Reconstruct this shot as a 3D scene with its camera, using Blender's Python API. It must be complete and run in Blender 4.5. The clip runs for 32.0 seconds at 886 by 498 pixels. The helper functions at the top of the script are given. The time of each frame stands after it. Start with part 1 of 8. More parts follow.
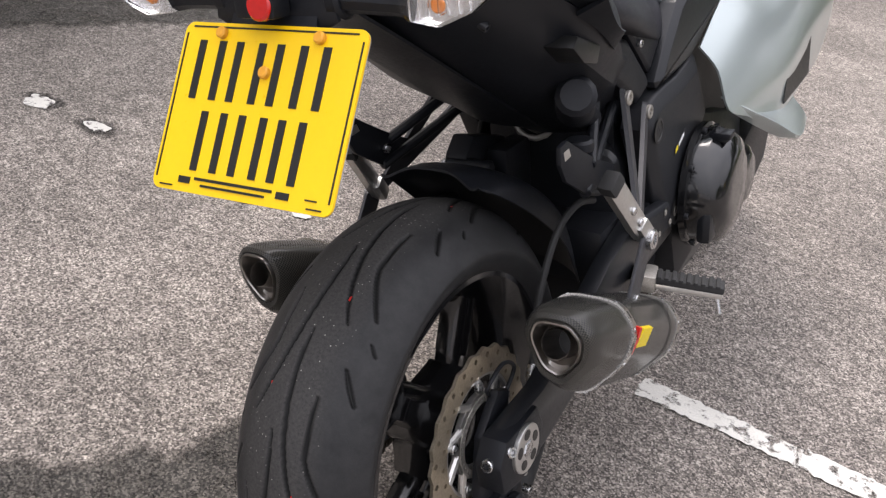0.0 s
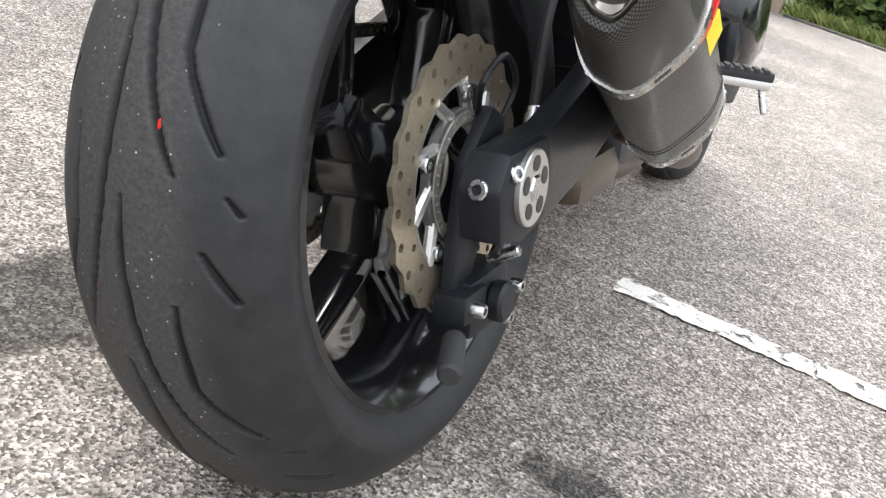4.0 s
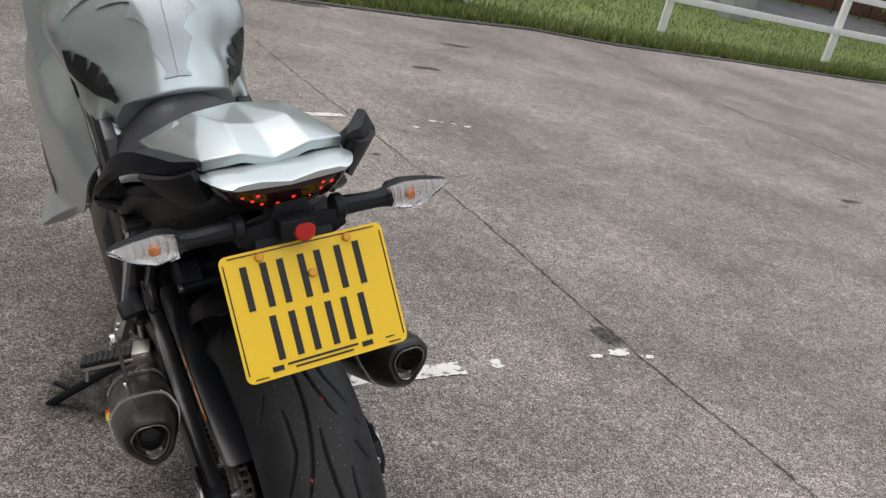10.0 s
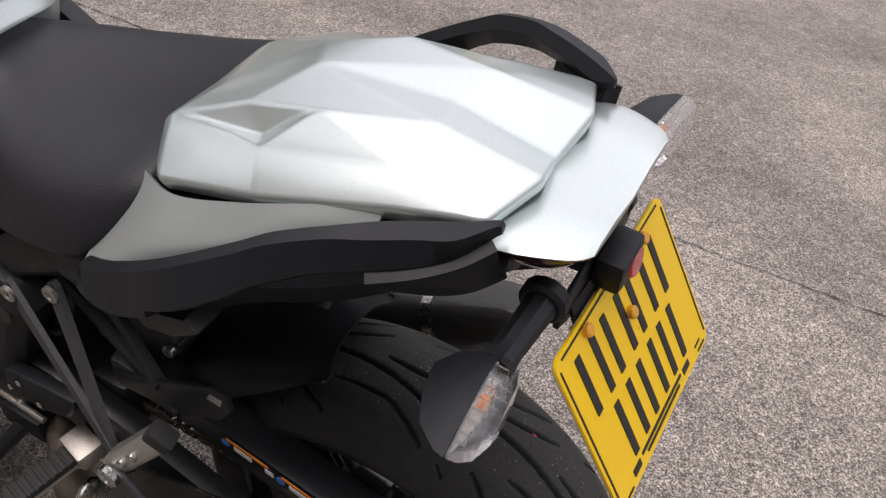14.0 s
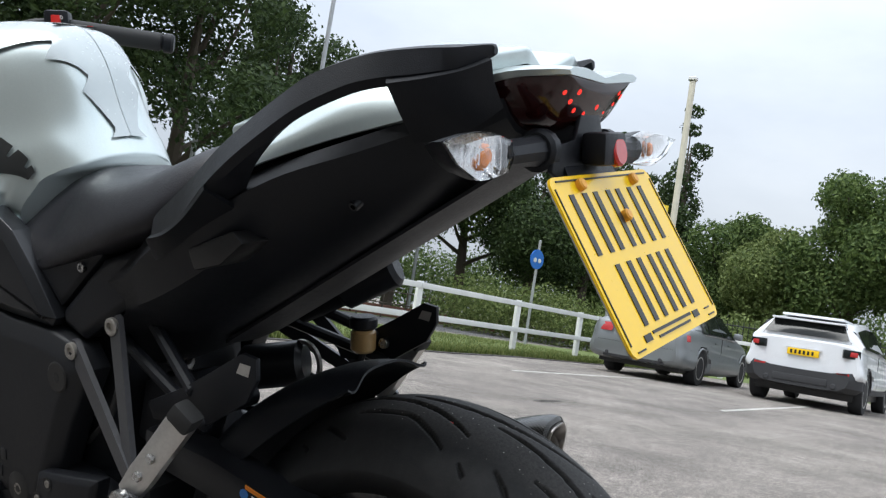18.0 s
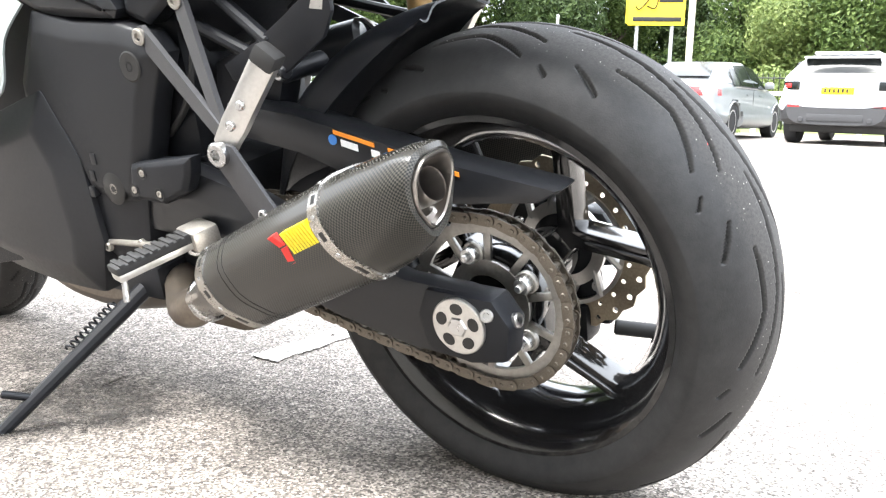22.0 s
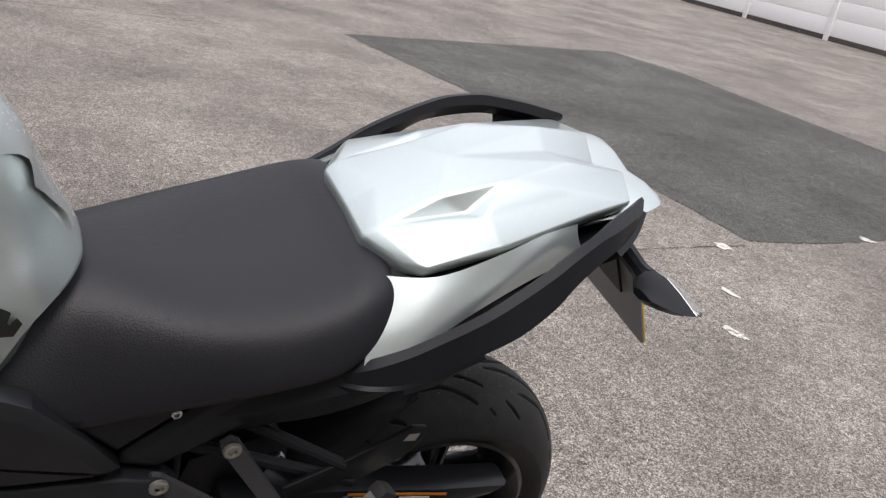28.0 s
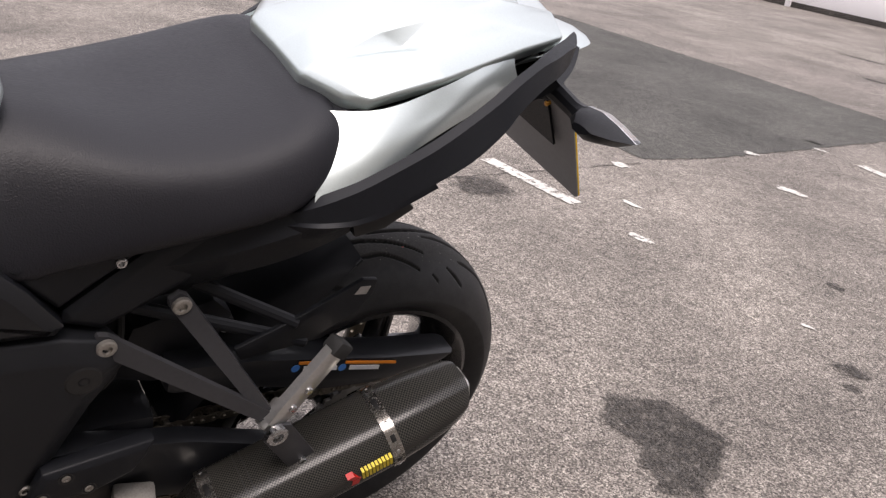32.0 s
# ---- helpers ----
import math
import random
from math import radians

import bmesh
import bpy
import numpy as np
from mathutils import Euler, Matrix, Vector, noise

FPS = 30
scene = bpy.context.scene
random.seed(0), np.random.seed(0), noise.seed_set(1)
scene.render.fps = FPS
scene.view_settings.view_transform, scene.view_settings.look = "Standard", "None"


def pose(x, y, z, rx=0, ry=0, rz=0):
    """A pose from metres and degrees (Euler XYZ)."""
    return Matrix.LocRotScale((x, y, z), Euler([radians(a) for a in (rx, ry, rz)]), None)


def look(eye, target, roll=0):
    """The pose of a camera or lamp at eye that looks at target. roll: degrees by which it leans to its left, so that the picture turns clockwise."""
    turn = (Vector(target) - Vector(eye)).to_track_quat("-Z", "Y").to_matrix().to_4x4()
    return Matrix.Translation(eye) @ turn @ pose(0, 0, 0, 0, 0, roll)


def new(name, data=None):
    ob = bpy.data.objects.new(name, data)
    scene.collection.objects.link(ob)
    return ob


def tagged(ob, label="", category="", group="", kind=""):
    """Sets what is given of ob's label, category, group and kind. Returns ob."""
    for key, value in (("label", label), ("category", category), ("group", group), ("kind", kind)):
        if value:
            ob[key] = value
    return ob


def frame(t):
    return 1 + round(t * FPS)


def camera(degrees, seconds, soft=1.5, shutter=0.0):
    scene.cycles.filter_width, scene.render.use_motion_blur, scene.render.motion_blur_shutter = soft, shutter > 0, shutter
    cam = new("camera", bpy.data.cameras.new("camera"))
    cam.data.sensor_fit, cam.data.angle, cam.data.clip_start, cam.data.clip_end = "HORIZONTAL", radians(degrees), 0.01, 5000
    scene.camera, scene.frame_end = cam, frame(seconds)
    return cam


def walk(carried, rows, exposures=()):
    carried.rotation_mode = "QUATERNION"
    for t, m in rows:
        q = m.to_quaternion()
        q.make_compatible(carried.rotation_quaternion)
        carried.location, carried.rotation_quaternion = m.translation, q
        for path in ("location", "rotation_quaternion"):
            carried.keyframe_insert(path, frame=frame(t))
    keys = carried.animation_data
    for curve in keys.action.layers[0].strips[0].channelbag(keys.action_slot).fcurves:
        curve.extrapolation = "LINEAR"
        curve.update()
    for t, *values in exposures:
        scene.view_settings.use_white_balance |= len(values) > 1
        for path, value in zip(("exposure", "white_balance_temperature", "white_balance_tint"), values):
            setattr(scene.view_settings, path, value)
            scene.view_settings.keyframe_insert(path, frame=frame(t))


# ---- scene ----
from mathutils.geometry import tessellate_polygon

cam = camera(53.30, 32.0, 1.3, 0.0)
LEAN = 14.490
SINK = 0.0155
PATH = [
    (0, (0.3412, -0.8474, 1.1530), (-0.4227, 0.6715, 0.0996), 9.75),
    (0.5, (0.3404, -0.7655, 0.9747), (-0.5006, 0.7732, 0.0128), 8.25),
    (1, (0.3487, -0.7224, 0.8238), (-0.5608, 0.8983, 0.0848), 7.74),
    (1.5, (0.3395, -0.7197, 0.7249), (-0.5381, 0.9973, 0.1942), 8.79),
    (2, (0.3347, -0.7291, 0.6712), (-0.4999, 1.0216, 0.1828), 10.42),
    (2.5, (0.3353, -0.7392, 0.6316), (-0.4850, 1.0048, 0.0974), 11.78),
    (3, (0.3451, -0.7463, 0.6001), (-0.4594, 0.9840, 0.0006), 12.76),
    (3.5, (0.3418, -0.7492, 0.5673), (-0.4310, 0.9694, -0.1030), 13.96),
    (4, (0.2897, -0.7078, 0.5787), (-0.3509, 0.9986, -0.2445), 16.69),
    (4.5, (0.3206, -0.7194, 0.6196), (-0.2996, 0.9317, -0.3234), 17.47),
    (5, (0.3543, -0.7512, 0.7240), (-0.2464, 0.8417, -0.3256), 17.98),
    (5.5, (0.4283, -0.8212, 0.8920), (-0.2384, 0.7376, -0.1689), 16.18),
    (6, (0.4813, -0.9397, 1.2131), (-0.1722, 0.5543, 0.0552), 14.02),
    (6.5, (0.6062, -1.0523, 1.2828), (-0.0584, 0.5075, 0.2220), 12.68),
    (7, (0.6040, -1.1985, 1.3236), (0.0086, 0.4424, 0.3474), 13.22),
    (7.5, (0.4628, -1.4263, 1.3402), (0.0602, 0.2930, 0.4011), 14.85),
    (8, (0.2364, -1.4541, 1.3216), (0.1159, 0.3262, 0.4182), 15.45),
    (8.5, (-0.0083, -1.4496, 1.3632), (0.1758, 0.3505, 0.5114), 14.72),
    (9, (-0.2737, -1.4758, 1.3734), (0.2156, 0.2950, 0.5830), 13.64),
    (9.5, (-0.4871, -1.3991, 1.3557), (0.2606, 0.2905, 0.5903), 13.39),
    (10, (-0.6699, -1.2403, 1.3591), (0.3387, 0.3083, 0.5945), 13.81),
    (10.5, (-0.8848, -1.1325, 1.3521), (0.3418, 0.2471, 0.5827), 13.49),
    (11, (-0.9839, -0.9853, 1.3322), (0.3880, 0.2301, 0.5317), 12.99),
    (11.5, (-0.9976, -0.7734, 1.2874), (0.4618, 0.2927, 0.4308), 12.25),
    (12, (-1.0324, -0.5927, 1.2606), (0.5188, 0.3015, 0.3693), 12.16),
    (12.5, (-1.0301, -0.4662, 1.2436), (0.5860, 0.2924, 0.3420), 12.76),
    (13, (-0.9372, -0.3649, 1.2383), (0.6769, 0.3467, 0.2959), 13.20),
    (13.5, (-0.8709, -0.2976, 1.2443), (0.7025, 0.3803, 0.2124), 13.33),
    (14, (-0.8761, -0.2957, 1.2547), (0.6900, 0.3377, 0.1841), 11.88),
    (14.5, (-0.9117, -0.3193, 1.2595), (0.6661, 0.3295, 0.2157), 10.91),
    (15, (-0.9571, -0.3584, 1.2624), (0.6410, 0.3248, 0.2728), 9.36),
    (15.5, (-0.9764, -0.4375, 1.2693), (0.6131, 0.3635, 0.3573), 6.11),
    (16, (-0.9993, -0.5215, 1.2270), (0.6222, 0.3723, 0.4709), 5.30),
    (16.5, (-0.9917, -0.6161, 1.1317), (0.6061, 0.4368, 0.5501), 5.86),
    (17, (-1.0211, -0.5870, 0.9880), (0.6299, 0.4954, 0.6678), 7.39),
    (17.5, (-1.0258, -0.5586, 0.8074), (0.6420, 0.5434, 0.7409), 8.60),
    (18, (-1.0294, -0.5495, 0.6962), (0.6355, 0.5508, 0.8279), 9.07),
    (18.5, (-1.0403, -0.5668, 0.6555), (0.6395, 0.5038, 0.8347), 8.99),
    (19, (-1.0422, -0.5805, 0.6294), (0.6551, 0.4708, 0.7470), 8.95),
    (19.5, (-1.0418, -0.5726, 0.5979), (0.6633, 0.4724, 0.6218), 8.39),
    (20, (-1.0441, -0.5547, 0.5610), (0.6650, 0.4805, 0.4752), 5.69),
    (20.5, (-1.0559, -0.5471, 0.5385), (0.6370, 0.4993, 0.3413), 2.96),
    (21, (-1.0578, -0.5401, 0.5171), (0.6093, 0.5307, 0.2453), 1.61),
    (21.5, (-1.0605, -0.5313, 0.5020), (0.5886, 0.5590, 0.1989), 1.50),
    (22, (-1.0704, -0.5327, 0.4934), (0.5660, 0.5705, 0.1692), 1.78),
    (22.5, (-1.0838, -0.5324, 0.4953), (0.5389, 0.5884, 0.1631), 2.72),
    (23, (-1.0983, -0.5552, 0.5259), (0.4715, 0.6203, 0.1337), 3.31),
    (23.5, (-1.1340, -0.5847, 0.7365), (0.4156, 0.5362, 0.1514), 3.04),
    (24, (-1.2015, -0.6100, 1.0210), (0.3556, 0.4995, 0.4340), 3.19),
    (24.5, (-1.3024, -0.5920, 1.1763), (0.3167, 0.4285, 0.5956), 5.38),
    (25, (-1.3225, -0.5047, 1.2148), (0.3574, 0.3930, 0.6049), 3.83),
    (25.5, (-1.2999, -0.3117, 1.2016), (0.4869, 0.2904, 0.5346), 3.41),
    (26, (-1.2869, -0.0946, 1.2126), (0.5712, 0.1272, 0.5068), 5.11),
    (26.5, (-1.2604, 0.0814, 1.2313), (0.5990, -0.0022, 0.4993), 5.83),
    (27, (-1.2337, 0.2678, 1.2501), (0.5810, -0.1256, 0.5071), 6.98),
    (27.5, (-1.2344, 0.4865, 1.2407), (0.5080, -0.2305, 0.5700), 9.26),
    (28, (-1.1701, 0.6754, 1.2395), (0.4094, -0.3262, 0.5310), 11.41),
    (28.5, (-1.0132, 0.7407, 1.1975), (0.4263, -0.4381, 0.4639), 14.26),
    (29, (-0.8963, 0.8190, 1.1872), (0.4202, -0.4903, 0.4437), 17.54),
    (29.5, (-0.8243, 0.8979, 1.1741), (0.3389, -0.5572, 0.4461), 21.36),
    (30, (-0.8120, 0.9183, 1.1740), (0.2843, -0.5986, 0.4688), 22.72),
    (30.5, (-0.8309, 0.9201, 1.1681), (0.2505, -0.6059, 0.4596), 20.77),
    (31, (-0.9040, 0.8491, 1.1509), (0.2543, -0.6075, 0.4184), 17.15),
    (31.5, (-1.0354, 0.7418, 1.1204), (0.2893, -0.5465, 0.3555), 13.23),
    (32, (-1.1845, 0.7299, 1.0788), (0.2380, -0.4686, 0.3440), 9.75),
]
# seconds, stops: the phone's automatic exposure
EXPOSURES = [(0.0, 0.75, 6700, 17), (1.0, 1.0, 6750, 13), (2.0, 1.4, 6500, 10), (3.0, 1.6, 6500, 10), (3.5, 1.6, 6500, 10), (5.5, 1.1, 6500, 8), (6.2, 1.05, 6500, 8), (7.0, 0.6, 6500, 10), (8.0, 0.5, 6500, 10), (9.0, 0.15, 6600, 12), (10.0, 0.0, 6600, 12),
             (12.0, 0.25, 6600, 14), (13.5, 0.15, 6800, 18), (16.0, 0.0, 6950, 22), (17.0, 0.4, 6600, 18), (18.0, 0.4, 6150, 8), (19.2, 0.65, 6100, 8), (20.0, 1.95, 6250, 8), (20.6, 2.75, 6400, 9), (23.0, 2.8, 6450, 9), (23.6, 2.0, 6400, 8), (24.2, 1.55, 6350, 8), (25.0, 0.25, 6500, 10), (27.5, 0.1, 6650, 14), (30.5, 0.15, 6600, 15), (32.0, 0.3, 6850, 20)]
walk(cam, [(t, look(eye, target, roll)) for t, eye, target, roll in PATH], EXPOSURES)

# ---- light: bright overcast afternoon ----
SUN_ELEV, SUN_ROT = radians(60), radians(305)
world = bpy.data.worlds.new("overcast_sky")
scene.world = world
world.use_nodes = True
wt = world.node_tree
bg = wt.nodes["Background"]
sky = wt.nodes.new("ShaderNodeTexSky")
sky.sky_type, sky.sun_disc, sky.sun_elevation, sky.sun_rotation = "NISHITA", False, SUN_ELEV, SUN_ROT
sky.air_density, sky.dust_density, sky.ozone_density = 1.0, 4.0, 1.0
coord = wt.nodes.new("ShaderNodeTexCoord")
cloud = wt.nodes.new("ShaderNodeTexNoise")
cloud.inputs["Scale"].default_value, cloud.inputs["Detail"].default_value, cloud.inputs["Roughness"].default_value = 2.2, 6.0, 0.55
stretch = wt.nodes.new("ShaderNodeMapping")
stretch.inputs["Scale"].default_value = (1, 1, 2.6)
ramp = wt.nodes.new("ShaderNodeValToRGB")
ramp.color_ramp.elements[0].position, ramp.color_ramp.elements[0].color = 0.3, (4.7, 5.0, 5.5, 1)
ramp.color_ramp.elements[1].position, ramp.color_ramp.elements[1].color = 0.72, (6.4, 6.6, 6.9, 1)
mixsky = wt.nodes.new("ShaderNodeMixRGB")
mixsky.inputs[0].default_value = 0.92
wt.links.new(coord.outputs["Generated"], stretch.inputs[0])
wt.links.new(stretch.outputs[0], cloud.inputs["Vector"])
wt.links.new(cloud.outputs["Fac"], ramp.inputs[0])
wt.links.new(sky.outputs[0], mixsky.inputs[1])
wt.links.new(ramp.outputs[0], mixsky.inputs[2])
# an overcast sky is brightest overhead
height = wt.nodes.new("ShaderNodeSeparateXYZ")
wt.links.new(coord.outputs["Generated"], height.inputs[0])
climb = wt.nodes.new("ShaderNodeMapRange")
climb.inputs["To Min"].default_value, climb.inputs["To Max"].default_value = 0.5, 2.3
wt.links.new(height.outputs[2], climb.inputs["Value"])
dome = wt.nodes.new("ShaderNodeVectorMath")
dome.operation = "SCALE"
wt.links.new(mixsky.outputs[0], dome.inputs[0])
wt.links.new(climb.outputs[0], dome.inputs["Scale"])
wt.links.new(dome.outputs[0], bg.inputs[0])
bg.inputs[1].default_value = 0.13
sun_data = bpy.data.lights.new("sun", "SUN")
sun_data.energy, sun_data.angle, sun_data.color = 1.3, radians(25), (1, 0.97, 0.92)
sun = new("sun", sun_data)
sun.matrix_basis = look((0, 0, 30), Vector((0, 0, 30)) - 10 * Vector((math.sin(SUN_ROT) * math.cos(SUN_ELEV), math.cos(SUN_ROT) * math.cos(SUN_ELEV), math.sin(SUN_ELEV))))

# ---- materials ----
def nodes_of(name):
    m = bpy.data.materials.new(name)
    m.use_nodes = True
    return m, m.node_tree, m.node_tree.nodes["Principled BSDF"]


def node(nt, kind, **values):
    n = nt.nodes.new("ShaderNode" + kind)
    for key, value in values.items():
        n.inputs[key.replace("_", " ")].default_value = value
    return n


def noise_fac(nt, scale, detail=4.0, rough=0.55, space="Object"):
    tc = nt.nodes.new("ShaderNodeTexCoord")
    n = node(nt, "TexNoise", Scale=scale, Detail=detail, Roughness=rough)
    nt.links.new(tc.outputs[space], n.inputs["Vector"])
    return n.outputs["Fac"]


def ramp_of(nt, fac, stops):
    r = nt.nodes.new("ShaderNodeValToRGB")
    el = r.color_ramp.elements
    while len(el) < len(stops):
        el.new(0.5)
    for e, (p, c) in zip(el, stops):
        e.position, e.color = p, (*c, 1) if len(c) == 3 else c
    nt.links.new(fac, r.inputs[0])
    return r.outputs[0]


def grey(v):
    return (v, v, v)


def material(name, color, rough=0.5, metal=0.0, grain=40.0, vary=0.12, bump=0.0, bump_scale=400.0, coat=0.0, spec=0.42, rough_vary=0.08, dust=0.0):
    """A painted, moulded or cast surface: colour varied at two scales, uneven gloss, fine relief."""
    m, nt, b = nodes_of(name)
    big, fine = noise_fac(nt, grain * 0.12, 3.0), noise_fac(nt, grain * 4, 3.0)
    mix = nt.nodes.new("ShaderNodeMath")
    mix.operation = "MULTIPLY_ADD"
    mix.inputs[1].default_value = 0.5
    half = nt.nodes.new("ShaderNodeMath")
    half.operation = "MULTIPLY"
    half.inputs[1].default_value = 0.5
    nt.links.new(fine, half.inputs[0])
    nt.links.new(big, mix.inputs[0])
    nt.links.new(half.outputs[0], mix.inputs[2])
    lo, hi = [c * (1 - vary) for c in color], [min(1, c * (1 + vary)) for c in color]
    col = ramp_of(nt, mix.outputs[0], [(0.3, lo), (0.7, hi)])
    if dust:
        d = noise_fac(nt, 9.0, 8.0, 0.7)
        dr = ramp_of(nt, d, [(0.5, grey(0)), (0.8, grey(dust))])
        mx = nt.nodes.new("ShaderNodeMixRGB")
        mx.inputs[2].default_value = (0.32, 0.29, 0.25, 1)
        nt.links.new(dr, mx.inputs[0])
        nt.links.new(col, mx.inputs[1])
        col = mx.outputs[0]
    nt.links.new(col, b.inputs["Base Color"])
    nt.links.new(ramp_of(nt, mix.outputs[0], [(0.3, grey(max(0.02, rough - rough_vary))), (0.7, grey(min(1, rough + rough_vary)))]), b.inputs["Roughness"])
    b.inputs["Metallic"].default_value = metal
    b.inputs["Specular IOR Level"].default_value = spec
    b.inputs["Coat Weight"].default_value = coat
    b.inputs["Coat Roughness"].default_value = 0.06
    if bump:
        bp = node(nt, "Bump", Strength=bump, Distance=0.001)
        nt.links.new(noise_fac(nt, bump_scale, 2.0), bp.inputs["Height"])
        nt.links.new(bp.outputs[0], b.inputs["Normal"])
    return m


def flakes(name, color):
    """Pearl silver paint under lacquer."""
    m, nt, b = nodes_of(name)
    f = noise_fac(nt, 1800.0, 1.0)
    nt.links.new(ramp_of(nt, f, [(0.35, [c * 0.86 for c in color]), (0.65, [min(1, c * 1.1) for c in color])]), b.inputs["Base Color"])
    b.inputs["Metallic"].default_value, b.inputs["Roughness"].default_value = 0.72, 0.31
    b.inputs["Coat Weight"].default_value, b.inputs["Coat Roughness"].default_value = 0.7, 0.08
    return m


def weave(name):
    """Carbon twill under lacquer."""
    m, nt, b = nodes_of(name)
    tc = nt.nodes.new("ShaderNodeTexCoord")
    ch = node(nt, "TexChecker", Scale=430.0, Color1=(0.0012, 0.0012, 0.0013, 1), Color2=(0.066, 0.063, 0.056, 1))
    nt.links.new(tc.outputs["UV"], ch.inputs["Vector"])
    nt.links.new(ch.outputs[0], b.inputs["Base Color"])
    rr = ramp_of(nt, ch.outputs["Fac"], [(0.0, grey(0.2)), (1.0, grey(0.36))])
    nt.links.new(rr, b.inputs["Roughness"])
    b.inputs["Coat Weight"].default_value, b.inputs["Coat Roughness"].default_value = 0.16, 0.04
    b.inputs["Specular IOR Level"].default_value = 0.26
    return m


def glass(name, color=(1, 1, 1), rough=0.02, alpha_trans=1.0):
    m, nt, b = nodes_of(name)
    b.inputs["Base Color"].default_value = (*color, 1)
    b.inputs["Transmission Weight"].default_value = alpha_trans
    b.inputs["Roughness"].default_value = rough
    b.inputs["IOR"].default_value = 1.12
    b.inputs["Coat Weight"].default_value, b.inputs["Coat Roughness"].default_value = 1.0, 0.03
    return m


def tarmac(name, base, light, stone, moss=False, lo=0.35, hi=0.72):
    """Worn asphalt: pale and dark chippings in black binder, patchy wear, fine pits."""
    m, nt, b = nodes_of(name)
    tc = nt.nodes.new("ShaderNodeTexCoord")
    vor = node(nt, "TexVoronoi", Scale=stone)
    nt.links.new(tc.outputs["Object"], vor.inputs["Vector"])
    chip = nt.nodes.new("ShaderNodeSeparateColor")
    nt.links.new(vor.outputs["Color"], chip.inputs[0])
    wear = noise_fac(nt, 1.1, 8.0, 0.6)
    patch = noise_fac(nt, 0.23, 5.0, 0.55)
    fine = noise_fac(nt, 210.0, 2.0)
    mid = noise_fac(nt, 55.0, 7.0, 0.78)
    grain = ramp_of(nt, chip.outputs[0], [(0.05, [c * 0.35 for c in base]), (0.45, base), (0.8, light), (1.0, [min(1, c * 1.5) for c in light])])
    tone = ramp_of(nt, wear, [(lo, grey(0.68)), (hi, grey(1.25))])
    tone2 = ramp_of(nt, patch, [(0.3, (0.82, 0.8, 0.8)), (0.7, (1.12, 1.11, 1.08))])
    tone3 = ramp_of(nt, mid, [(0.34, grey(0.54)), (0.68, grey(1.38))])
    tone4 = ramp_of(nt, noise_fac(nt, 13.0, 9.0, 0.8), [(0.36, grey(0.7)), (0.64, grey(1.26))])
    out = grain
    for t in (tone, tone2, tone3, tone4):
        mx = nt.nodes.new("ShaderNodeMixRGB")
        mx.blend_type = "MULTIPLY"
        mx.inputs[0].default_value = 1
        nt.links.new(out, mx.inputs[1])
        nt.links.new(t, mx.inputs[2])
        out = mx.outputs[0]
    nt.links.new(out, b.inputs["Base Color"])
    b.inputs["Roughness"].default_value = 0.85
    b.inputs["Specular IOR Level"].default_value = 0.35
    bp = node(nt, "Bump", Strength=0.55, Distance=0.004)
    nt.links.new(vor.outputs["Distance"], bp.inputs["Height"])
    nt.links.new(bp.outputs[0], b.inputs["Normal"])
    return m


def random_tint(name, colors, rough=0.8, spec=0.3, bump=0.3, scale=60.0, trans=0.0):
    """Colour picked for each object at random, with fine grain."""
    m, nt, b = nodes_of(name)
    info = nt.nodes.new("ShaderNodeObjectInfo")
    n = len(colors)
    col = ramp_of(nt, info.outputs["Random"], [(i / (n - 1), c) for i, c in enumerate(colors)])
    g = ramp_of(nt, noise_fac(nt, scale, 5.0, 0.65), [(0.3, grey(0.75)), (0.7, grey(1.15))])
    mx = nt.nodes.new("ShaderNodeMixRGB")
    mx.blend_type = "MULTIPLY"
    mx.inputs[0].default_value = 1
    nt.links.new(col, mx.inputs[1])
    nt.links.new(g, mx.inputs[2])
    nt.links.new(mx.outputs[0], b.inputs["Base Color"])
    b.inputs["Roughness"].default_value, b.inputs["Specular IOR Level"].default_value = rough, spec
    bp = node(nt, "Bump", Strength=bump, Distance=0.003)
    nt.links.new(noise_fac(nt, scale * 3, 4.0), bp.inputs["Height"])
    nt.links.new(bp.outputs[0], b.inputs["Normal"])
    return m


def foliage(name, dark, light):
    m, nt, b = nodes_of(name)
    geo = nt.nodes.new("ShaderNodeNewGeometry")
    col = ramp_of(nt, geo.outputs["Random Per Island"], [(0.0, dark), (0.6, [(a + c) / 2 for a, c in zip(dark, light)]), (1.0, light)])
    nt.links.new(col, b.inputs["Base Color"])
    b.inputs["Roughness"].default_value, b.inputs["Specular IOR Level"].default_value = 0.6, 0.25
    b.inputs["Subsurface Weight"].default_value = 0.0
    tr = node(nt, "BsdfTranslucent")
    nt.links.new(col, tr.inputs[0])
    ms = nt.nodes.new("ShaderNodeMixShader")
    ms.inputs[0].default_value = 0.35
    nt.links.new(b.outputs[0], ms.inputs[1])
    nt.links.new(tr.outputs[0], ms.inputs[2])
    nt.links.new(ms.outputs[0], nt.nodes["Material Output"].inputs[0])
    return m


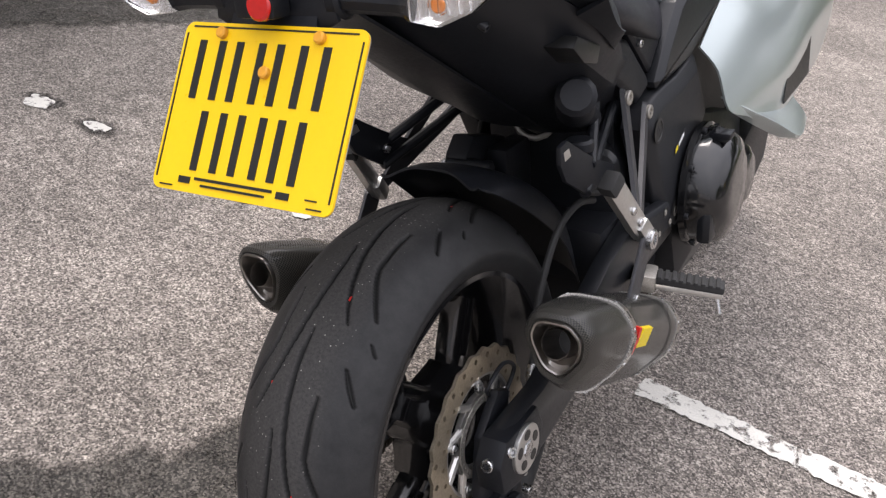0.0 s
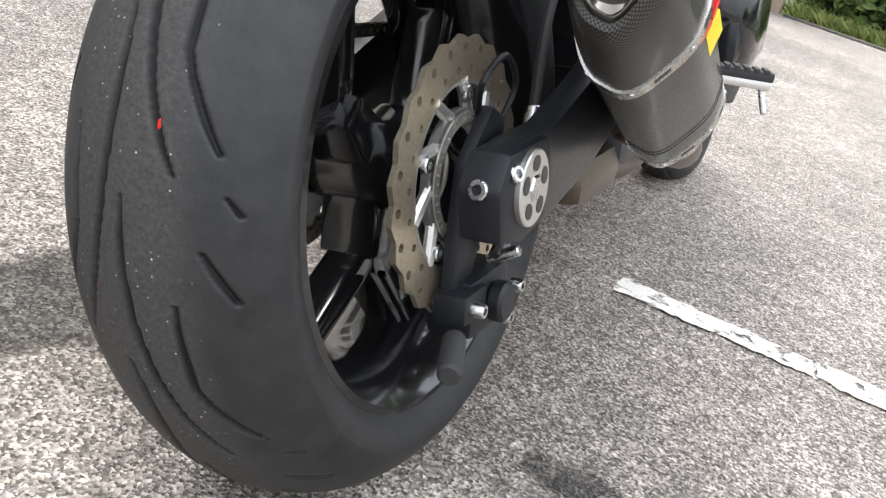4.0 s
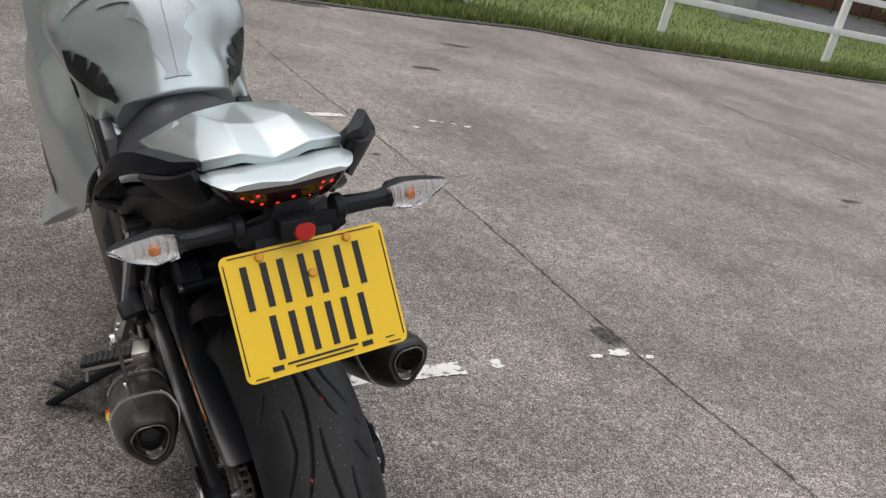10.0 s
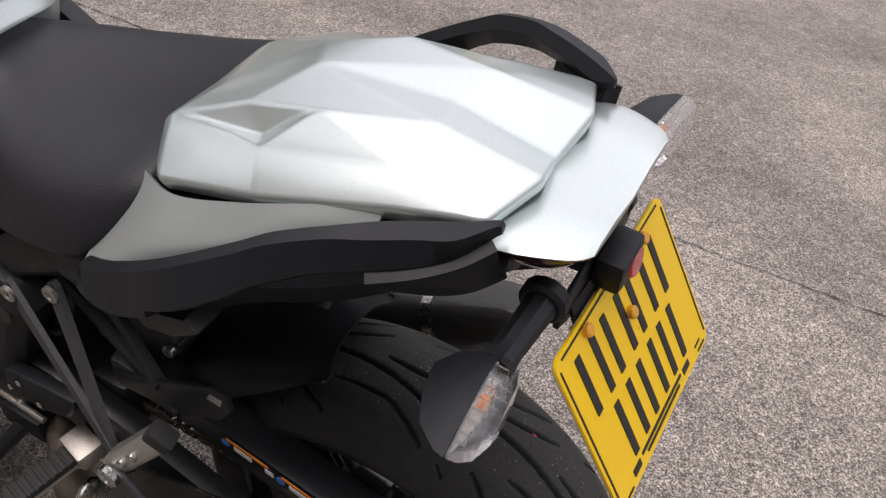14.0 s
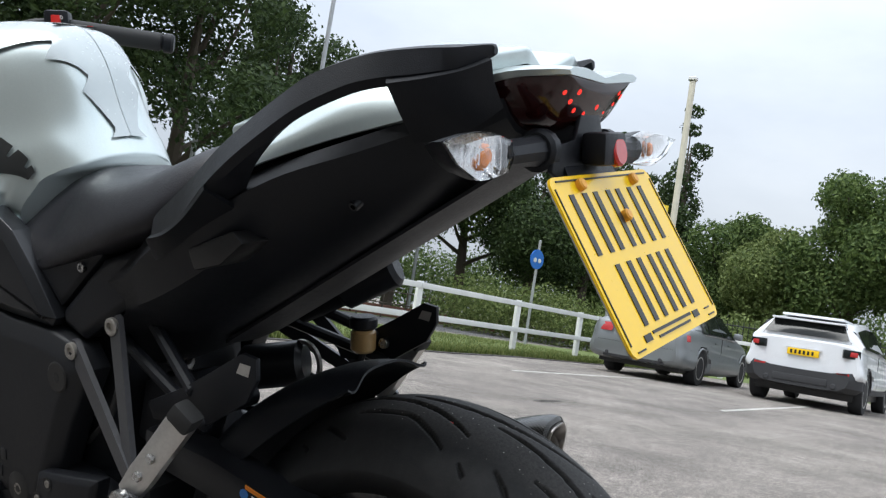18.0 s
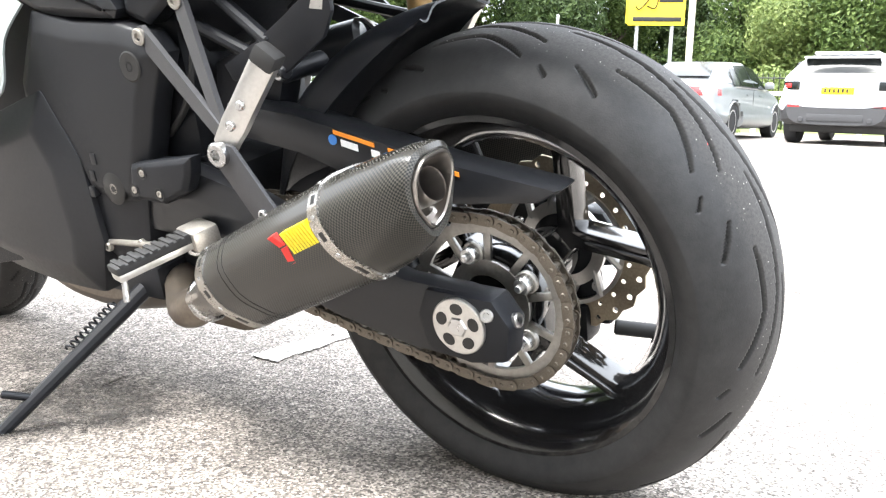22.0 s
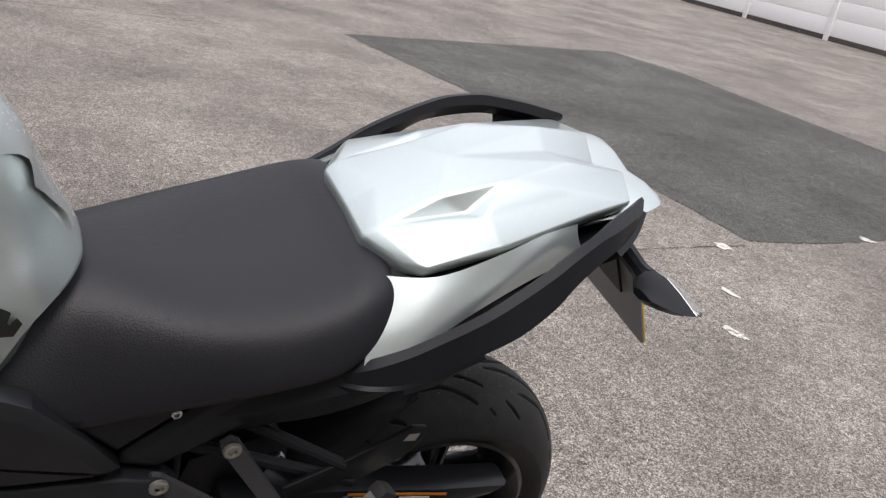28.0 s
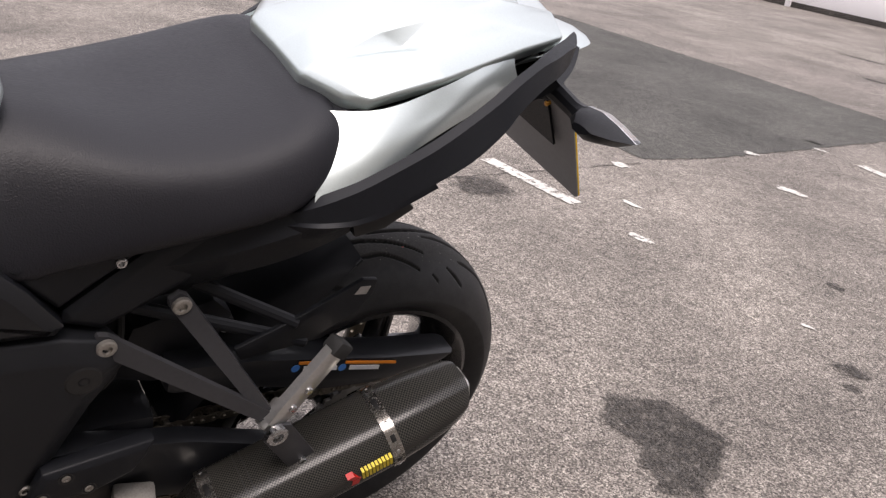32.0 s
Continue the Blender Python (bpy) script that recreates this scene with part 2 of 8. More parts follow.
def tread_rubber(name):
    """Black rubber, scrubbed grey and gritty on the crown; clean grooves, with their shade painted in near black."""
    m, nt, b = nodes_of(name)
    tc = nt.nodes.new("ShaderNodeTexCoord")
    xyz = nt.nodes.new("ShaderNodeSeparateXYZ")
    nt.links.new(tc.outputs["Object"], xyz.inputs[0])
    side = nt.nodes.new("ShaderNodeMath")
    side.operation = "ABSOLUTE"
    nt.links.new(xyz.outputs[0], side.inputs[0])
    blur = nt.nodes.new("ShaderNodeMath")
    blur.operation = "MULTIPLY_ADD"
    blur.inputs[1].default_value = 0.03
    nt.links.new(noise_fac(nt, 60.0, 5.0, 0.7), blur.inputs[0])
    nt.links.new(side.outputs[0], blur.inputs[2])
    crown = ramp_of(nt, blur.outputs[0], [(0.05, grey(1)), (0.075, grey(0))])
    tone = ramp_of(nt, noise_fac(nt, 45.0, 6.0, 0.7), [(0.3, (0.013, 0.013, 0.0135)), (0.75, (0.026, 0.026, 0.0265))])
    worn = ramp_of(nt, noise_fac(nt, 300.0, 4.0, 0.7), [(0.3, (0.024, 0.0235, 0.023)), (0.8, (0.062, 0.059, 0.056))])
    mx = nt.nodes.new("ShaderNodeMixRGB")
    nt.links.new(crown, mx.inputs[0])
    nt.links.new(tone, mx.inputs[1])
    nt.links.new(worn, mx.inputs[2])
    vor = node(nt, "TexVoronoi", Scale=170.0)
    nt.links.new(tc.outputs["Object"], vor.inputs["Vector"])
    speck = ramp_of(nt, vor.outputs["Distance"], [(0.08, grey(1)), (0.16, grey(0))])
    few = nt.nodes.new("ShaderNodeSeparateColor")
    nt.links.new(vor.outputs["Color"], few.inputs[0])
    some = ramp_of(nt, few.outputs[0], [(0.6, grey(0)), (0.85, grey(0.9))])
    mul = nt.nodes.new("ShaderNodeMixRGB")
    mul.blend_type = "MULTIPLY"
    mul.inputs[0].default_value = 1
    nt.links.new(speck, mul.inputs[1])
    nt.links.new(some, mul.inputs[2])
    mul2 = nt.nodes.new("ShaderNodeMixRGB")
    mul2.blend_type = "MULTIPLY"
    mul2.inputs[0].default_value = 1
    nt.links.new(mul.outputs[0], mul2.inputs[1])
    nt.links.new(crown, mul2.inputs[2])
    grit = nt.nodes.new("ShaderNodeMixRGB")
    grit.inputs[2].default_value = (0.42, 0.4, 0.37, 1)
    nt.links.new(mul2.outputs[0], grit.inputs[0])
    nt.links.new(mx.outputs[0], grit.inputs[1])
    # groove shade put into the colour: clean rubber taken down to near black
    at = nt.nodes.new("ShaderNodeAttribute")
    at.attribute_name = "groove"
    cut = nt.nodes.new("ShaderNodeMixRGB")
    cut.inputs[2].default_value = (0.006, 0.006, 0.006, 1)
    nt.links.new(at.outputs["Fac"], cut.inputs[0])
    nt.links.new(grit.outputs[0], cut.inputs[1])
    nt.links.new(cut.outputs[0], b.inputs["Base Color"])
    nt.links.new(ramp_of(nt, crown, [(0.0, grey(0.5)), (1.0, grey(0.72))]), b.inputs["Roughness"])
    b.inputs["Specular IOR Level"].default_value = 0.26
    bp = node(nt, "Bump", Strength=0.2, Distance=0.001)
    nt.links.new(noise_fac(nt, 500.0, 3.0), bp.inputs["Height"])
    nt.links.new(bp.outputs[0], b.inputs["Normal"])
    return m


def worn_layer(m, scale, amount, lo, hi):
    """Breaks a thin ground layer up: it fades where its cover value, roughened by noise, runs out."""
    nt, b = m.node_tree, m.node_tree.nodes["Principled BSDF"]
    at = nt.nodes.new("ShaderNodeAttribute")
    at.attribute_name = "cover"
    ma = nt.nodes.new("ShaderNodeMath")
    ma.operation = "MULTIPLY_ADD"
    ma.inputs[1].default_value = amount
    nt.links.new(noise_fac(nt, scale, 9.0, 0.68), ma.inputs[0])
    nt.links.new(at.outputs["Fac"], ma.inputs[2])
    fit = nt.nodes.new("ShaderNodeMapRange")
    fit.inputs["From Min"].default_value, fit.inputs["From Max"].default_value = lo, hi
    nt.links.new(ma.outputs[0], fit.inputs["Value"])
    k = fit.outputs[0]
    tr = nt.nodes.new("ShaderNodeBsdfTransparent")
    ms = nt.nodes.new("ShaderNodeMixShader")
    nt.links.new(k, ms.inputs[0])
    nt.links.new(tr.outputs[0], ms.inputs[1])
    nt.links.new(b.outputs[0], ms.inputs[2])
    nt.links.new(ms.outputs[0], nt.nodes["Material Output"].inputs[0])
    return m


SILVER = flakes("pearl_silver_paint", (0.55, 0.612, 0.602))
BLACK = material("black_moulded_plastic", (0.0084, 0.0093, 0.0118), 0.44, spec=0.26, bump=0.25, bump_scale=900, vary=0.2)
SATIN = material("satin_black_paint", (0.0115, 0.0123, 0.0145), 0.36, vary=0.2, coat=0.08, spec=0.32)
GLOSS = material("gloss_black_paint", (0.007, 0.007, 0.0076), 0.15, vary=0.2, coat=0.5, spec=0.4)
COVERGREY = material("dark_grey_moulded_cover", (0.011, 0.0118, 0.014), 0.47, spec=0.3, vary=0.2, bump=0.25, bump_scale=900)
CHARCOAL = material("charcoal_frame_paint", (0.05, 0.05, 0.054), 0.42, vary=0.15, metal=0.3, bump=0.1, bump_scale=1200)
VINYL = material("black_seat_vinyl", (0.0105, 0.0104, 0.0138), 0.46, bump=0.45, bump_scale=520, vary=0.15, spec=0.36)
SPROCKET = material("dark_oiled_sprocket_steel", (0.34, 0.33, 0.31), 0.42, metal=1.0, vary=0.25, grain=40)
RUBBER = tread_rubber("tyre_rubber")
GROOVE = material("rubber_peg_pad", (0.02, 0.02, 0.02), 0.7)
ALLOY = material("bare_alloy", (0.55, 0.54, 0.52), 0.34, metal=0.9, vary=0.12, grain=60, bump=0.1)
STEEL = material("steel_fastener", (0.5, 0.5, 0.5), 0.28, metal=1.0, vary=0.15)
DULL = material("dull_zinc_steel", (0.36, 0.34, 0.31), 0.45, metal=0.8, vary=0.3, grain=90, bump=0.2)
BRONZE = material("worn_disc_steel", (0.42, 0.36, 0.27), 0.36, metal=0.85, vary=0.3, grain=70)
TITAN = material("brushed_titanium", (0.42, 0.4, 0.37), 0.28, metal=1.0, vary=0.06, grain=60, rough_vary=0.04)
STEELSHEET = material("bare_steel_sheet", (0.36, 0.34, 0.32), 0.3, metal=1.0, vary=0.05, grain=20, rough_vary=0.03)
CHAIN = material("oily_chain_steel", (0.17, 0.15, 0.125), 0.4, metal=0.85, vary=0.4, grain=200)
CARBON = weave("carbon_fibre")
PIPE = material("dull_brown_exhaust_pipe", (0.2, 0.17, 0.14), 0.42, metal=0.9, vary=0.3)
YELLOW = material("yellow_reflective_sheet", (0.86, 0.54, 0.004), 0.32, vary=0.03, coat=0.3)
INK = material("black_print", (0.012, 0.012, 0.012), 0.4)
RED = material("red_decal", (0.62, 0.02, 0.015), 0.4)
DECAL_YELLOW = material("yellow_decal", (0.8, 0.62, 0.02), 0.4)
ORANGE = material("orange_label", (0.75, 0.24, 0.02), 0.5)
WHITE_PRINT = material("white_print", (0.7, 0.7, 0.7), 0.5)
BLUE = material("blue_label", (0.05, 0.2, 0.55), 0.4)
CAPYEL = material("amber_screw_cap", (0.72, 0.33, 0.03), 0.45)
REDLENS = material("red_reflector", (0.5, 0.01, 0.008), 0.18, coat=0.6)
SMOKED = material("dark_smoked_red_lens", (0.02, 0.003, 0.003), 0.12, coat=0.3, spec=0.4)
CLEAR = glass("clear_lens", (0.97, 0.97, 0.97), 0.03)
CHROME = material("chrome_reflector", (0.85, 0.85, 0.85), 0.24, metal=0.9, vary=0.05)
AMBER = material("amber_bulb", (0.8, 0.25, 0.05), 0.2, coat=0.5)
FLUID = material("amber_fluid_pot", (0.42, 0.27, 0.11), 0.3, coat=0.4)
PAD = material("clear_grey_tank_pad", (0.42, 0.455, 0.455), 0.24, metal=0.45, coat=0.5, vary=0.03)
KNEE = material("dark_knee_pad_film", (0.016, 0.017, 0.017), 0.34, coat=0.15)
PLATEBACK = material("grey_plate_back", (0.3, 0.3, 0.31), 0.5)
LED, led_nt, led_b = nodes_of("red_led")
led_b.inputs["Emission Color"].default_value, led_b.inputs["Emission Strength"].default_value = (1, 0.03, 0.015, 1), 0.9
led_b.inputs["Base Color"].default_value = (0.6, 0.02, 0.02, 1)
TARMAC = tarmac("worn_car_park_tarmac", (0.201, 0.181, 0.162), (0.38, 0.343, 0.307), 300)
NEWTAR = tarmac("dark_relaid_tarmac", (0.08, 0.079, 0.071), (0.16, 0.157, 0.143), 320)
ROADTAR = tarmac("road_tarmac", (0.13, 0.13, 0.13), (0.2, 0.2, 0.2), 90)
DARKTAR = tarmac("blackened_tarmac", (0.065, 0.06, 0.055), (0.12, 0.11, 0.1), 300)
STAIN = worn_layer(tarmac("oil_darkened_tarmac", (0.058, 0.054, 0.05), (0.13, 0.12, 0.11), 300), 30.0, 0.9, 0.95, 1.42)
DARK_PATCH = worn_layer(tarmac("dark_patch_tarmac", (0.062, 0.058, 0.052), (0.14, 0.13, 0.115), 300), 11.0, 1.3, 0.95, 1.5)
LINE = worn_layer(material("worn_white_road_paint", (0.6, 0.58, 0.53), 0.7, vary=0.22, grain=60, bump=0.5, bump_scale=200), 34.0, 0.85, 1.13, 1.2)

# ---- geometry helpers ----
def part(name, bm, mat, parent=None, label="", angle=32, flat=False):
    """Links a bmesh as one mesh object under a thing or a part."""
    me = bpy.data.meshes.new(name)
    bmesh.ops.recalc_face_normals(bm, faces=bm.faces)
    bm.to_mesh(me)
    bm.free()
    if not flat:
        me.polygons.foreach_set("use_smooth", [True] * len(me.polygons))
        me.set_sharp_from_angle(angle=radians(angle))
    for m in mat if isinstance(mat, (list, tuple)) else (mat,):
        me.materials.append(m)
    ob = new(name, me)
    ob.parent = parent
    if label:
        tagged(ob, label)
    return ob


def raw(name, verts, faces, mat, parent=None, label="", smooth=False):
    me = bpy.data.meshes.new(name)
    me.from_pydata(verts, [], faces)
    me.validate()
    if smooth:
        me.polygons.foreach_set("use_smooth", [True] * len(me.polygons))
    me.materials.append(mat)
    ob = new(name, me)
    ob.parent = parent
    if label:
        tagged(ob, label)
    return ob


def join(*bms):
    """All bmeshes in one."""
    out = bms[0]
    for b in bms[1:]:
        me = bpy.data.meshes.new("tmp")
        b.to_mesh(me)
        b.free()
        out.from_mesh(me)
        bpy.data.meshes.remove(me)
    return out


def loft(rings, caps=True, closed=False, uv=False):
    """A skin through rings of points of one count; closed joins the last ring to the first."""
    bm = bmesh.new()
    rows = [[bm.verts.new(p) for p in ring] for ring in rings]
    layer = bm.loops.layers.uv.new("UVMap") if uv else None
    n = len(rings[0])
    length = [0.0]
    for a, b in zip(rings, rings[1:]):
        length.append(length[-1] + (Vector(b[0]) - Vector(a[0])).length)
    around = [0.0]
    mid = rings[len(rings) // 2]
    for i in range(n):
        around.append(around[-1] + (Vector(mid[(i + 1) % n]) - Vector(mid[i])).length)
    for k in range(len(rows) if closed else len(rows) - 1):
        a, b = rows[k], rows[(k + 1) % len(rows)]
        for i in range(n):
            j = (i + 1) % n
            f = bm.faces.new((a[i], a[j], b[j], b[i]))
            if layer:
                for lp, w in zip(f.loops, ((around[i], length[k]), (around[i + 1], length[k]), (around[i + 1], length[min(k + 1, len(length) - 1)]), (around[i], length[min(k + 1, len(length) - 1)]))):
                    lp[layer].uv = w
    if caps and not closed:
        bm.faces.new(rows[0][::-1])
        bm.faces.new(rows[-1])
    return bm


def spline(points, sub, closed=False):
    """Catmull-Rom through points."""
    pts = [Vector(p) for p in points]
    n, out = len(pts), []
    for i in range(n if closed else n - 1):
        if closed:
            p0, p1, p2, p3 = pts[i - 1], pts[i], pts[(i + 1) % n], pts[(i + 2) % n]
        else:
            p0, p1, p2, p3 = pts[max(i - 1, 0)], pts[i], pts[i + 1], pts[min(i + 2, n - 1)]
        for k in range(sub):
            t = k / sub
            out.append(0.5 * ((2 * p1) + (p2 - p0) * t + (2 * p0 - 5 * p1 + 4 * p2 - p3) * t * t + (3 * p1 - p0 - 3 * p2 + p3) * t ** 3))
    if not closed:
        out.append(pts[-1])
    return out


def tube(points, radius, n=10, sub=6, caps=True, flat=1.0):
    """A round (or flattened) bar along a smooth path; radius may be one value for each point."""
    path = spline(points, sub) if sub > 1 else [Vector(p) for p in points]
    rad = radius if isinstance(radius, (list, tuple)) else [radius] * len(points)
    rings, side = [], None
    for k, p in enumerate(path):
        d = (path[min(k + 1, len(path) - 1)] - path[max(k - 1, 0)]).normalized()
        if side is None:
            side = d.cross(Vector((0, 0, 1)) if abs(d.z) < 0.9 else Vector((1, 0, 0))).normalized()
        side = (side - d * side.dot(d)).normalized()
        up = side.cross(d)
        u = k / max(1, len(path) - 1) * (len(rad) - 1)
        i = min(int(u), len(rad) - 2) if len(rad) > 1 else 0
        r = rad[i] + (rad[min(i + 1, len(rad) - 1)] - rad[i]) * (u - i)
        rings.append([p + (side * math.cos(a) * r + up * math.sin(a) * r * flat) for a in (math.tau * q / n for q in range(n))])
    return loft(rings, caps)


def prism(outline, x0, x1, bevel=0.004, axis="x"):
    """A plate cut to an outline in the (y, z) plane, from x0 to x1, with rounded edges. axis "y": outline in (x, z); "z": in (x, y)."""
    bm = bmesh.new()
    put = {"x": lambda a, b, c: (c, a, b), "y": lambda a, b, c: (a, c, b), "z": lambda a, b, c: (a, b, c)}[axis]
    low = [bm.verts.new(put(a, b, x0)) for a, b in outline]
    top = [bm.verts.new(put(a, b, x1)) for a, b in outline]
    n = len(outline)
    bm.faces.new(low[::-1])
    bm.faces.new(top)
    for i in range(n):
        bm.faces.new((low[i], low[(i + 1) % n], top[(i + 1) % n], top[i]))
    if bevel:
        bmesh.ops.recalc_face_normals(bm, faces=bm.faces)
        bmesh.ops.bevel(bm, geom=[e for e in bm.edges if len(e.link_faces) == 2 and e.calc_face_angle(0) > 0.5], offset=bevel, segments=2, profile=0.6, affect="EDGES", clamp_overlap=True)
    return bm


def block(lo, hi, bevel=0.004, m=None):
    bm = bmesh.new()
    bmesh.ops.create_cube(bm, size=1)
    for v in bm.verts:
        v.co = Vector([(lo[i] + hi[i]) / 2 + v.co[i] * (hi[i] - lo[i]) for i in range(3)])
    if bevel:
        bmesh.ops.bevel(bm, geom=bm.edges[:], offset=bevel, segments=2, profile=0.6, affect="EDGES", clamp_overlap=True)
    if m is not None:
        bm.transform(m)
    return bm


def lathe(profile, n=48, centre=(0, 0, 0), closed=False):
    """A body turned about the x axis through centre; profile of (x, r)."""
    cx, cy, cz = centre
    rings = [[(cx + x, cy + r * math.cos(a), cz + r * math.sin(a)) for a in (math.tau * i / n for i in range(n))] for x, r in profile]
    return loft(rings, not closed, closed)


def along(p, q):
    """A pose at p whose z axis points to q."""
    d = Vector(q) - Vector(p)
    return Matrix.Translation(p) @ d.to_track_quat("Z", "Y").to_matrix().to_4x4()


def rod(p, q, r, n=12, bevel=True):
    """A straight bar from p to q with slightly rounded ends."""
    h = (Vector(q) - Vector(p)).length
    e = min(r * 0.25, h * 0.2)
    rings = [[(rr * math.cos(a), rr * math.sin(a), z) for a in (math.tau * i / n for i in range(n))] for z, rr in ((0, r - e), (e, r), (h - e, r), (h, r - e))]
    bm = loft(rings)
    bm.transform(along(p, q))
    return bm


def skin(sections, sub_y=4, sub_p=3, caps=True, warp=None):
    """A body symmetric about x = 0. Each section is a half outline of (x, y, z) from the top centre round to the bottom centre."""
    half = [spline(s, sub_p) if sub_p > 1 else [Vector(p) for p in s] for s in sections]
    cols = [spline([h[i] for h in half], sub_y) for i in range(len(half[0]))]
    rings = []
    for k in range(len(cols[0])):
        h = [c[k] for c in cols]
        if warp:
            h = [warp(p) for p in h]
        ring = list(h)
        ring += [Vector((-p.x, p.y, p.z)) for p in reversed(h) if abs(p.x) > 1e-4]
        rings.append(ring)
    return loft(rings, caps)


def surface(rows, thick, sub_u=4, sub_v=4):
    """A moulded panel through a grid of points (rows of equal count), with thickness along its normals."""
    g = [spline(r, sub_v) if sub_v > 1 else [Vector(p) for p in r] for r in rows]
    cols = [spline([r[i] for r in g], sub_u) if sub_u > 1 else [r[i] for r in g] for i in range(len(g[0]))]
    nu, nv = len(cols[0]), len(cols)
    pt = lambda u, v: cols[v][u]
    bm = bmesh.new()
    top, low = {}, {}
    for u in range(nu):
        for v in range(nv):
            du = pt(min(u + 1, nu - 1), v) - pt(max(u - 1, 0), v)
            dv = pt(u, min(v + 1, nv - 1)) - pt(u, max(v - 1, 0))
            nrm = du.cross(dv)
            nrm = nrm.normalized() if nrm.length > 1e-9 else Vector((0, 0, 1))
            top[u, v], low[u, v] = bm.verts.new(pt(u, v)), bm.verts.new(pt(u, v) - nrm * thick)
    for u in range(nu - 1):
        for v in range(nv - 1):
            bm.faces.new((top[u, v], top[u + 1, v], top[u + 1, v + 1], top[u, v + 1]))
            bm.faces.new((low[u, v], low[u, v + 1], low[u + 1, v + 1], low[u + 1, v]))
    for u in range(nu - 1):
        for v in (0, nv - 1):
            bm.faces.new((top[u, v], top[u + 1, v], low[u + 1, v], low[u, v]))
    for v in range(nv - 1):
        for u in (0, nu - 1):
            bm.faces.new((top[u, v], top[u, v + 1], low[u, v + 1], low[u, v]))
    return bm


def mirrored(bm):
    out = bm.copy()
    for v in out.verts:
        v.co.x = -v.co.x
    bmesh.ops.reverse_faces(out, faces=out.faces)
    return out


def drilled(r_in, r_out, rows, sectors, x0, x1, holes, wave=0.0, waves=0, hole_r=0.4):
    """A ring about the x axis, its cells cut by eight-sided holes where holes(row, sector) holds; the rim may be wavy."""
    bm = bmesh.new()
    def edge(row):
        return r_in + (r_out - r_in) * row / rows
    def at(rad, ang, x, outer=False):
        r = rad + (wave * math.cos(waves * ang) if outer else 0)
        return bm.verts.new((x, r * math.cos(ang), r * math.sin(ang)))
    for side, x in ((1, x1), (-1, x0)):
        grid = {}
        for row in range(2 * rows + 1):
            for s in range(2 * sectors):
                grid[row, s] = at(edge(row / 2), math.pi * s / sectors, x, row == 2 * rows)
        def face(*v):
            bm.faces.new(v if side > 0 else v[::-1])
        for row in range(rows):
            for s in range(sectors):
                g = lambda a, b: grid[2 * row + a, (2 * s + b) % (2 * sectors)]
                loop = [g(0, 0), g(0, 1), g(0, 2), g(1, 2), g(2, 2), g(2, 1), g(2, 0), g(1, 0)]
                if holes(row, s):
                    c = sum((v.co for v in loop), Vector()) / 8
                    size = hole_r * min((g(0, 0).co - g(2, 0).co).length, (g(0, 0).co - g(0, 2).co).length)
                    inner = [bm.verts.new(c + (v.co - c).normalized() * size) for v in loop]
                    deep = [bm.verts.new(v.co + Vector(((x0 + x1) / 2 - x, 0, 0))) for v in inner]
                    for i in range(8):
                        j = (i + 1) % 8
                        face(loop[i], loop[j], inner[j], inner[i])
                        face(inner[i], inner[j], deep[j], deep[i])
                else:
                    face(*loop)
        if side > 0:
            front = grid
    for row in (0, 2 * rows):
        for s in range(2 * sectors):
            t = (s + 1) % (2 * sectors)
            bm.faces.new((front[row, s], front[row, t], grid[row, t], grid[row, s]))
    return bm


def bolt(p, d, r, name, parent, mat=STEEL, length=0.006):
    """A socket-headed bolt at p facing along d."""
    d = Vector(d).normalized()
    n, rings = 14, []
    for z, rr in ((0, r), (length * 0.8, r), (length, r * 0.85), (length, r * 0.5), (length * 0.4, r * 0.46)):
        rings.append([(rr * math.cos(a), rr * math.sin(a), z) for a in (math.tau * i / n for i in range(n))])
    bm = loft(rings)
    bm.transform(along(p, Vector(p) + d))
    return part(name, bm, mat, parent)



# ---- the motorcycle, built upright about its rear contact point, then leant on its stand ----
bike = tagged(new("motorcycle"), "silver and black sports touring motorcycle leaning on its side stand", "motorcycle")
bike.matrix_basis = pose(0, 0, -SINK, 0, -LEAN, 0)
R_AXLE = (0, 0, 0.311)


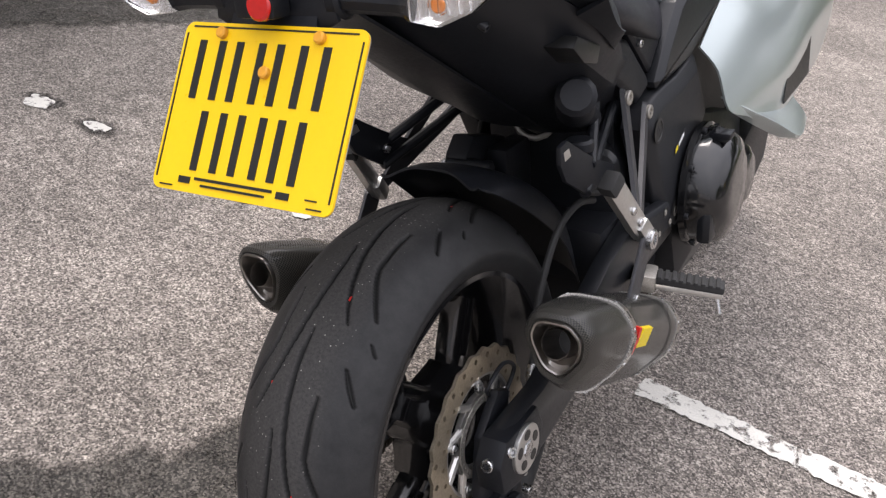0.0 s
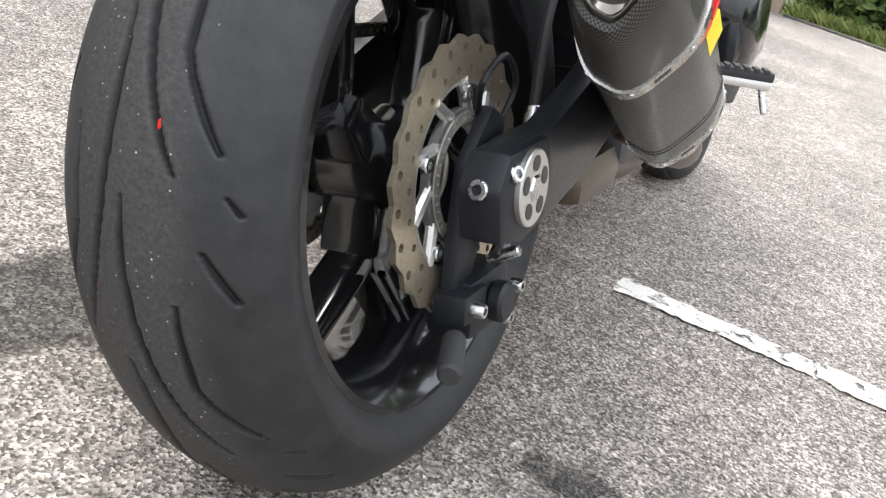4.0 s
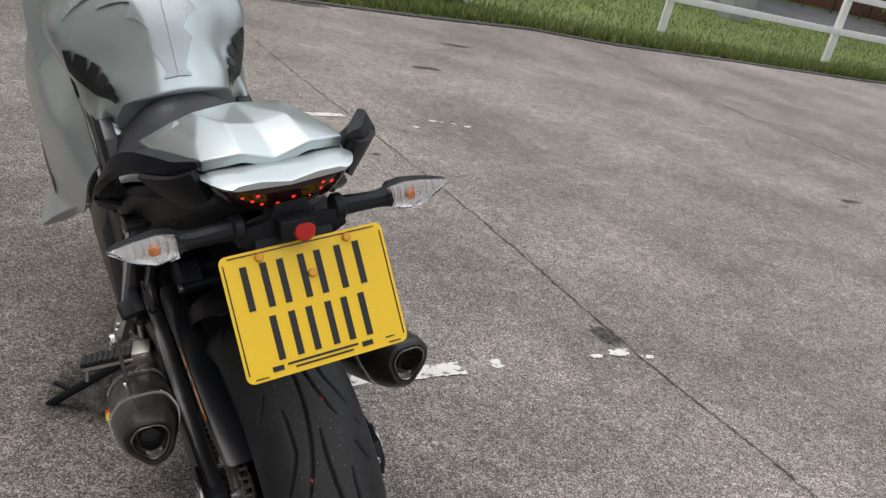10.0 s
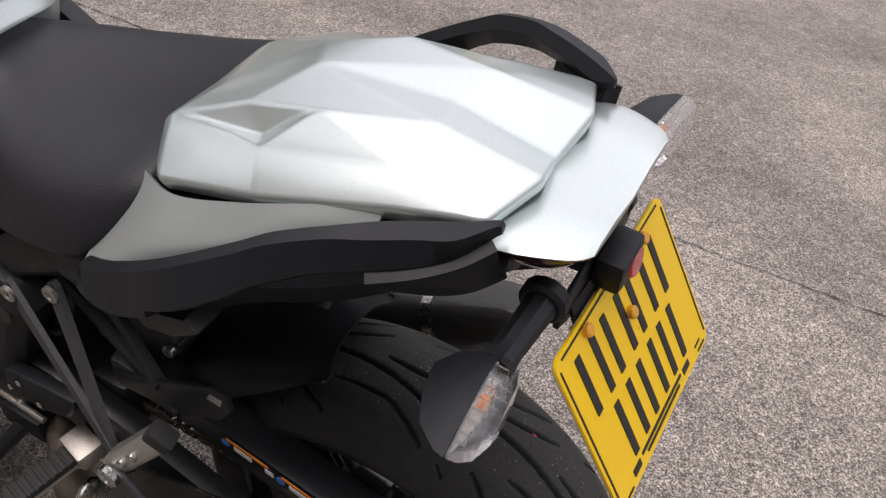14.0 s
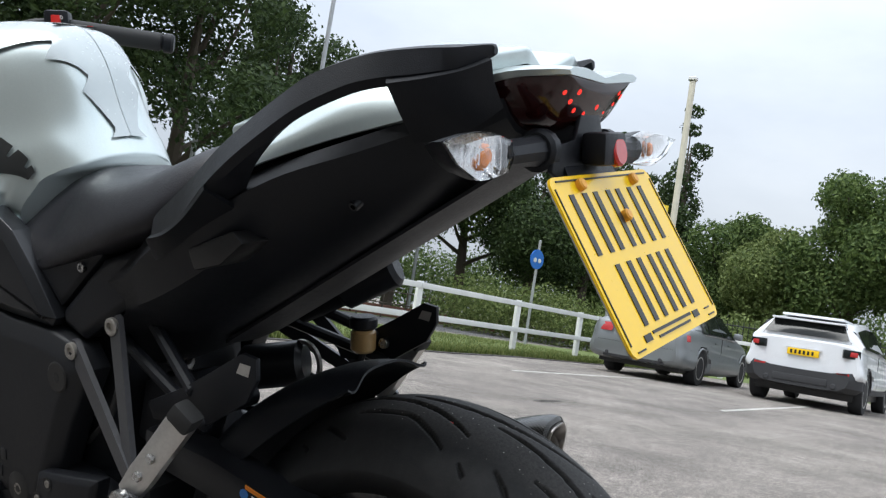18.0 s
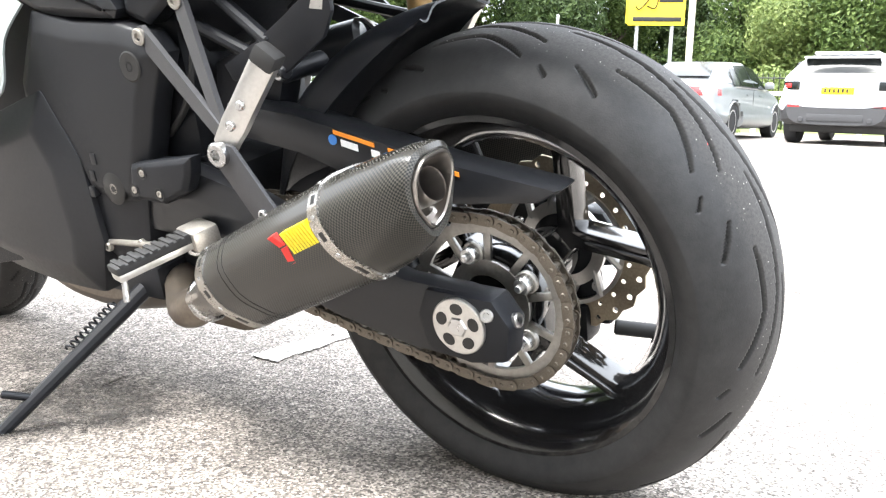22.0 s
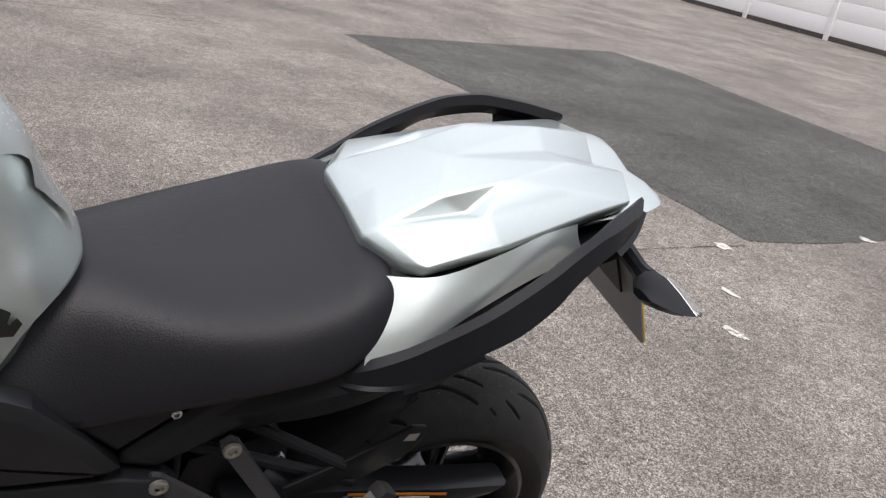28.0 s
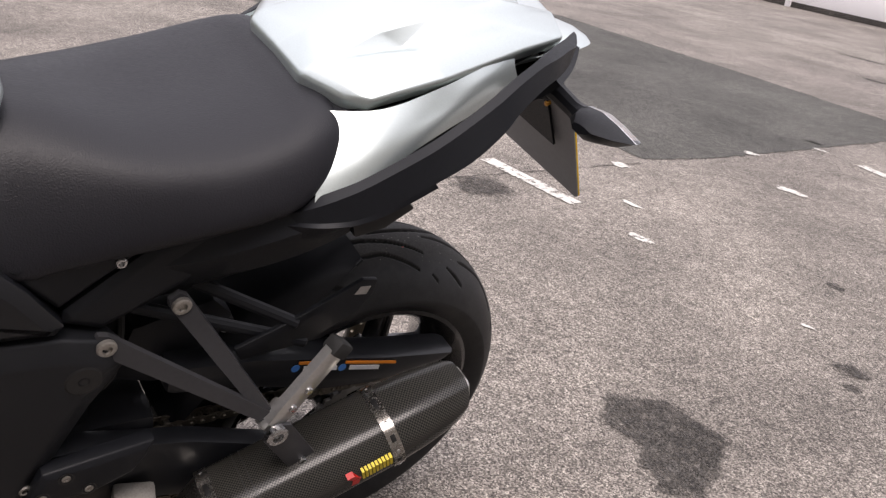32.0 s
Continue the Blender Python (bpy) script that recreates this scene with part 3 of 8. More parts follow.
def tyre(name, parent, centre, radius, half, crown, count, phase, nu, nv):
    """A tyre with its tread grooves cut into the rubber."""
    edge = 10
    thetas = np.r_[np.linspace(-2.02, -1.3, edge, endpoint=False), np.linspace(-1.3, 1.3, nv - 2 * edge + 1), np.linspace(1.3, 2.02, edge + 1)[1:]]
    prof = []
    for th in thetas:
        if abs(th) <= 1.15:
            x, r = half * math.sin(th) / math.sin(1.15) * 0.985, radius - crown * (1 - math.cos(th)) / (1 - math.cos(1.15))
        else:
            q = (abs(th) - 1.15) / (2.02 - 1.15)
            x = math.copysign(half * (0.985 + 0.015 * math.sin(q * math.pi) - 0.16 * q ** 1.6), th)
            r = radius - crown - (radius - crown - (radius - 0.09)) * q
        prof.append((x, r))
    nv = len(prof) - 1
    arc = [0.0]
    for p, q in zip(prof, prof[1:]):
        arc.append(arc[-1] + math.hypot(q[0] - p[0], q[1] - p[1]))
    arc = np.array(arc) - arc[-1] / 2
    period = math.tau * radius / count
    # strokes on one half: along the roll (share of the period), away from the centre line (metres), half width (metres)
    k = half / 0.099
    strokes = [[(0.0, 0.006, 0.0012), (0.12, 0.004, 0.0028), (0.34, 0.006, 0.0034), (0.55, 0.0125, 0.0034), (0.72, 0.022, 0.003), (0.86, 0.034, 0.0024), (0.93, 0.042, 0.0014)],
               [(0.3, 0.041, 0.0016), (0.42, 0.0395, 0.003), (0.6, 0.041, 0.003), (0.66, 0.046, 0.003), (0.78, 0.06, 0.0027), (0.86, 0.071, 0.0018)],
               [(0.14, 0.062, 0.0016), (0.22, 0.072, 0.003), (0.3, 0.083, 0.0022)],
               [(0.98, 0.078, 0.0012), (1.03, 0.087, 0.0018)]]
    s = np.arange(nu) / nu * math.tau * radius
    depth = np.zeros((nu, nv + 1))
    for side, shift in ((1, 0.0), (-1, 0.5)):
        for line in strokes:
            for (a0, b0, h0), (a1, b1, h1) in zip(line, line[1:]):
                for wrap in (-1, 0, 1):
                    cs = (((s / period + phase + shift) % 1.0 + wrap) * period)[:, None]
                    V = (arc * side / k)[None]
                    dx, dy = (a1 - a0) * period, b1 - b0
                    near = np.nonzero((cs[:, 0] > a0 * period - 0.006) & (cs[:, 0] < a1 * period + 0.006))[0]
                    c = cs[near]
                    t = np.clip(((c - a0 * period) * dx + (V - b0) * dy) / (dx * dx + dy * dy), 0, 1)
                    dist = np.hypot(c - a0 * period - t * dx, V - b0 - t * dy)
                    depth[near] = np.maximum(depth[near], np.clip((h0 + (h1 - h0) * t - dist) / 0.0012 + 0.4, 0, 1))
    ang = np.arange(nu) / nu * math.tau
    px, pr = np.array([p[0] for p in prof]), np.array([p[1] for p in prof])
    nx, nr = -np.gradient(pr, arc), np.gradient(px, arc)
    size = np.hypot(nx, nr)
    X = px[None] - depth * 0.0045 * (nx / size)[None]
    Rr = pr[None] - depth * 0.0045 * (nr / size)[None]
    Y, Z = Rr * np.cos(ang)[:, None], Rr * np.sin(ang)[:, None]
    verts = np.stack([X + centre[0], Y + centre[1], Z + centre[2]], -1).reshape(-1, 3)
    i, j = np.meshgrid(np.arange(nu), np.arange(nv), indexing="ij")
    q = (i + 1) % nu
    faces = np.stack([i * (nv + 1) + j, i * (nv + 1) + j + 1, q * (nv + 1) + j + 1, q * (nv + 1) + j], -1).reshape(-1, 4)
    ob = raw(name, verts.tolist(), faces.tolist(), RUBBER, parent, "worn black rubber tyre with curved tread grooves", True)
    # red wear marks in the long grooves
    for side, shift in ((1, 0.0), (-1, 0.5)):
        for n in range(count if half > 0.08 else 0):
            a = ((0.8 - phase - shift) % 1.0 + n) * period / radius
            bm = block((-0.0024, -0.005, -0.002), (0.0024, 0.005, 0.0), 0.001)
            bm.transform(Matrix.Translation(centre) @ Matrix.Rotation(a, 4, "X") @ Matrix.Translation((side * 0.0275, radius - 0.0075, 0)) @ Matrix.Rotation(radians(-90), 4, "X") @ Matrix.Rotation(radians(-35 * side), 4, "Z"))
            part("wear_mark", bm, RED, parent)
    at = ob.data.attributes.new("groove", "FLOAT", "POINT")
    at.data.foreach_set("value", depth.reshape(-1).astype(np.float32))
    return ob


def bar_between(p, q, w0, w1, depth, centre, flare=False):
    """A flat-sided cast bar in the wheel's plane: half widths at both ends, half depth along the axle, flared where it meets the rim."""
    d = Vector((q[0] - p[0], q[1] - p[1]))
    n = Vector((-d.y, d.x)).normalized()
    stops = [(0.0, w0), (0.25, w0 * 0.75 + w1 * 0.25), (0.8, w1)] + ([(0.92, w1 * 1.25), (1.0, w1 * 1.9)] if flare else [(1.0, w1)])
    side = [(p[0] + d.x * t + n.x * w, p[1] + d.y * t + n.y * w) for t, w in stops]
    other = [(p[0] + d.x * t - n.x * w, p[1] + d.y * t - n.y * w) for t, w in stops]
    return prism([(y + centre[1], z + centre[2]) for y, z in side + other[::-1]], -depth, depth, 0.0045)


def wheel(name, centre, half, lip, turn):
    """A cast wheel: barrel, hub and three forked spokes."""
    cy, cz = centre[1], centre[2]
    h = half
    prof = [(-h, lip), (-h + 0.004, lip + 0.003), (-h + 0.011, lip - 0.004), (-h + 0.016, lip - 0.016), (-h + 0.036, lip - 0.026), (-0.02, lip - 0.034), (0.02, lip - 0.034),
            (h - 0.036, lip - 0.026), (h - 0.016, lip - 0.016), (h - 0.011, lip - 0.004), (h - 0.004, lip + 0.003), (h, lip), (h + 0.001, lip - 0.007), (h - 0.012, lip - 0.02), (h - 0.04, lip - 0.036),
            (0.02, lip - 0.044), (-0.02, lip - 0.044), (-h + 0.04, lip - 0.036), (-h + 0.012, lip - 0.02), (-h - 0.001, lip - 0.007)]
    w = part(name, lathe(prof, 96, centre, True), GLOSS, bike, "gloss black cast alloy wheel", 40)
    part("hub", lathe([(-0.075, 0.028), (-0.072, 0.036), (-0.03, 0.042), (0.03, 0.042), (0.072, 0.036), (0.075, 0.028)], 40, centre), GLOSS, w)
    for k in range(3):
        a = radians(turn + 120 * k)
        fork = (math.cos(a) * 0.09, math.sin(a) * 0.09)
        part("spoke_root", bar_between((math.cos(a) * 0.03, math.sin(a) * 0.03), fork, 0.024, 0.017, 0.03, centre), GLOSS, w)
        for b in (-1, 1):
            e = a + b * radians(29)
            end = (math.cos(e) * (lip - 0.03), math.sin(e) * (lip - 0.03))
            arm = part("spoke", bar_between(fork, end, 0.0125, 0.0105, 0.021, centre, True), GLOSS, w)
            part("spoke_rib", bar_between((fork[0] * 0.8 + end[0] * 0.2, fork[1] * 0.8 + end[1] * 0.2), end, 0.0035, 0.003, 0.027, centre), GLOSS, arm)
    return w


rear = wheel("rear_wheel", R_AXLE, 0.083, 0.224, 138)
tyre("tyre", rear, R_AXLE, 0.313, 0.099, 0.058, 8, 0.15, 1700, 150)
F_AXLE = (0, 1.445, 0.3)
front = wheel("front_wheel", F_AXLE, 0.052, 0.222, 20)
tyre("tyre", front, F_AXLE, 0.3, 0.061, 0.036, 9, 0.4, 700, 70)
for sx in (-1, 1):
    part("front_disc", drilled(0.105, 0.15, 2, 60, sx * 0.066 - 0.002, sx * 0.066 + 0.002, lambda r, s: (r + s) % 2 == 0, 0.003, 20, 0.3), BRONZE, front).location = F_AXLE

# brake disc and carrier, on the bike's right
disc = part("brake_disc", drilled(0.088, 0.124, 2, 46, 0.096, 0.101, lambda r, s: (s + r) % 2 == 0, 0.0028, 23, 0.3), BRONZE, rear, "wavy drilled brake disc with worn bronze-coloured faces")
disc.location = R_AXLE
carrier = join(lathe([(0.092, 0.045), (0.1, 0.05), (0.1, 0.062), (0.092, 0.062)], 48, R_AXLE, True), lathe([(0.093, 0.084), (0.1, 0.084), (0.1, 0.09), (0.093, 0.09)], 48, R_AXLE, True),
               *[tube([(0.097, 0.056 * math.cos(a), 0.311 + 0.056 * math.sin(a)), (0.097, 0.088 * math.cos(a + 0.3), 0.311 + 0.088 * math.sin(a + 0.3))], 0.006, 8, 1) for a in (math.tau * k / 10 for k in range(10))])
part("disc_carrier", carrier, ALLOY, rear, "silver alloy disc carrier")
part("sensor_ring", drilled(0.05, 0.06, 1, 40, 0.103, 0.105, lambda r, s: True, hole_r=0.28), DULL, rear).location = R_AXLE
for k in range(5):
    a = math.tau * k / 5 + 0.3
    bolt((0.1, 0.075 * math.cos(a), 0.311 + 0.075 * math.sin(a)), (1, 0, 0), 0.008, "disc_bolt", rear)

# sprocket and chain, on the bike's left
spk = part("rear_sprocket", drilled(0.0895, 0.106, 1, 42, -0.104, -0.098, lambda r, s: False, 0.003, 42), SPROCKET, rear, "steel rear sprocket with ten slender arms", 40)
part("sprocket_hub", lathe([(-0.105, 0.036), (-0.097, 0.036), (-0.097, 0.056), (-0.105, 0.056)], 40, (0, 0, 0), True), SPROCKET, spk)
for k in range(10):
    part("sprocket_arm", block((-0.104, -0.0048, 0.05), (-0.098, 0.0048, 0.092), 0.001, pose(0, 0, 0, 36 * k + 4, 0, 0)), SPROCKET, spk)
spk.location = R_AXLE
for k in range(5):
    a = math.tau * k / 5 + 0.07
    bolt((-0.105, 0.064 * math.cos(a), 0.311 + 0.064 * math.sin(a)), (-1, 0, 0), 0.0105, "sprocket_nut", rear, STEEL, 0.012)
    part("stud", rod((-0.114, 0.064 * math.cos(a), 0.311 + 0.064 * math.sin(a)), (-0.125, 0.064 * math.cos(a), 0.311 + 0.064 * math.sin(a)), 0.005, 10), STEEL, rear)
    part("sprocket_boss", rod((-0.098, 0.064 * math.cos(a), 0.311 + 0.064 * math.sin(a)), (-0.1055, 0.064 * math.cos(a), 0.311 + 0.064 * math.sin(a)), 0.0145, 16), SPROCKET, rear)
part("cush_drive", lathe([(-0.097, 0.03), (-0.095, 0.06), (-0.085, 0.064), (-0.06, 0.06)], 40, R_AXLE), GLOSS, rear)


def chain_path():
    (cy, cz), r, (fy, fz), q = (0.0, 0.311), 0.1085, (0.62, 0.375), 0.036
    d = math.hypot(fy - cy, fz - cz)
    tilt = math.atan2(fz - cz, fy - cy)
    off = math.asin((r - q) / d)
    up, dn = tilt + math.pi / 2 - off, tilt - math.pi / 2 + off
    pts = []
    for k in range(61):
        a = up + (math.tau - (up - dn)) * k / 60
        pts.append((cy + r * math.cos(a), cz + r * math.sin(a)))
    for k in range(1, 40):
        t = k / 40
        a, b = (cy + r * math.cos(dn), cz + r * math.sin(dn)), (fy + q * math.cos(dn), fz + q * math.sin(dn))
        pts.append((a[0] + (b[0] - a[0]) * t, a[1] + (b[1] - a[1]) * t - 0.012 * math.sin(math.pi * t)))
    for k in range(21):
        a = dn + (up - dn) * k / 20
        pts.append((fy + q * math.cos(a), fz + q * math.sin(a)))
    for k in range(1, 40):
        t = k / 40
        a, b = (fy + q * math.cos(up), fz + q * math.sin(up)), (cy + r * math.cos(up), cz + r * math.sin(up))
        pts.append((a[0] + (b[0] - a[0]) * t, a[1] + (b[1] - a[1]) * t))
    return pts


cp = np.array(chain_path() + chain_path()[:1])
cum = np.r_[0, np.cumsum(np.hypot(*np.diff(cp, axis=0).T))]
links = round(cum[-1] / 0.0159)
pitch = cum[-1] / links


def link_mesh(w):
    bms = []
    for sx in (-1, 1):
        ring = [(math.cos(a) * 0.0072 + (pitch / 2 if abs(a) < math.pi / 2 else -pitch / 2), math.sin(a) * 0.0072) for a in (-math.pi + math.tau * k / 12 + 0.26 for k in range(12))]
        bms.append(prism(ring, sx * w - 0.001, sx * w + 0.001, 0))
    for y in (-pitch / 2, pitch / 2):
        bms.append(rod((-w - 0.003, y, 0), (w + 0.003, y, 0), 0.003, 8))
        bms.append(rod((-w + 0.001, y, 0), (w - 0.001, y, 0), 0.005, 8))
    return join(*bms)


chain_root = None
for k in range(links):
    s = (k + 0.5) * pitch
    y, z = np.interp(s, cum, cp[:, 0]), np.interp(s, cum, cp[:, 1])
    y2, z2 = np.interp(min(s + 0.003, cum[-1]), cum, cp[:, 0]), np.interp(min(s + 0.003, cum[-1]), cum, cp[:, 1])
    if k == 0:
        chain_root = part("drive_chain", link_mesh(0.0085), CHAIN, bike, "oily steel drive chain")
        chain_root.matrix_basis = pose(-0.101, y, z, math.degrees(math.atan2(z2 - z, y2 - y)))
        outer = chain_root.data
        me_in = part("chain_link", link_mesh(0.0062), CHAIN, chain_root)
        inner_mesh = me_in.data
        bpy.data.objects.remove(me_in)
        continue
    ob = new("chain_link", outer if k % 2 == 0 else inner_mesh)
    ob.parent = chain_root
    ob.matrix_basis = chain_root.matrix_basis.inverted() @ pose(-0.101, y, z, math.degrees(math.atan2(z2 - z, y2 - y)))

# swingarm
arm_line = [(0.62, 0.47), (0.46, 0.475), (0.32, 0.44), (0.18, 0.385), (0.08, 0.355), (0.0, 0.352), (-0.045, 0.345), (-0.062, 0.318), (-0.055, 0.278), (-0.01, 0.258), (0.08, 0.262), (0.2, 0.285), (0.34, 0.335), (0.46, 0.36), (0.62, 0.37)]
for sx in (-1, 1):
    lo, hi = sorted((sx * 0.128, sx * 0.162))
    arm = part("swingarm", prism(arm_line, lo, hi, 0.011), SATIN, bike, "satin black cast swingarm", 40)
    c = (sx * 0.165, 0, 0.311)
    part("axle_block", join(prism([(0.045, 0.35), (-0.045, 0.348), (-0.066, 0.318), (-0.058, 0.272), (-0.01, 0.262), (0.05, 0.27), (0.06, 0.315)], min(lo, lo + sx * 0.006), max(hi, hi + sx * 0.006), 0.006)), BLACK, arm)
    cap = part("axle_cap", lathe([(-0.003, 0.001), (-0.003, 0.035), (0.002, 0.035), (0.003, 0.0335), (0.003, 0.001)] if sx > 0 else [(0.003, 0.001), (0.003, 0.035), (-0.002, 0.035), (-0.003, 0.0335), (-0.003, 0.001)], 48), ALLOY, arm, "round silver axle adjuster with openings")
    cap.matrix_basis = pose(sx * 0.1705, 0, 0.311, 20)
    for k in range(5):
        a = math.tau * k / 5
        hole = prism([(0.0225 * math.cos(a) + 0.0072 * math.cos(b) * math.cos(a) - 0.0085 * math.sin(b) * math.sin(a), 0.0225 * math.sin(a) + 0.0072 * math.cos(b) * math.sin(a) + 0.0085 * math.sin(b) * math.cos(a)) for b in (math.tau * q / 14 for q in range(14))], sx * 0.0025, sx * 0.0036, 0)
        part("cap_opening", hole, INK, cap)
    part("axle_nut", rod((sx * 0.164, 0, 0.311), (sx * 0.1755, 0, 0.311), 0.0135, 6), STEEL, arm)
    bolt((sx * 0.148, -0.06, 0.318), (0, -1, 0.25), 0.009, "adjuster_bolt", arm, STEEL, 0.009)
    bolt((sx * 0.166, -0.038, 0.329), (sx, -0.3, 0.4), 0.008, "pinch_bolt", arm, STEEL, 0.008)
part("swingarm_bridge", block((-0.13, 0.36, 0.37), (0.13, 0.6, 0.47), 0.02), SATIN, bike)

# rear caliper and bracket
cal = part("rear_caliper", join(block((0.085, -0.035, 0.165), (0.135, 0.055, 0.225), 0.012), block((0.105, -0.06, 0.19), (0.14, -0.01, 0.22), 0.008), rod((0.135, 0.01, 0.195), (0.152, 0.01, 0.195), 0.02, 20)), BLACK, bike, "black rear brake caliper")
part("caliper_bracket", prism([(0.05, 0.36), (0.02, 0.375), (-0.03, 0.33), (-0.045, 0.26), (-0.05, 0.2), (-0.03, 0.19), (0.0, 0.24), (0.04, 0.3)], 0.108, 0.122, 0.004), BLACK, cal)
for y, z in ((-0.045, 0.205), (0.045, 0.2), (0.02, 0.176)):
    bolt((0.14, y, z), (1, 0, 0), 0.007, "caliper_bolt", cal, STEEL, 0.012)
part("bleed_nipple", rod((0.12, 0.03, 0.225), (0.15, 0.035, 0.24), 0.006), STEEL, cal)
part("slide_boot", rod((0.128, -0.055, 0.178), (0.15, -0.11, 0.17), 0.011, 12), GROOVE, cal)
hose = part("brake_hose", tube([(0.13, 0.02, 0.235), (0.125, 0.09, 0.28), (0.122, 0.12, 0.36), (0.12, 0.15, 0.45), (0.125, 0.2, 0.53), (0.135, 0.25, 0.56), (0.14, 0.3, 0.55)], 0.0055, 8), GROOVE, bike)
part("hose_clip", rod((0.122, 0.112, 0.335), (0.122, 0.122, 0.362), 0.008), STEEL, hose)
part("sensor_cable", tube([(0.106, 0.02, 0.365), (0.125, -0.015, 0.4), (0.13, 0.02, 0.42), (0.125, 0.06, 0.39), (0.115, 0.045, 0.35)], 0.003, 6), BLACK, bike)

# chain guard with its warning labels
guard = part("chain_guard", prism([(0.36, 0.555), (0.24, 0.542), (0.12, 0.517), (0.017, 0.494), (-0.125, 0.472), (-0.09, 0.453), (0.028, 0.441), (0.12, 0.452), (0.24, 0.49), (0.36, 0.51)], -0.136, -0.084, 0.011), SATIN, bike, "black plastic chain guard with orange labels")


def on_guard(y):
    return 0.49 + y * 0.225 - max(0, 0.06 - y) * 0.03


for y0, y1 in ((0.175, 0.115), (0.095, 0.0)):
    p = [(-0.1372, y0, on_guard(y0) - 0.004), (-0.1372, y1, on_guard(y1) - 0.004), (-0.1372, y1, on_guard(y1) - 0.009), (-0.1372, y0, on_guard(y0) - 0.009)]
    part("orange_label", prism([(q[1], q[2]) for q in p], -0.1378, -0.1365, 0), ORANGE, guard, "orange warning strip")
for y in (0.178, 0.098):
    part("blue_label", rod((-0.1362, y, on_guard(y) - 0.017), (-0.1376, y, on_guard(y) - 0.017), 0.0065, 20), BLUE, guard)
for y0, y1 in ((0.165, 0.14), (0.085, 0.03), (0.12, 0.108)):
    part("label_text", prism([(y0, on_guard(y0) - 0.013), (y1, on_guard(y1) - 0.013), (y1, on_guard(y1) - 0.021), (y0, on_guard(y0) - 0.021)], -0.1378, -0.1366, 0), WHITE_PRINT, guard)
# hugger over the tyre
hug = []
for y, z, w, drop in ((0.345, 0.42, 0.105, 0.03), (0.3, 0.53, 0.108, 0.05), (0.225, 0.6, 0.106, 0.05), (0.15, 0.638, 0.095, 0.035), (0.08, 0.655, 0.075, 0.012)):
    hug.append([(-w, y - drop * 0.55, z - drop), (-w * 0.88, y - 0.01, z - 0.014), (-w * 0.4, y, z), (w * 0.4, y, z), (w * 0.88, y - 0.01, z - 0.014), (w, y - drop * 0.55, z - drop)])
part("rear_hugger", surface(hug, 0.003), BLACK, bike, "black plastic hugger over the rear tyre")


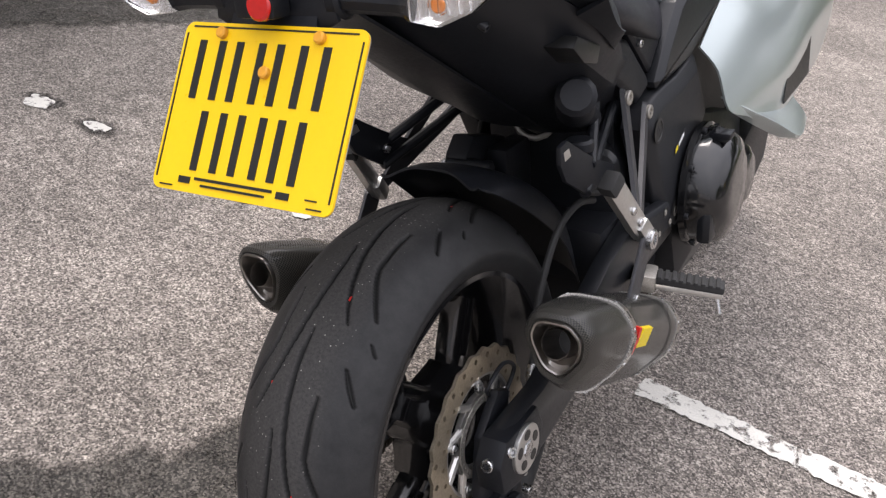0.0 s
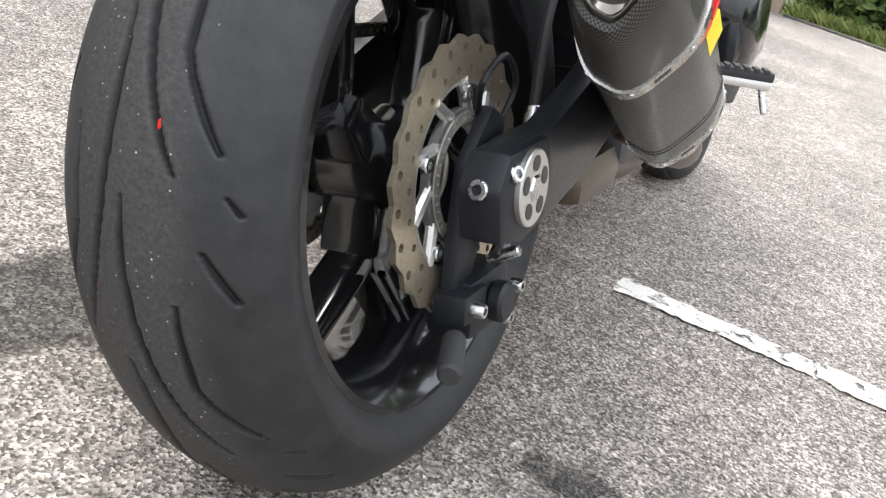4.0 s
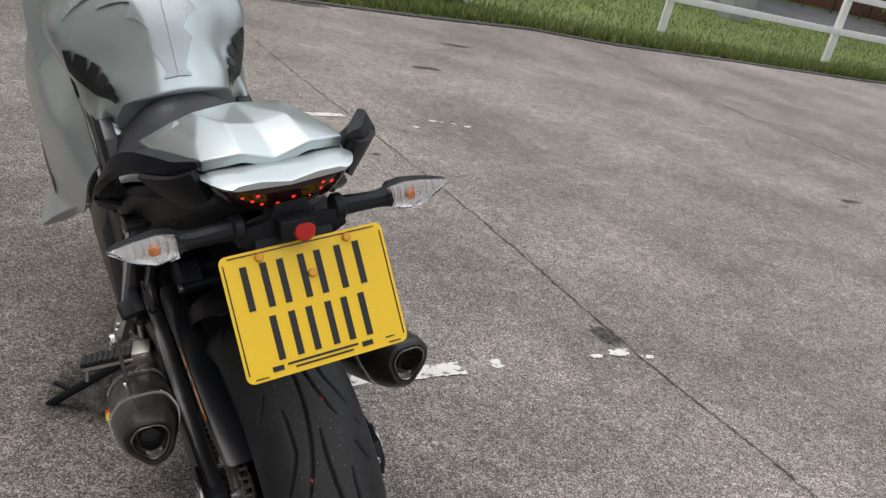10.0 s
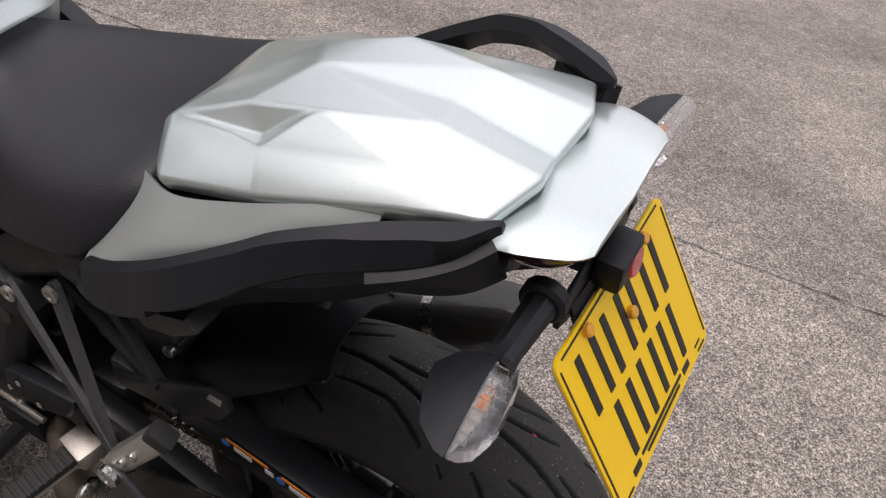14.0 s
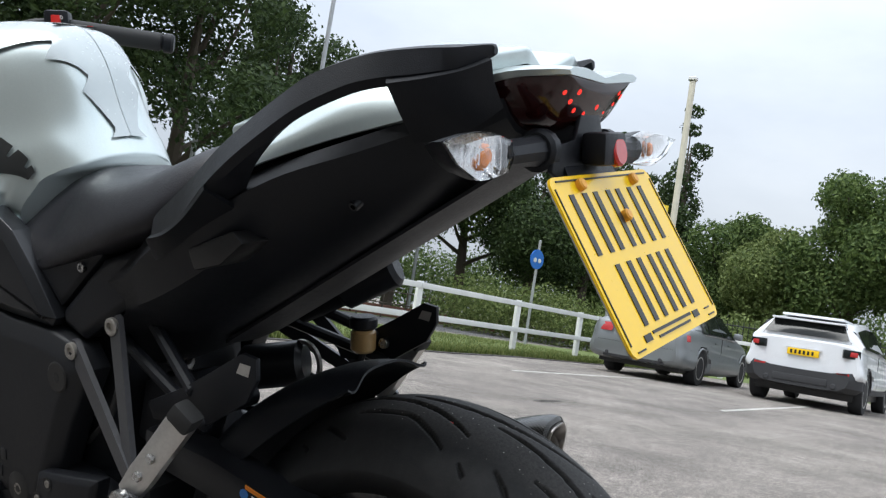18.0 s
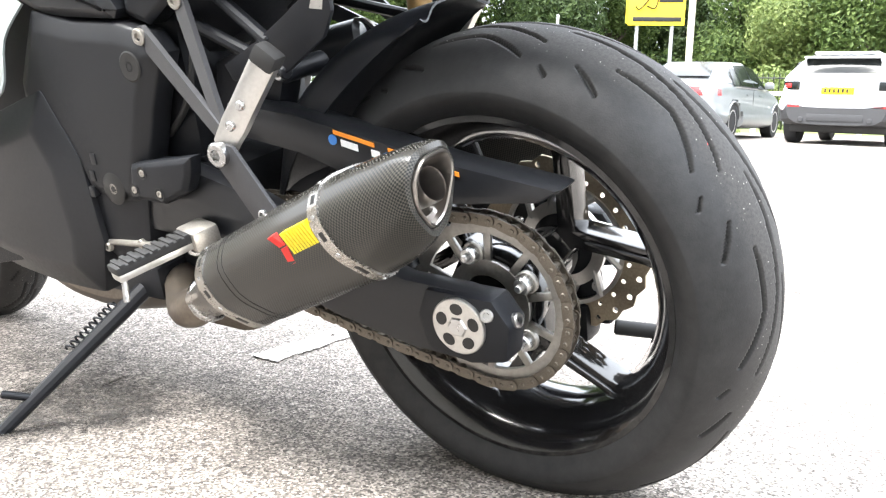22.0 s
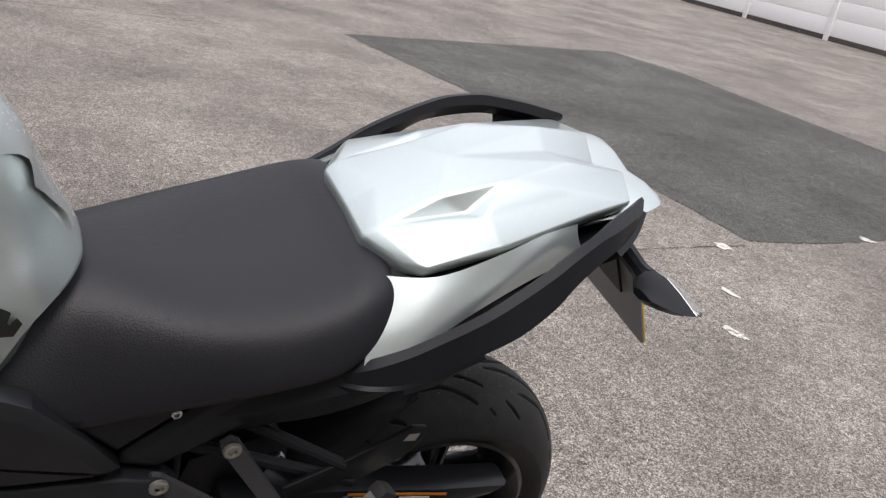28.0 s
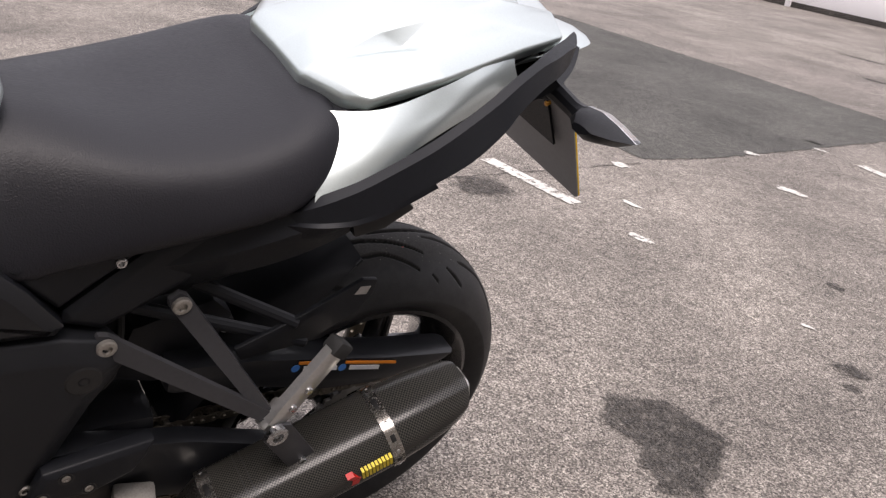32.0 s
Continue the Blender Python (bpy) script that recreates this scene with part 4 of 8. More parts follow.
# silencers
def silencer(sx):
    a, b = Vector((-0.233, -0.03, 0.497)), Vector((-0.213, 0.345, 0.318))
    d = (b - a).normalized()
    out = (Vector((-1, 0, 0)) - d * Vector((-1, 0, 0)).dot(d)).normalized()
    up = d.cross(out)
    up = up if up.z > 0 else -up
    ln = (b - a).length
    base = [(-0.037, 0.071), (0.03, 0.073), (0.056, 0.036), (0.05, -0.018), (0.009, -0.08), (-0.03, -0.06), (-0.055, 0.02)]
    shape = []
    for k, c in enumerate(base):
        prev, nxt = base[k - 1], base[(k + 1) % len(base)]
        for q in range(9):
            t = q / 8
            i, o = [c[j] + (prev[j] - c[j]) * 0.36 for j in (0, 1)], [c[j] + (nxt[j] - c[j]) * 0.36 for j in (0, 1)]
            shape.append(tuple((i[j] * (1 - t) ** 2 + 2 * c[j] * t * (1 - t) + o[j] * t * t) * (1.1, 0.84)[j] for j in (0, 1)))


    def ring(s, k, tip=0.0, ku=None):
        ku = k if ku is None else ku
        return [a + d * (s * ln + tip * (v / 0.072) * -0.024) + out * (u * ku) + up * (v * k) for u, v in shape]

    def fin(bm):
        return bm if sx < 0 else mirrored(bm)

    can = part("silencer", fin(loft([ring(0.255, 0.985), ring(0.27, 1.0), ring(0.5, 1.01), ring(0.75, 1.0), ring(0.86, 0.99)], True, False, True)), CARBON, bike, "carbon fibre silencer with a steel outlet")
    part("end_cap", fin(loft([ring(0.03, 0.5, 1), ring(-0.002, 0.53, 1), ring(-0.012, 0.6, 1), ring(-0.008, 0.7, 1), ring(0.016, 0.78, 1), ring(0.06, 0.85, 0.8), ring(0.15, 0.94, 0.3), ring(0.25, 0.99)], False, False, True)), CARBON, can, "dark carbon end cap")
    for s in (0.262, 0.855):
        k = 1.0 if s < 0.5 else 0.985
        part("band", fin(loft([ring(s - 0.019, k * 0.97), ring(s - 0.019, k * 1.03), ring(s + 0.022, k * 1.03), ring(s + 0.022, k * 0.97)], False)), TITAN, can, "brushed steel band with slots")
        for q in range(0, len(shape), 9):
            for kind in ("band_slot", "rivet"):
                u, v = ((shape[q - 1][0] + shape[q][0]) / 2, (shape[q - 1][1] + shape[q][1]) / 2) if kind == "band_slot" else shape[q + 4]
                f0, f1 = (shape[q - 1], shape[q]) if kind == "band_slot" else (shape[q + 3], shape[q + 5])
                run = (out * (f1[0] - f0[0]) + up * (f1[1] - f0[1]))
                room = run.length
                run.normalize()
                n = run.cross(d)
                n = n if n.dot(out * u + up * v) > 0 else -n
                p = a + d * (s + 0.001) * ln + (out * u + up * v) * k * 1.03
                if kind == "band_slot":
                    bm = block((-0.0036, -0.46 * room, -0.003), (0.0036, 0.46 * room, 0.0004), 0.001)
                    m = Matrix((d, run, n)).transposed().to_4x4()
                    m.translation = p
                    bm.transform(m)
                    part(kind, fin(bm), INK, can)
                else:
                    bm = lathe([(-0.002, 0.001), (-0.002, 0.0034), (0.0008, 0.0028), (0.0012, 0.001)], 10)
                    bm.transform(Matrix((n, d, n.cross(d))).transposed().to_4x4())
                    bm.transform(Matrix.Translation(p))
                    part(kind, fin(bm), STEEL, can)
    for s in (0.72, 0.745):
        part("seam", fin(loft([ring(s, 1.003), ring(s, 1.009), ring(s + 0.004, 1.009), ring(s + 0.004, 1.003)], False)), INK, can)

    def bore(s, r):
        turns = [math.atan2(v - 0.004, u) for u, v in shape]
        return [a + d * (s * ln) + out * (math.cos(t) * r) + up * (0.006 + math.sin(t) * r) for t in turns]

    part("outlet", fin(loft([ring(0.03, 0.56, 1), ring(-0.012, 0.555, 1), ring(-0.02, 0.53, 1), ring(-0.017, 0.495, 1), ring(0.004, 0.46, 1), bore(0.045, 0.027), bore(0.06, 0.019)], False)), STEELSHEET, can, "bare steel teardrop outlet")
    part("outlet_pipe", fin(loft([bore(0.06, 0.0192), bore(-0.012, 0.0192), bore(-0.018, 0.0182), bore(-0.012, 0.0172), bore(0.16, 0.0168), bore(0.16, 0.001)], False)), STEELSHEET, can, "round steel outlet pipe")
    part("outlet_dark", fin(loft([bore(0.12, 0.0169), bore(0.12, 0.001)], False)), INK, can)
    part("inlet_cone", fin(loft([ring(0.865, 0.975), ring(0.93, 0.8, 0, 0.8), ring(1.0, 0.5, 0, 0.58), ring(1.02, 0.44, 0, 0.55), ring(1.1, 0.42, 0, 0.52)])), TITAN, can)
    bm = rod(a + d * ln * 1.07, a + d * ln * 1.1, 0.032, 20)
    part("pipe_clamp", fin(bm), STEEL, can)
    e = a + d * ln * 1.08
    part("link_pipe", fin(tube([e, e + d * 0.06, e + Vector((0.05, 0.12, -0.03)), e + Vector((0.11, 0.2, -0.03))], 0.028, 14)), PIPE, can, "browned exhaust link pipe")
    # maker's mark as plain shapes on the outer face
    n = (out * 0.97 + up * -0.22).normalized()
    side = n.cross(d).normalized()
    side = side if side.z > 0 else -side
    p0 = a + out * 0.0585 + up * 0.02

    def mark(s0, s1, v0, v1, mat, nm, slant=0.0):
        if sx > 0:
            # read from the other side, the mark runs the other way
            s0, s1, slant = 0.724 - s1, 0.724 - s0, -slant
        q = [p0 + d * (s * ln) + side * v for s, v in ((s0, v0), (s1, v0), (s1 + slant, v1), (s0 + slant, v1))]
        bm = bmesh.new()
        vs = [bm.verts.new(w + n * 0.0035) for w in q] + [bm.verts.new(w - n * 0.006) for w in q]
        bm.faces.new(vs[:4])
        for i in range(4):
            bm.faces.new((vs[i], vs[(i + 1) % 4], vs[4 + (i + 1) % 4], vs[4 + i]))
        part(nm, fin(bm), mat, can)

    mark(0.418, 0.446, -0.024, -0.003, RED, "red_mark", -0.012)
    mark(0.41, 0.434, -0.001, 0.014, RED, "red_mark", 0.018)
    for k in range(9):
        s = 0.4 - k * 0.0127
        mark(s - 0.0088, s, -0.015, 0.012, DECAL_YELLOW, "yellow_mark")
    # hanger plate
    hx = -0.239
    part("hanger", fin(prism([(0.262, 0.535), (0.238, 0.53), (0.165, 0.43), (0.17, 0.415), (0.2, 0.412), (0.272, 0.51)], hx - 0.003, hx + 0.003, 0.0015)), CHARCOAL, can)
    for y, z, r in ((0.258, 0.521, 0.015), (0.19, 0.43, 0.006), (0.205, 0.452, 0.006)):
        q = Vector((hx - 0.002, y, z))
        if sx > 0:
            q.x = -q.x
        bolt(q, (sx, 0, 0), r, "hanger_bolt", can, STEEL, 0.01 if r > 0.01 else 0.006)
    return can


silencer(-1)
silencer(1)

# ---- bodywork ----
def sec(y, *pts):
    return [(x, y, z) for x, z in pts]


def folded(points, faces, bevel, drop, rim):
    """A pressed shell, symmetric about x = 0: named corners, the faces between them, and a rim turned down all along the given corners."""
    bm = bmesh.new()
    v, w = {}, {}
    for k, (x, y, z) in points.items():
        v[k] = bm.verts.new((x, y, z))
        w[k] = v[k] if x == 0 else bm.verts.new((-x, y, z))
    for f in faces:
        bm.faces.new([v[k] for k in f])
        bm.faces.new([w[k] for k in reversed(f)])
    low = {}
    for k in rim:
        x, y, z = points[k]
        for side, src in ((1, v), (-1, w)):
            low[k, side] = bm.verts.new((side * x * 0.95, y * 0.985 + 0.001, z - drop)) if side > 0 or x else low[k, 1]
    for a, b in zip(rim, rim[1:]):
        bm.faces.new((v[b], v[a], low[a, 1], low[b, 1]))
        bm.faces.new((w[a], w[b], low[b, -1], low[a, -1]))
    bmesh.ops.recalc_face_normals(bm, faces=bm.faces)
    bmesh.ops.bevel(bm, geom=[e for e in bm.edges if len(e.link_faces) == 2 and e.calc_face_angle(0) > 0.09], offset=bevel, segments=3, profile=0.5, affect="EDGES", clamp_overlap=True)
    return bm


COVER = {"front": (0, 0.238, 0.931), "knee": (0.07, 0.24, 0.931), "shoulder": (0.12, 0.206, 0.927), "corner": (0.142, 0.184, 0.936),
         "brow": (0, 0.2, 0.956), "leaf": (0.072, 0.222, 0.947), "spine": (0, 0.11, 1.003), "inner": (0.06, 0.145, 0.983), "tip": (0.066, 0.062, 1.014), "heel": (0.1, 0.1, 0.98), "outer": (0.084, 0.155, 0.966), "floor": (0.079, 0.115, 0.968),
         "crest": (0.046, -0.04, 1.028), "fork": (0.049, -0.133, 1.019), "dip": (0, -0.03, 1.016), "notch": (0, -0.124, 0.999), "ridge": (0.089, -0.035, 1.01), "lobe": (0.106, -0.113, 1.008), "flank": (0.136, 0.08, 0.961), "haunch": (0.117, -0.04, 0.993)}
cover = part("seat_cover", folded(COVER, [("front", "knee", "leaf", "brow"), ("knee", "shoulder", "corner", "leaf"), ("brow", "leaf", "inner", "spine"), ("spine", "inner", "tip", "crest"), ("tip", "ridge", "lobe", "fork", "crest"),
     ("leaf", "corner", "flank", "heel", "outer"), ("heel", "flank", "haunch", "ridge"), ("heel", "ridge", "tip"), ("ridge", "haunch", "lobe"),
     ("leaf", "outer", "floor"), ("outer", "heel", "floor"), ("heel", "tip", "floor"), ("tip", "inner", "floor"), ("inner", "leaf", "floor"), ("spine", "crest", "dip"), ("dip", "crest", "fork", "notch")],
    0.005, 0.016, ["front", "knee", "shoulder", "corner", "flank", "haunch", "lobe", "fork", "notch"]), SILVER, bike, "pearl silver seat cover with two pressed scoops", 50)
part("cover_base", skin([
    sec(0.235, (0, 0.915), (0.06, 0.916), (0.108, 0.907), (0.105, 0.895), (0, 0.893)),
    sec(0.175, (0, 0.93), (0.07, 0.932), (0.13, 0.916), (0.128, 0.9), (0, 0.9)),
    sec(0.08, (0, 0.955), (0.07, 0.955), (0.128, 0.941), (0.125, 0.93), (0, 0.93)),
    sec(-0.04, (0, 0.985), (0.06, 0.985), (0.108, 0.978), (0.105, 0.965), (0, 0.965)),
    sec(-0.105, (0, 0.994), (0.05, 0.996), (0.095, 0.994), (0.09, 0.985), (0, 0.98)),
], 4, 1), BLACK, cover, "black underside of the cover")
tailp = part("tail_panel", skin([
    sec(0.02, (0, 0.957), (0.06, 0.96), (0.095, 0.952), (0.1, 0.944), (0.095, 0.936), (0, 0.932)),
    sec(-0.06, (0, 0.98), (0.055, 0.984), (0.09, 0.978), (0.1, 0.970), (0.096, 0.962), (0, 0.957)),
    sec(-0.13, (0, 0.992), (0.05, 0.999), (0.093, 0.996), (0.108, 0.99), (0.103, 0.984), (0, 0.978)),
    sec(-0.176, (0, 0.992), (0.045, 0.999), (0.082, 0.998), (0.094, 0.994), (0.09, 0.989), (0, 0.983)),
    sec(-0.19, (0, 0.99), (0.04, 0.997), (0.07, 0.997), (0.08, 0.994), (0.076, 0.99), (0, 0.985)),
], 5, 1), SILVER, bike, "silver tail panel above the light", 25)
for sx in (-1, 1):
    rows = [[(sx * 0.116, 0.225, 0.908), (sx * 0.139, 0.165, 0.922), (sx * 0.135, 0.09, 0.948), (sx * 0.122, 0.02, 0.971), (sx * 0.112, -0.03, 0.978)],
            [(sx * 0.143, 0.236, 0.878), (sx * 0.16, 0.172, 0.902), (sx * 0.151, 0.1, 0.928), (sx * 0.135, 0.03, 0.957), (sx * 0.12, -0.03, 0.968)],
            [(sx * 0.166, 0.245, 0.854), (sx * 0.177, 0.182, 0.881), (sx * 0.164, 0.11, 0.912), (sx * 0.144, 0.035, 0.941), (sx * 0.126, -0.035, 0.957)],
            [(sx * 0.184, 0.252, 0.832), (sx * 0.188, 0.193, 0.86), (sx * 0.17, 0.118, 0.896), (sx * 0.149, 0.04, 0.923), (sx * 0.13, -0.045, 0.945)]]
    if sx < 0:
        rows = rows[::-1]
    part("side_panel", surface(rows, 0.004, 4, 6), SILVER, bike, "silver side panel below the seat cover", 50)

part("undertail", skin([
    sec(0.46, (0, 0.76), (0.1, 0.76), (0.132, 0.75), (0.14, 0.73), (0.13, 0.69), (0.105, 0.65), (0.07, 0.6), (0, 0.59)),
    sec(0.36, (0, 0.785), (0.1, 0.785), (0.15, 0.772), (0.162, 0.748), (0.15, 0.712), (0.115, 0.665), (0.07, 0.638), (0, 0.63)),
    sec(0.27, (0, 0.82), (0.1, 0.82), (0.172, 0.824), (0.19, 0.794), (0.172, 0.742), (0.12, 0.698), (0.07, 0.682), (0, 0.678)),
    sec(0.18, (0, 0.865), (0.1, 0.865), (0.178, 0.864), (0.2, 0.836), (0.178, 0.786), (0.115, 0.744), (0.07, 0.733), (0, 0.73)),
    sec(0.09, (0, 0.9), (0.1, 0.9), (0.162, 0.9), (0.178, 0.884), (0.156, 0.842), (0.11, 0.803), (0.07, 0.788), (0, 0.785)),
    sec(0.0, (0, 0.93), (0.08, 0.93), (0.146, 0.929), (0.152, 0.914), (0.134, 0.88), (0.095, 0.852), (0.06, 0.842), (0, 0.84)),
    sec(-0.08, (0, 0.95), (0.07, 0.95), (0.108, 0.958), (0.114, 0.944), (0.104, 0.924), (0.08, 0.907), (0.05, 0.902), (0, 0.9)),
    sec(-0.13, (0, 0.962), (0.06, 0.962), (0.092, 0.972), (0.094, 0.962), (0.088, 0.95), (0.07, 0.937), (0.045, 0.931), (0, 0.93)),
], 5, 1), BLACK, bike, "black plastic tail underside", 24)
for sx in (-1, 1):
    # moulded recess and screw in the tail flank
    part("tail_recess", prism([(0.2, 0.805), (0.13, 0.83), (0.115, 0.818), (0.15, 0.792), (0.19, 0.782)], *sorted((sx * 0.15, sx * 0.193)), 0.004), INK, bike)
    bolt((sx * 0.115, 0.02, 0.868), (sx, 0, -0.6), 0.006, "tail_screw", bike, SATIN, 0.02)
part("rear_guard_sheet", surface([[(-0.05, 0.3, 0.66), (0, 0.3, 0.655), (0.05, 0.3, 0.66)], [(-0.05, 0.0, 0.838), (0, 0.0, 0.834), (0.05, 0.0, 0.838)], [(-0.04, -0.15, 0.928), (0, -0.15, 0.928), (0.04, -0.15, 0.928)]], 0.004), BLACK, bike)
light = part("tail_light", skin([
    sec(-0.085, (0, 0.98), (0.06, 0.982), (0.1, 0.982), (0.097, 0.964), (0.075, 0.945), (0.045, 0.937), (0, 0.935)),
    sec(-0.142, (0, 0.984), (0.058, 0.988), (0.1, 0.988), (0.091, 0.968), (0.068, 0.946), (0.04, 0.937), (0, 0.935)),
    sec(-0.168, (0, 0.986), (0.05, 0.991), (0.088, 0.99), (0.08, 0.97), (0.058, 0.953), (0.034, 0.946), (0, 0.944)),
    sec(-0.182, (0, 0.987), (0.045, 0.992), (0.076, 0.991), (0.069, 0.981), (0.05, 0.972), (0.03, 0.968), (0, 0.966)),
    sec(-0.187, (0, 0.988), (0.043, 0.992), (0.07, 0.991), (0.064, 0.986), (0.048, 0.981), (0.03, 0.979), (0, 0.978)),
], 3, 2), SMOKED, bike, "dark red tail light with small lit lamps")
rng = random.Random(5)
for x, z in ((-0.066, 0.974), (-0.053, 0.966), (-0.04, 0.958), (-0.046, 0.975), (-0.018, 0.955), (0.004, 0.962), (0.028, 0.957), (0.044, 0.966), (0.06, 0.974), (0.046, 0.977)):
    best = min((((p.center - Vector((x, p.center.y, z))).length, p.index) for p in light.data.polygons if p.normal.y < -0.3), default=None)
    if best:
        face = light.data.polygons[best[1]]
        nrm = face.normal
        hit = Vector((x, face.center.y - (nrm.x * (x - face.center.x) + nrm.z * (z - face.center.z)) / nrm.y, z))
        part("lamp_dot", rod(hit - nrm * 0.001, hit + nrm * 0.0004, rng.uniform(0.0016, 0.0032), 10), LED, light)

# grab rails: an open hoop from the panel's foot to a pointed rear end, and a web down to the tail
RAIL = [(0.275, (0.172, 0.815), (0.176, 0.803)), (0.25, (0.183, 0.839), (0.2, 0.815)), (0.21, (0.192, 0.862), (0.214, 0.826)), (0.17, (0.196, 0.888), (0.222, 0.848)), (0.13, (0.2, 0.917), (0.229, 0.879)),
        (0.09, (0.197, 0.945), (0.231, 0.907)), (0.05, (0.19, 0.972), (0.222, 0.936)), (0.02, (0.181, 0.991), (0.208, 0.958)), (-0.02, (0.166, 1.006), (0.19, 0.977)), (-0.05, (0.149, 1.012), (0.176, 0.984)),
        (-0.08, (0.133, 1.015), (0.158, 0.988)), (-0.105, (0.119, 1.016), (0.138, 0.994)), (-0.124, (0.106, 1.017), (0.114, 1.006)), (-0.128, (0.105, 1.014), (0.11, 1.008))]
for sx in (-1, 1):
    lines = [[], [], [], [], [], []]
    for y, (tx, tz), (bx, bz) in RAIL:
        ends = min(1.0, (y + 0.128) / 0.03 + 0.25, (0.28 - y) / 0.03 + 0.2)
        root = max(0.0, min(1.0, (y - 0.07) / 0.05))
        for k, (x, z) in enumerate(((tx, tz), (tx + (0.012 + 0.006 * (y < -0.04)) * ends, tz - 0.004 * ends), (bx, bz), (bx - 0.008 * ends, bz - 0.008 * ends), (bx - (0.022 + 0.03 * root) * ends, bz - (0.002 + 0.012 * root) * ends), (tx - 0.008 * ends, tz - 0.012 * ends))):
            lines[k].append((sx * x, y, z))
    curves = [spline(p, 4) for p in lines]
    rail = part("grab_rail", loft([[c[k] for c in curves] for k in range(len(curves[0]))]), BLACK, bike, "textured black grab rail", 38)
    foot_rows = [[(sx * x, y, z) for y, (_, _), (x, z) in RAIL[:5]], [(sx * x, y, z) for y, x, z in ((0.275, 0.17, 0.79), (0.25, 0.186, 0.79), (0.21, 0.196, 0.812), (0.17, 0.198, 0.836), (0.13, 0.19, 0.858))]]
    part("rail_foot", surface(foot_rows if sx > 0 else foot_rows[::-1], 0.006), BLACK, rail)
    wing = [[(sx * 0.17, -0.05, 0.985), (sx * 0.152, -0.078, 0.989), (sx * 0.132, -0.102, 0.995), (sx * 0.112, -0.12, 1.005)], [(sx * 0.152, -0.052, 0.962), (sx * 0.136, -0.08, 0.965), (sx * 0.12, -0.102, 0.971), (sx * 0.104, -0.12, 0.985)],
            [(sx * 0.124, -0.052, 0.934), (sx * 0.114, -0.082, 0.938), (sx * 0.104, -0.106, 0.947), (sx * 0.092, -0.126, 0.962)]]
    part("rail_web", surface(wing if sx > 0 else wing[::-1], 0.014), BLACK, rail)

# seat
part("seat", skin([
    sec(0.645, (0, 0.85), (0.03, 0.848), (0.06, 0.834), (0.09, 0.808), (0.118, 0.782), (0.1, 0.768), (0, 0.755)),
    sec(0.6, (0, 0.864), (0.033, 0.86), (0.074, 0.842), (0.116, 0.805), (0.142, 0.769), (0.12, 0.756), (0, 0.745)),
    sec(0.545, (0, 0.873), (0.045, 0.869), (0.09, 0.846), (0.13, 0.796), (0.152, 0.747), (0.128, 0.738), (0, 0.735)),
    sec(0.5, (0, 0.875), (0.055, 0.871), (0.104, 0.85), (0.142, 0.802), (0.158, 0.757), (0.13, 0.746), (0, 0.745)),
    sec(0.42, (0, 0.87), (0.08, 0.868), (0.136, 0.852), (0.164, 0.813), (0.171, 0.78), (0.14, 0.769), (0, 0.765)),
    sec(0.34, (0, 0.881), (0.09, 0.88), (0.15, 0.866), (0.179, 0.831), (0.183, 0.803), (0.15, 0.793), (0, 0.79)),
    sec(0.275, (0, 0.901), (0.09, 0.899), (0.15, 0.887), (0.181, 0.85), (0.185, 0.823), (0.15, 0.813), (0, 0.81)),
    sec(0.24, (0, 0.918), (0.088, 0.915), (0.14, 0.902), (0.168, 0.872), (0.172, 0.846), (0.13, 0.83), (0, 0.825)),
    sec(0.215, (0, 0.922), (0.082, 0.919), (0.128, 0.908), (0.15, 0.886), (0.15, 0.866), (0.11, 0.845), (0, 0.84)),
    sec(0.205, (0, 0.914), (0.07, 0.91), (0.115, 0.9), (0.138, 0.88), (0.136, 0.864), (0.1, 0.846), (0, 0.84)),
], 7, 5), VINYL, bike, "black vinyl rider's seat", 50)

# tank
TANK = [
    sec(1.14, (0, 0.99), (0.07, 0.985), (0.13, 0.96), (0.165, 0.91), (0.165, 0.86), (0.14, 0.81), (0, 0.79)),
    sec(1.02, (0, 1.04), (0.09, 1.035), (0.165, 1.005), (0.205, 0.945), (0.2, 0.88), (0.155, 0.81), (0, 0.79)),
    sec(0.9, (0, 1.062), (0.1, 1.058), (0.175, 1.028), (0.215, 0.965), (0.203, 0.893), (0.152, 0.805), (0, 0.785)),
    sec(0.78, (0, 1.072), (0.095, 1.067), (0.17, 1.03), (0.207, 0.965), (0.19, 0.89), (0.143, 0.8), (0, 0.78)),
    [(0, 0.735, 1.08), (0.078, 0.735, 1.071), (0.136, 0.735, 1.026), (0.17, 0.735, 0.955), (0.18, 0.735, 0.88), (0.158, 0.715, 0.79), (0, 0.7, 0.77)],
    [(0, 0.655, 1.068), (0.056, 0.657, 1.056), (0.1, 0.666, 1.008), (0.134, 0.68, 0.94), (0.16, 0.688, 0.874), (0.154, 0.67, 0.79), (0, 0.65, 0.765)],
    [(0, 0.606, 1.025), (0.044, 0.609, 1.013), (0.08, 0.622, 0.97), (0.114, 0.642, 0.918), (0.146, 0.655, 0.868), (0.15, 0.635, 0.785), (0, 0.61, 0.76)],
    [(0, 0.57, 0.95), (0.038, 0.573, 0.943), (0.074, 0.587, 0.922), (0.103, 0.602, 0.898), (0.126, 0.626, 0.86), (0.128, 0.645, 0.8), (0, 0.57, 0.755)],
    [(0, 0.535, 0.89), (0.038, 0.538, 0.887), (0.07, 0.553, 0.878), (0.098, 0.578, 0.866), (0.116, 0.602, 0.845), (0.118, 0.625, 0.79), (0, 0.54, 0.75)],
]
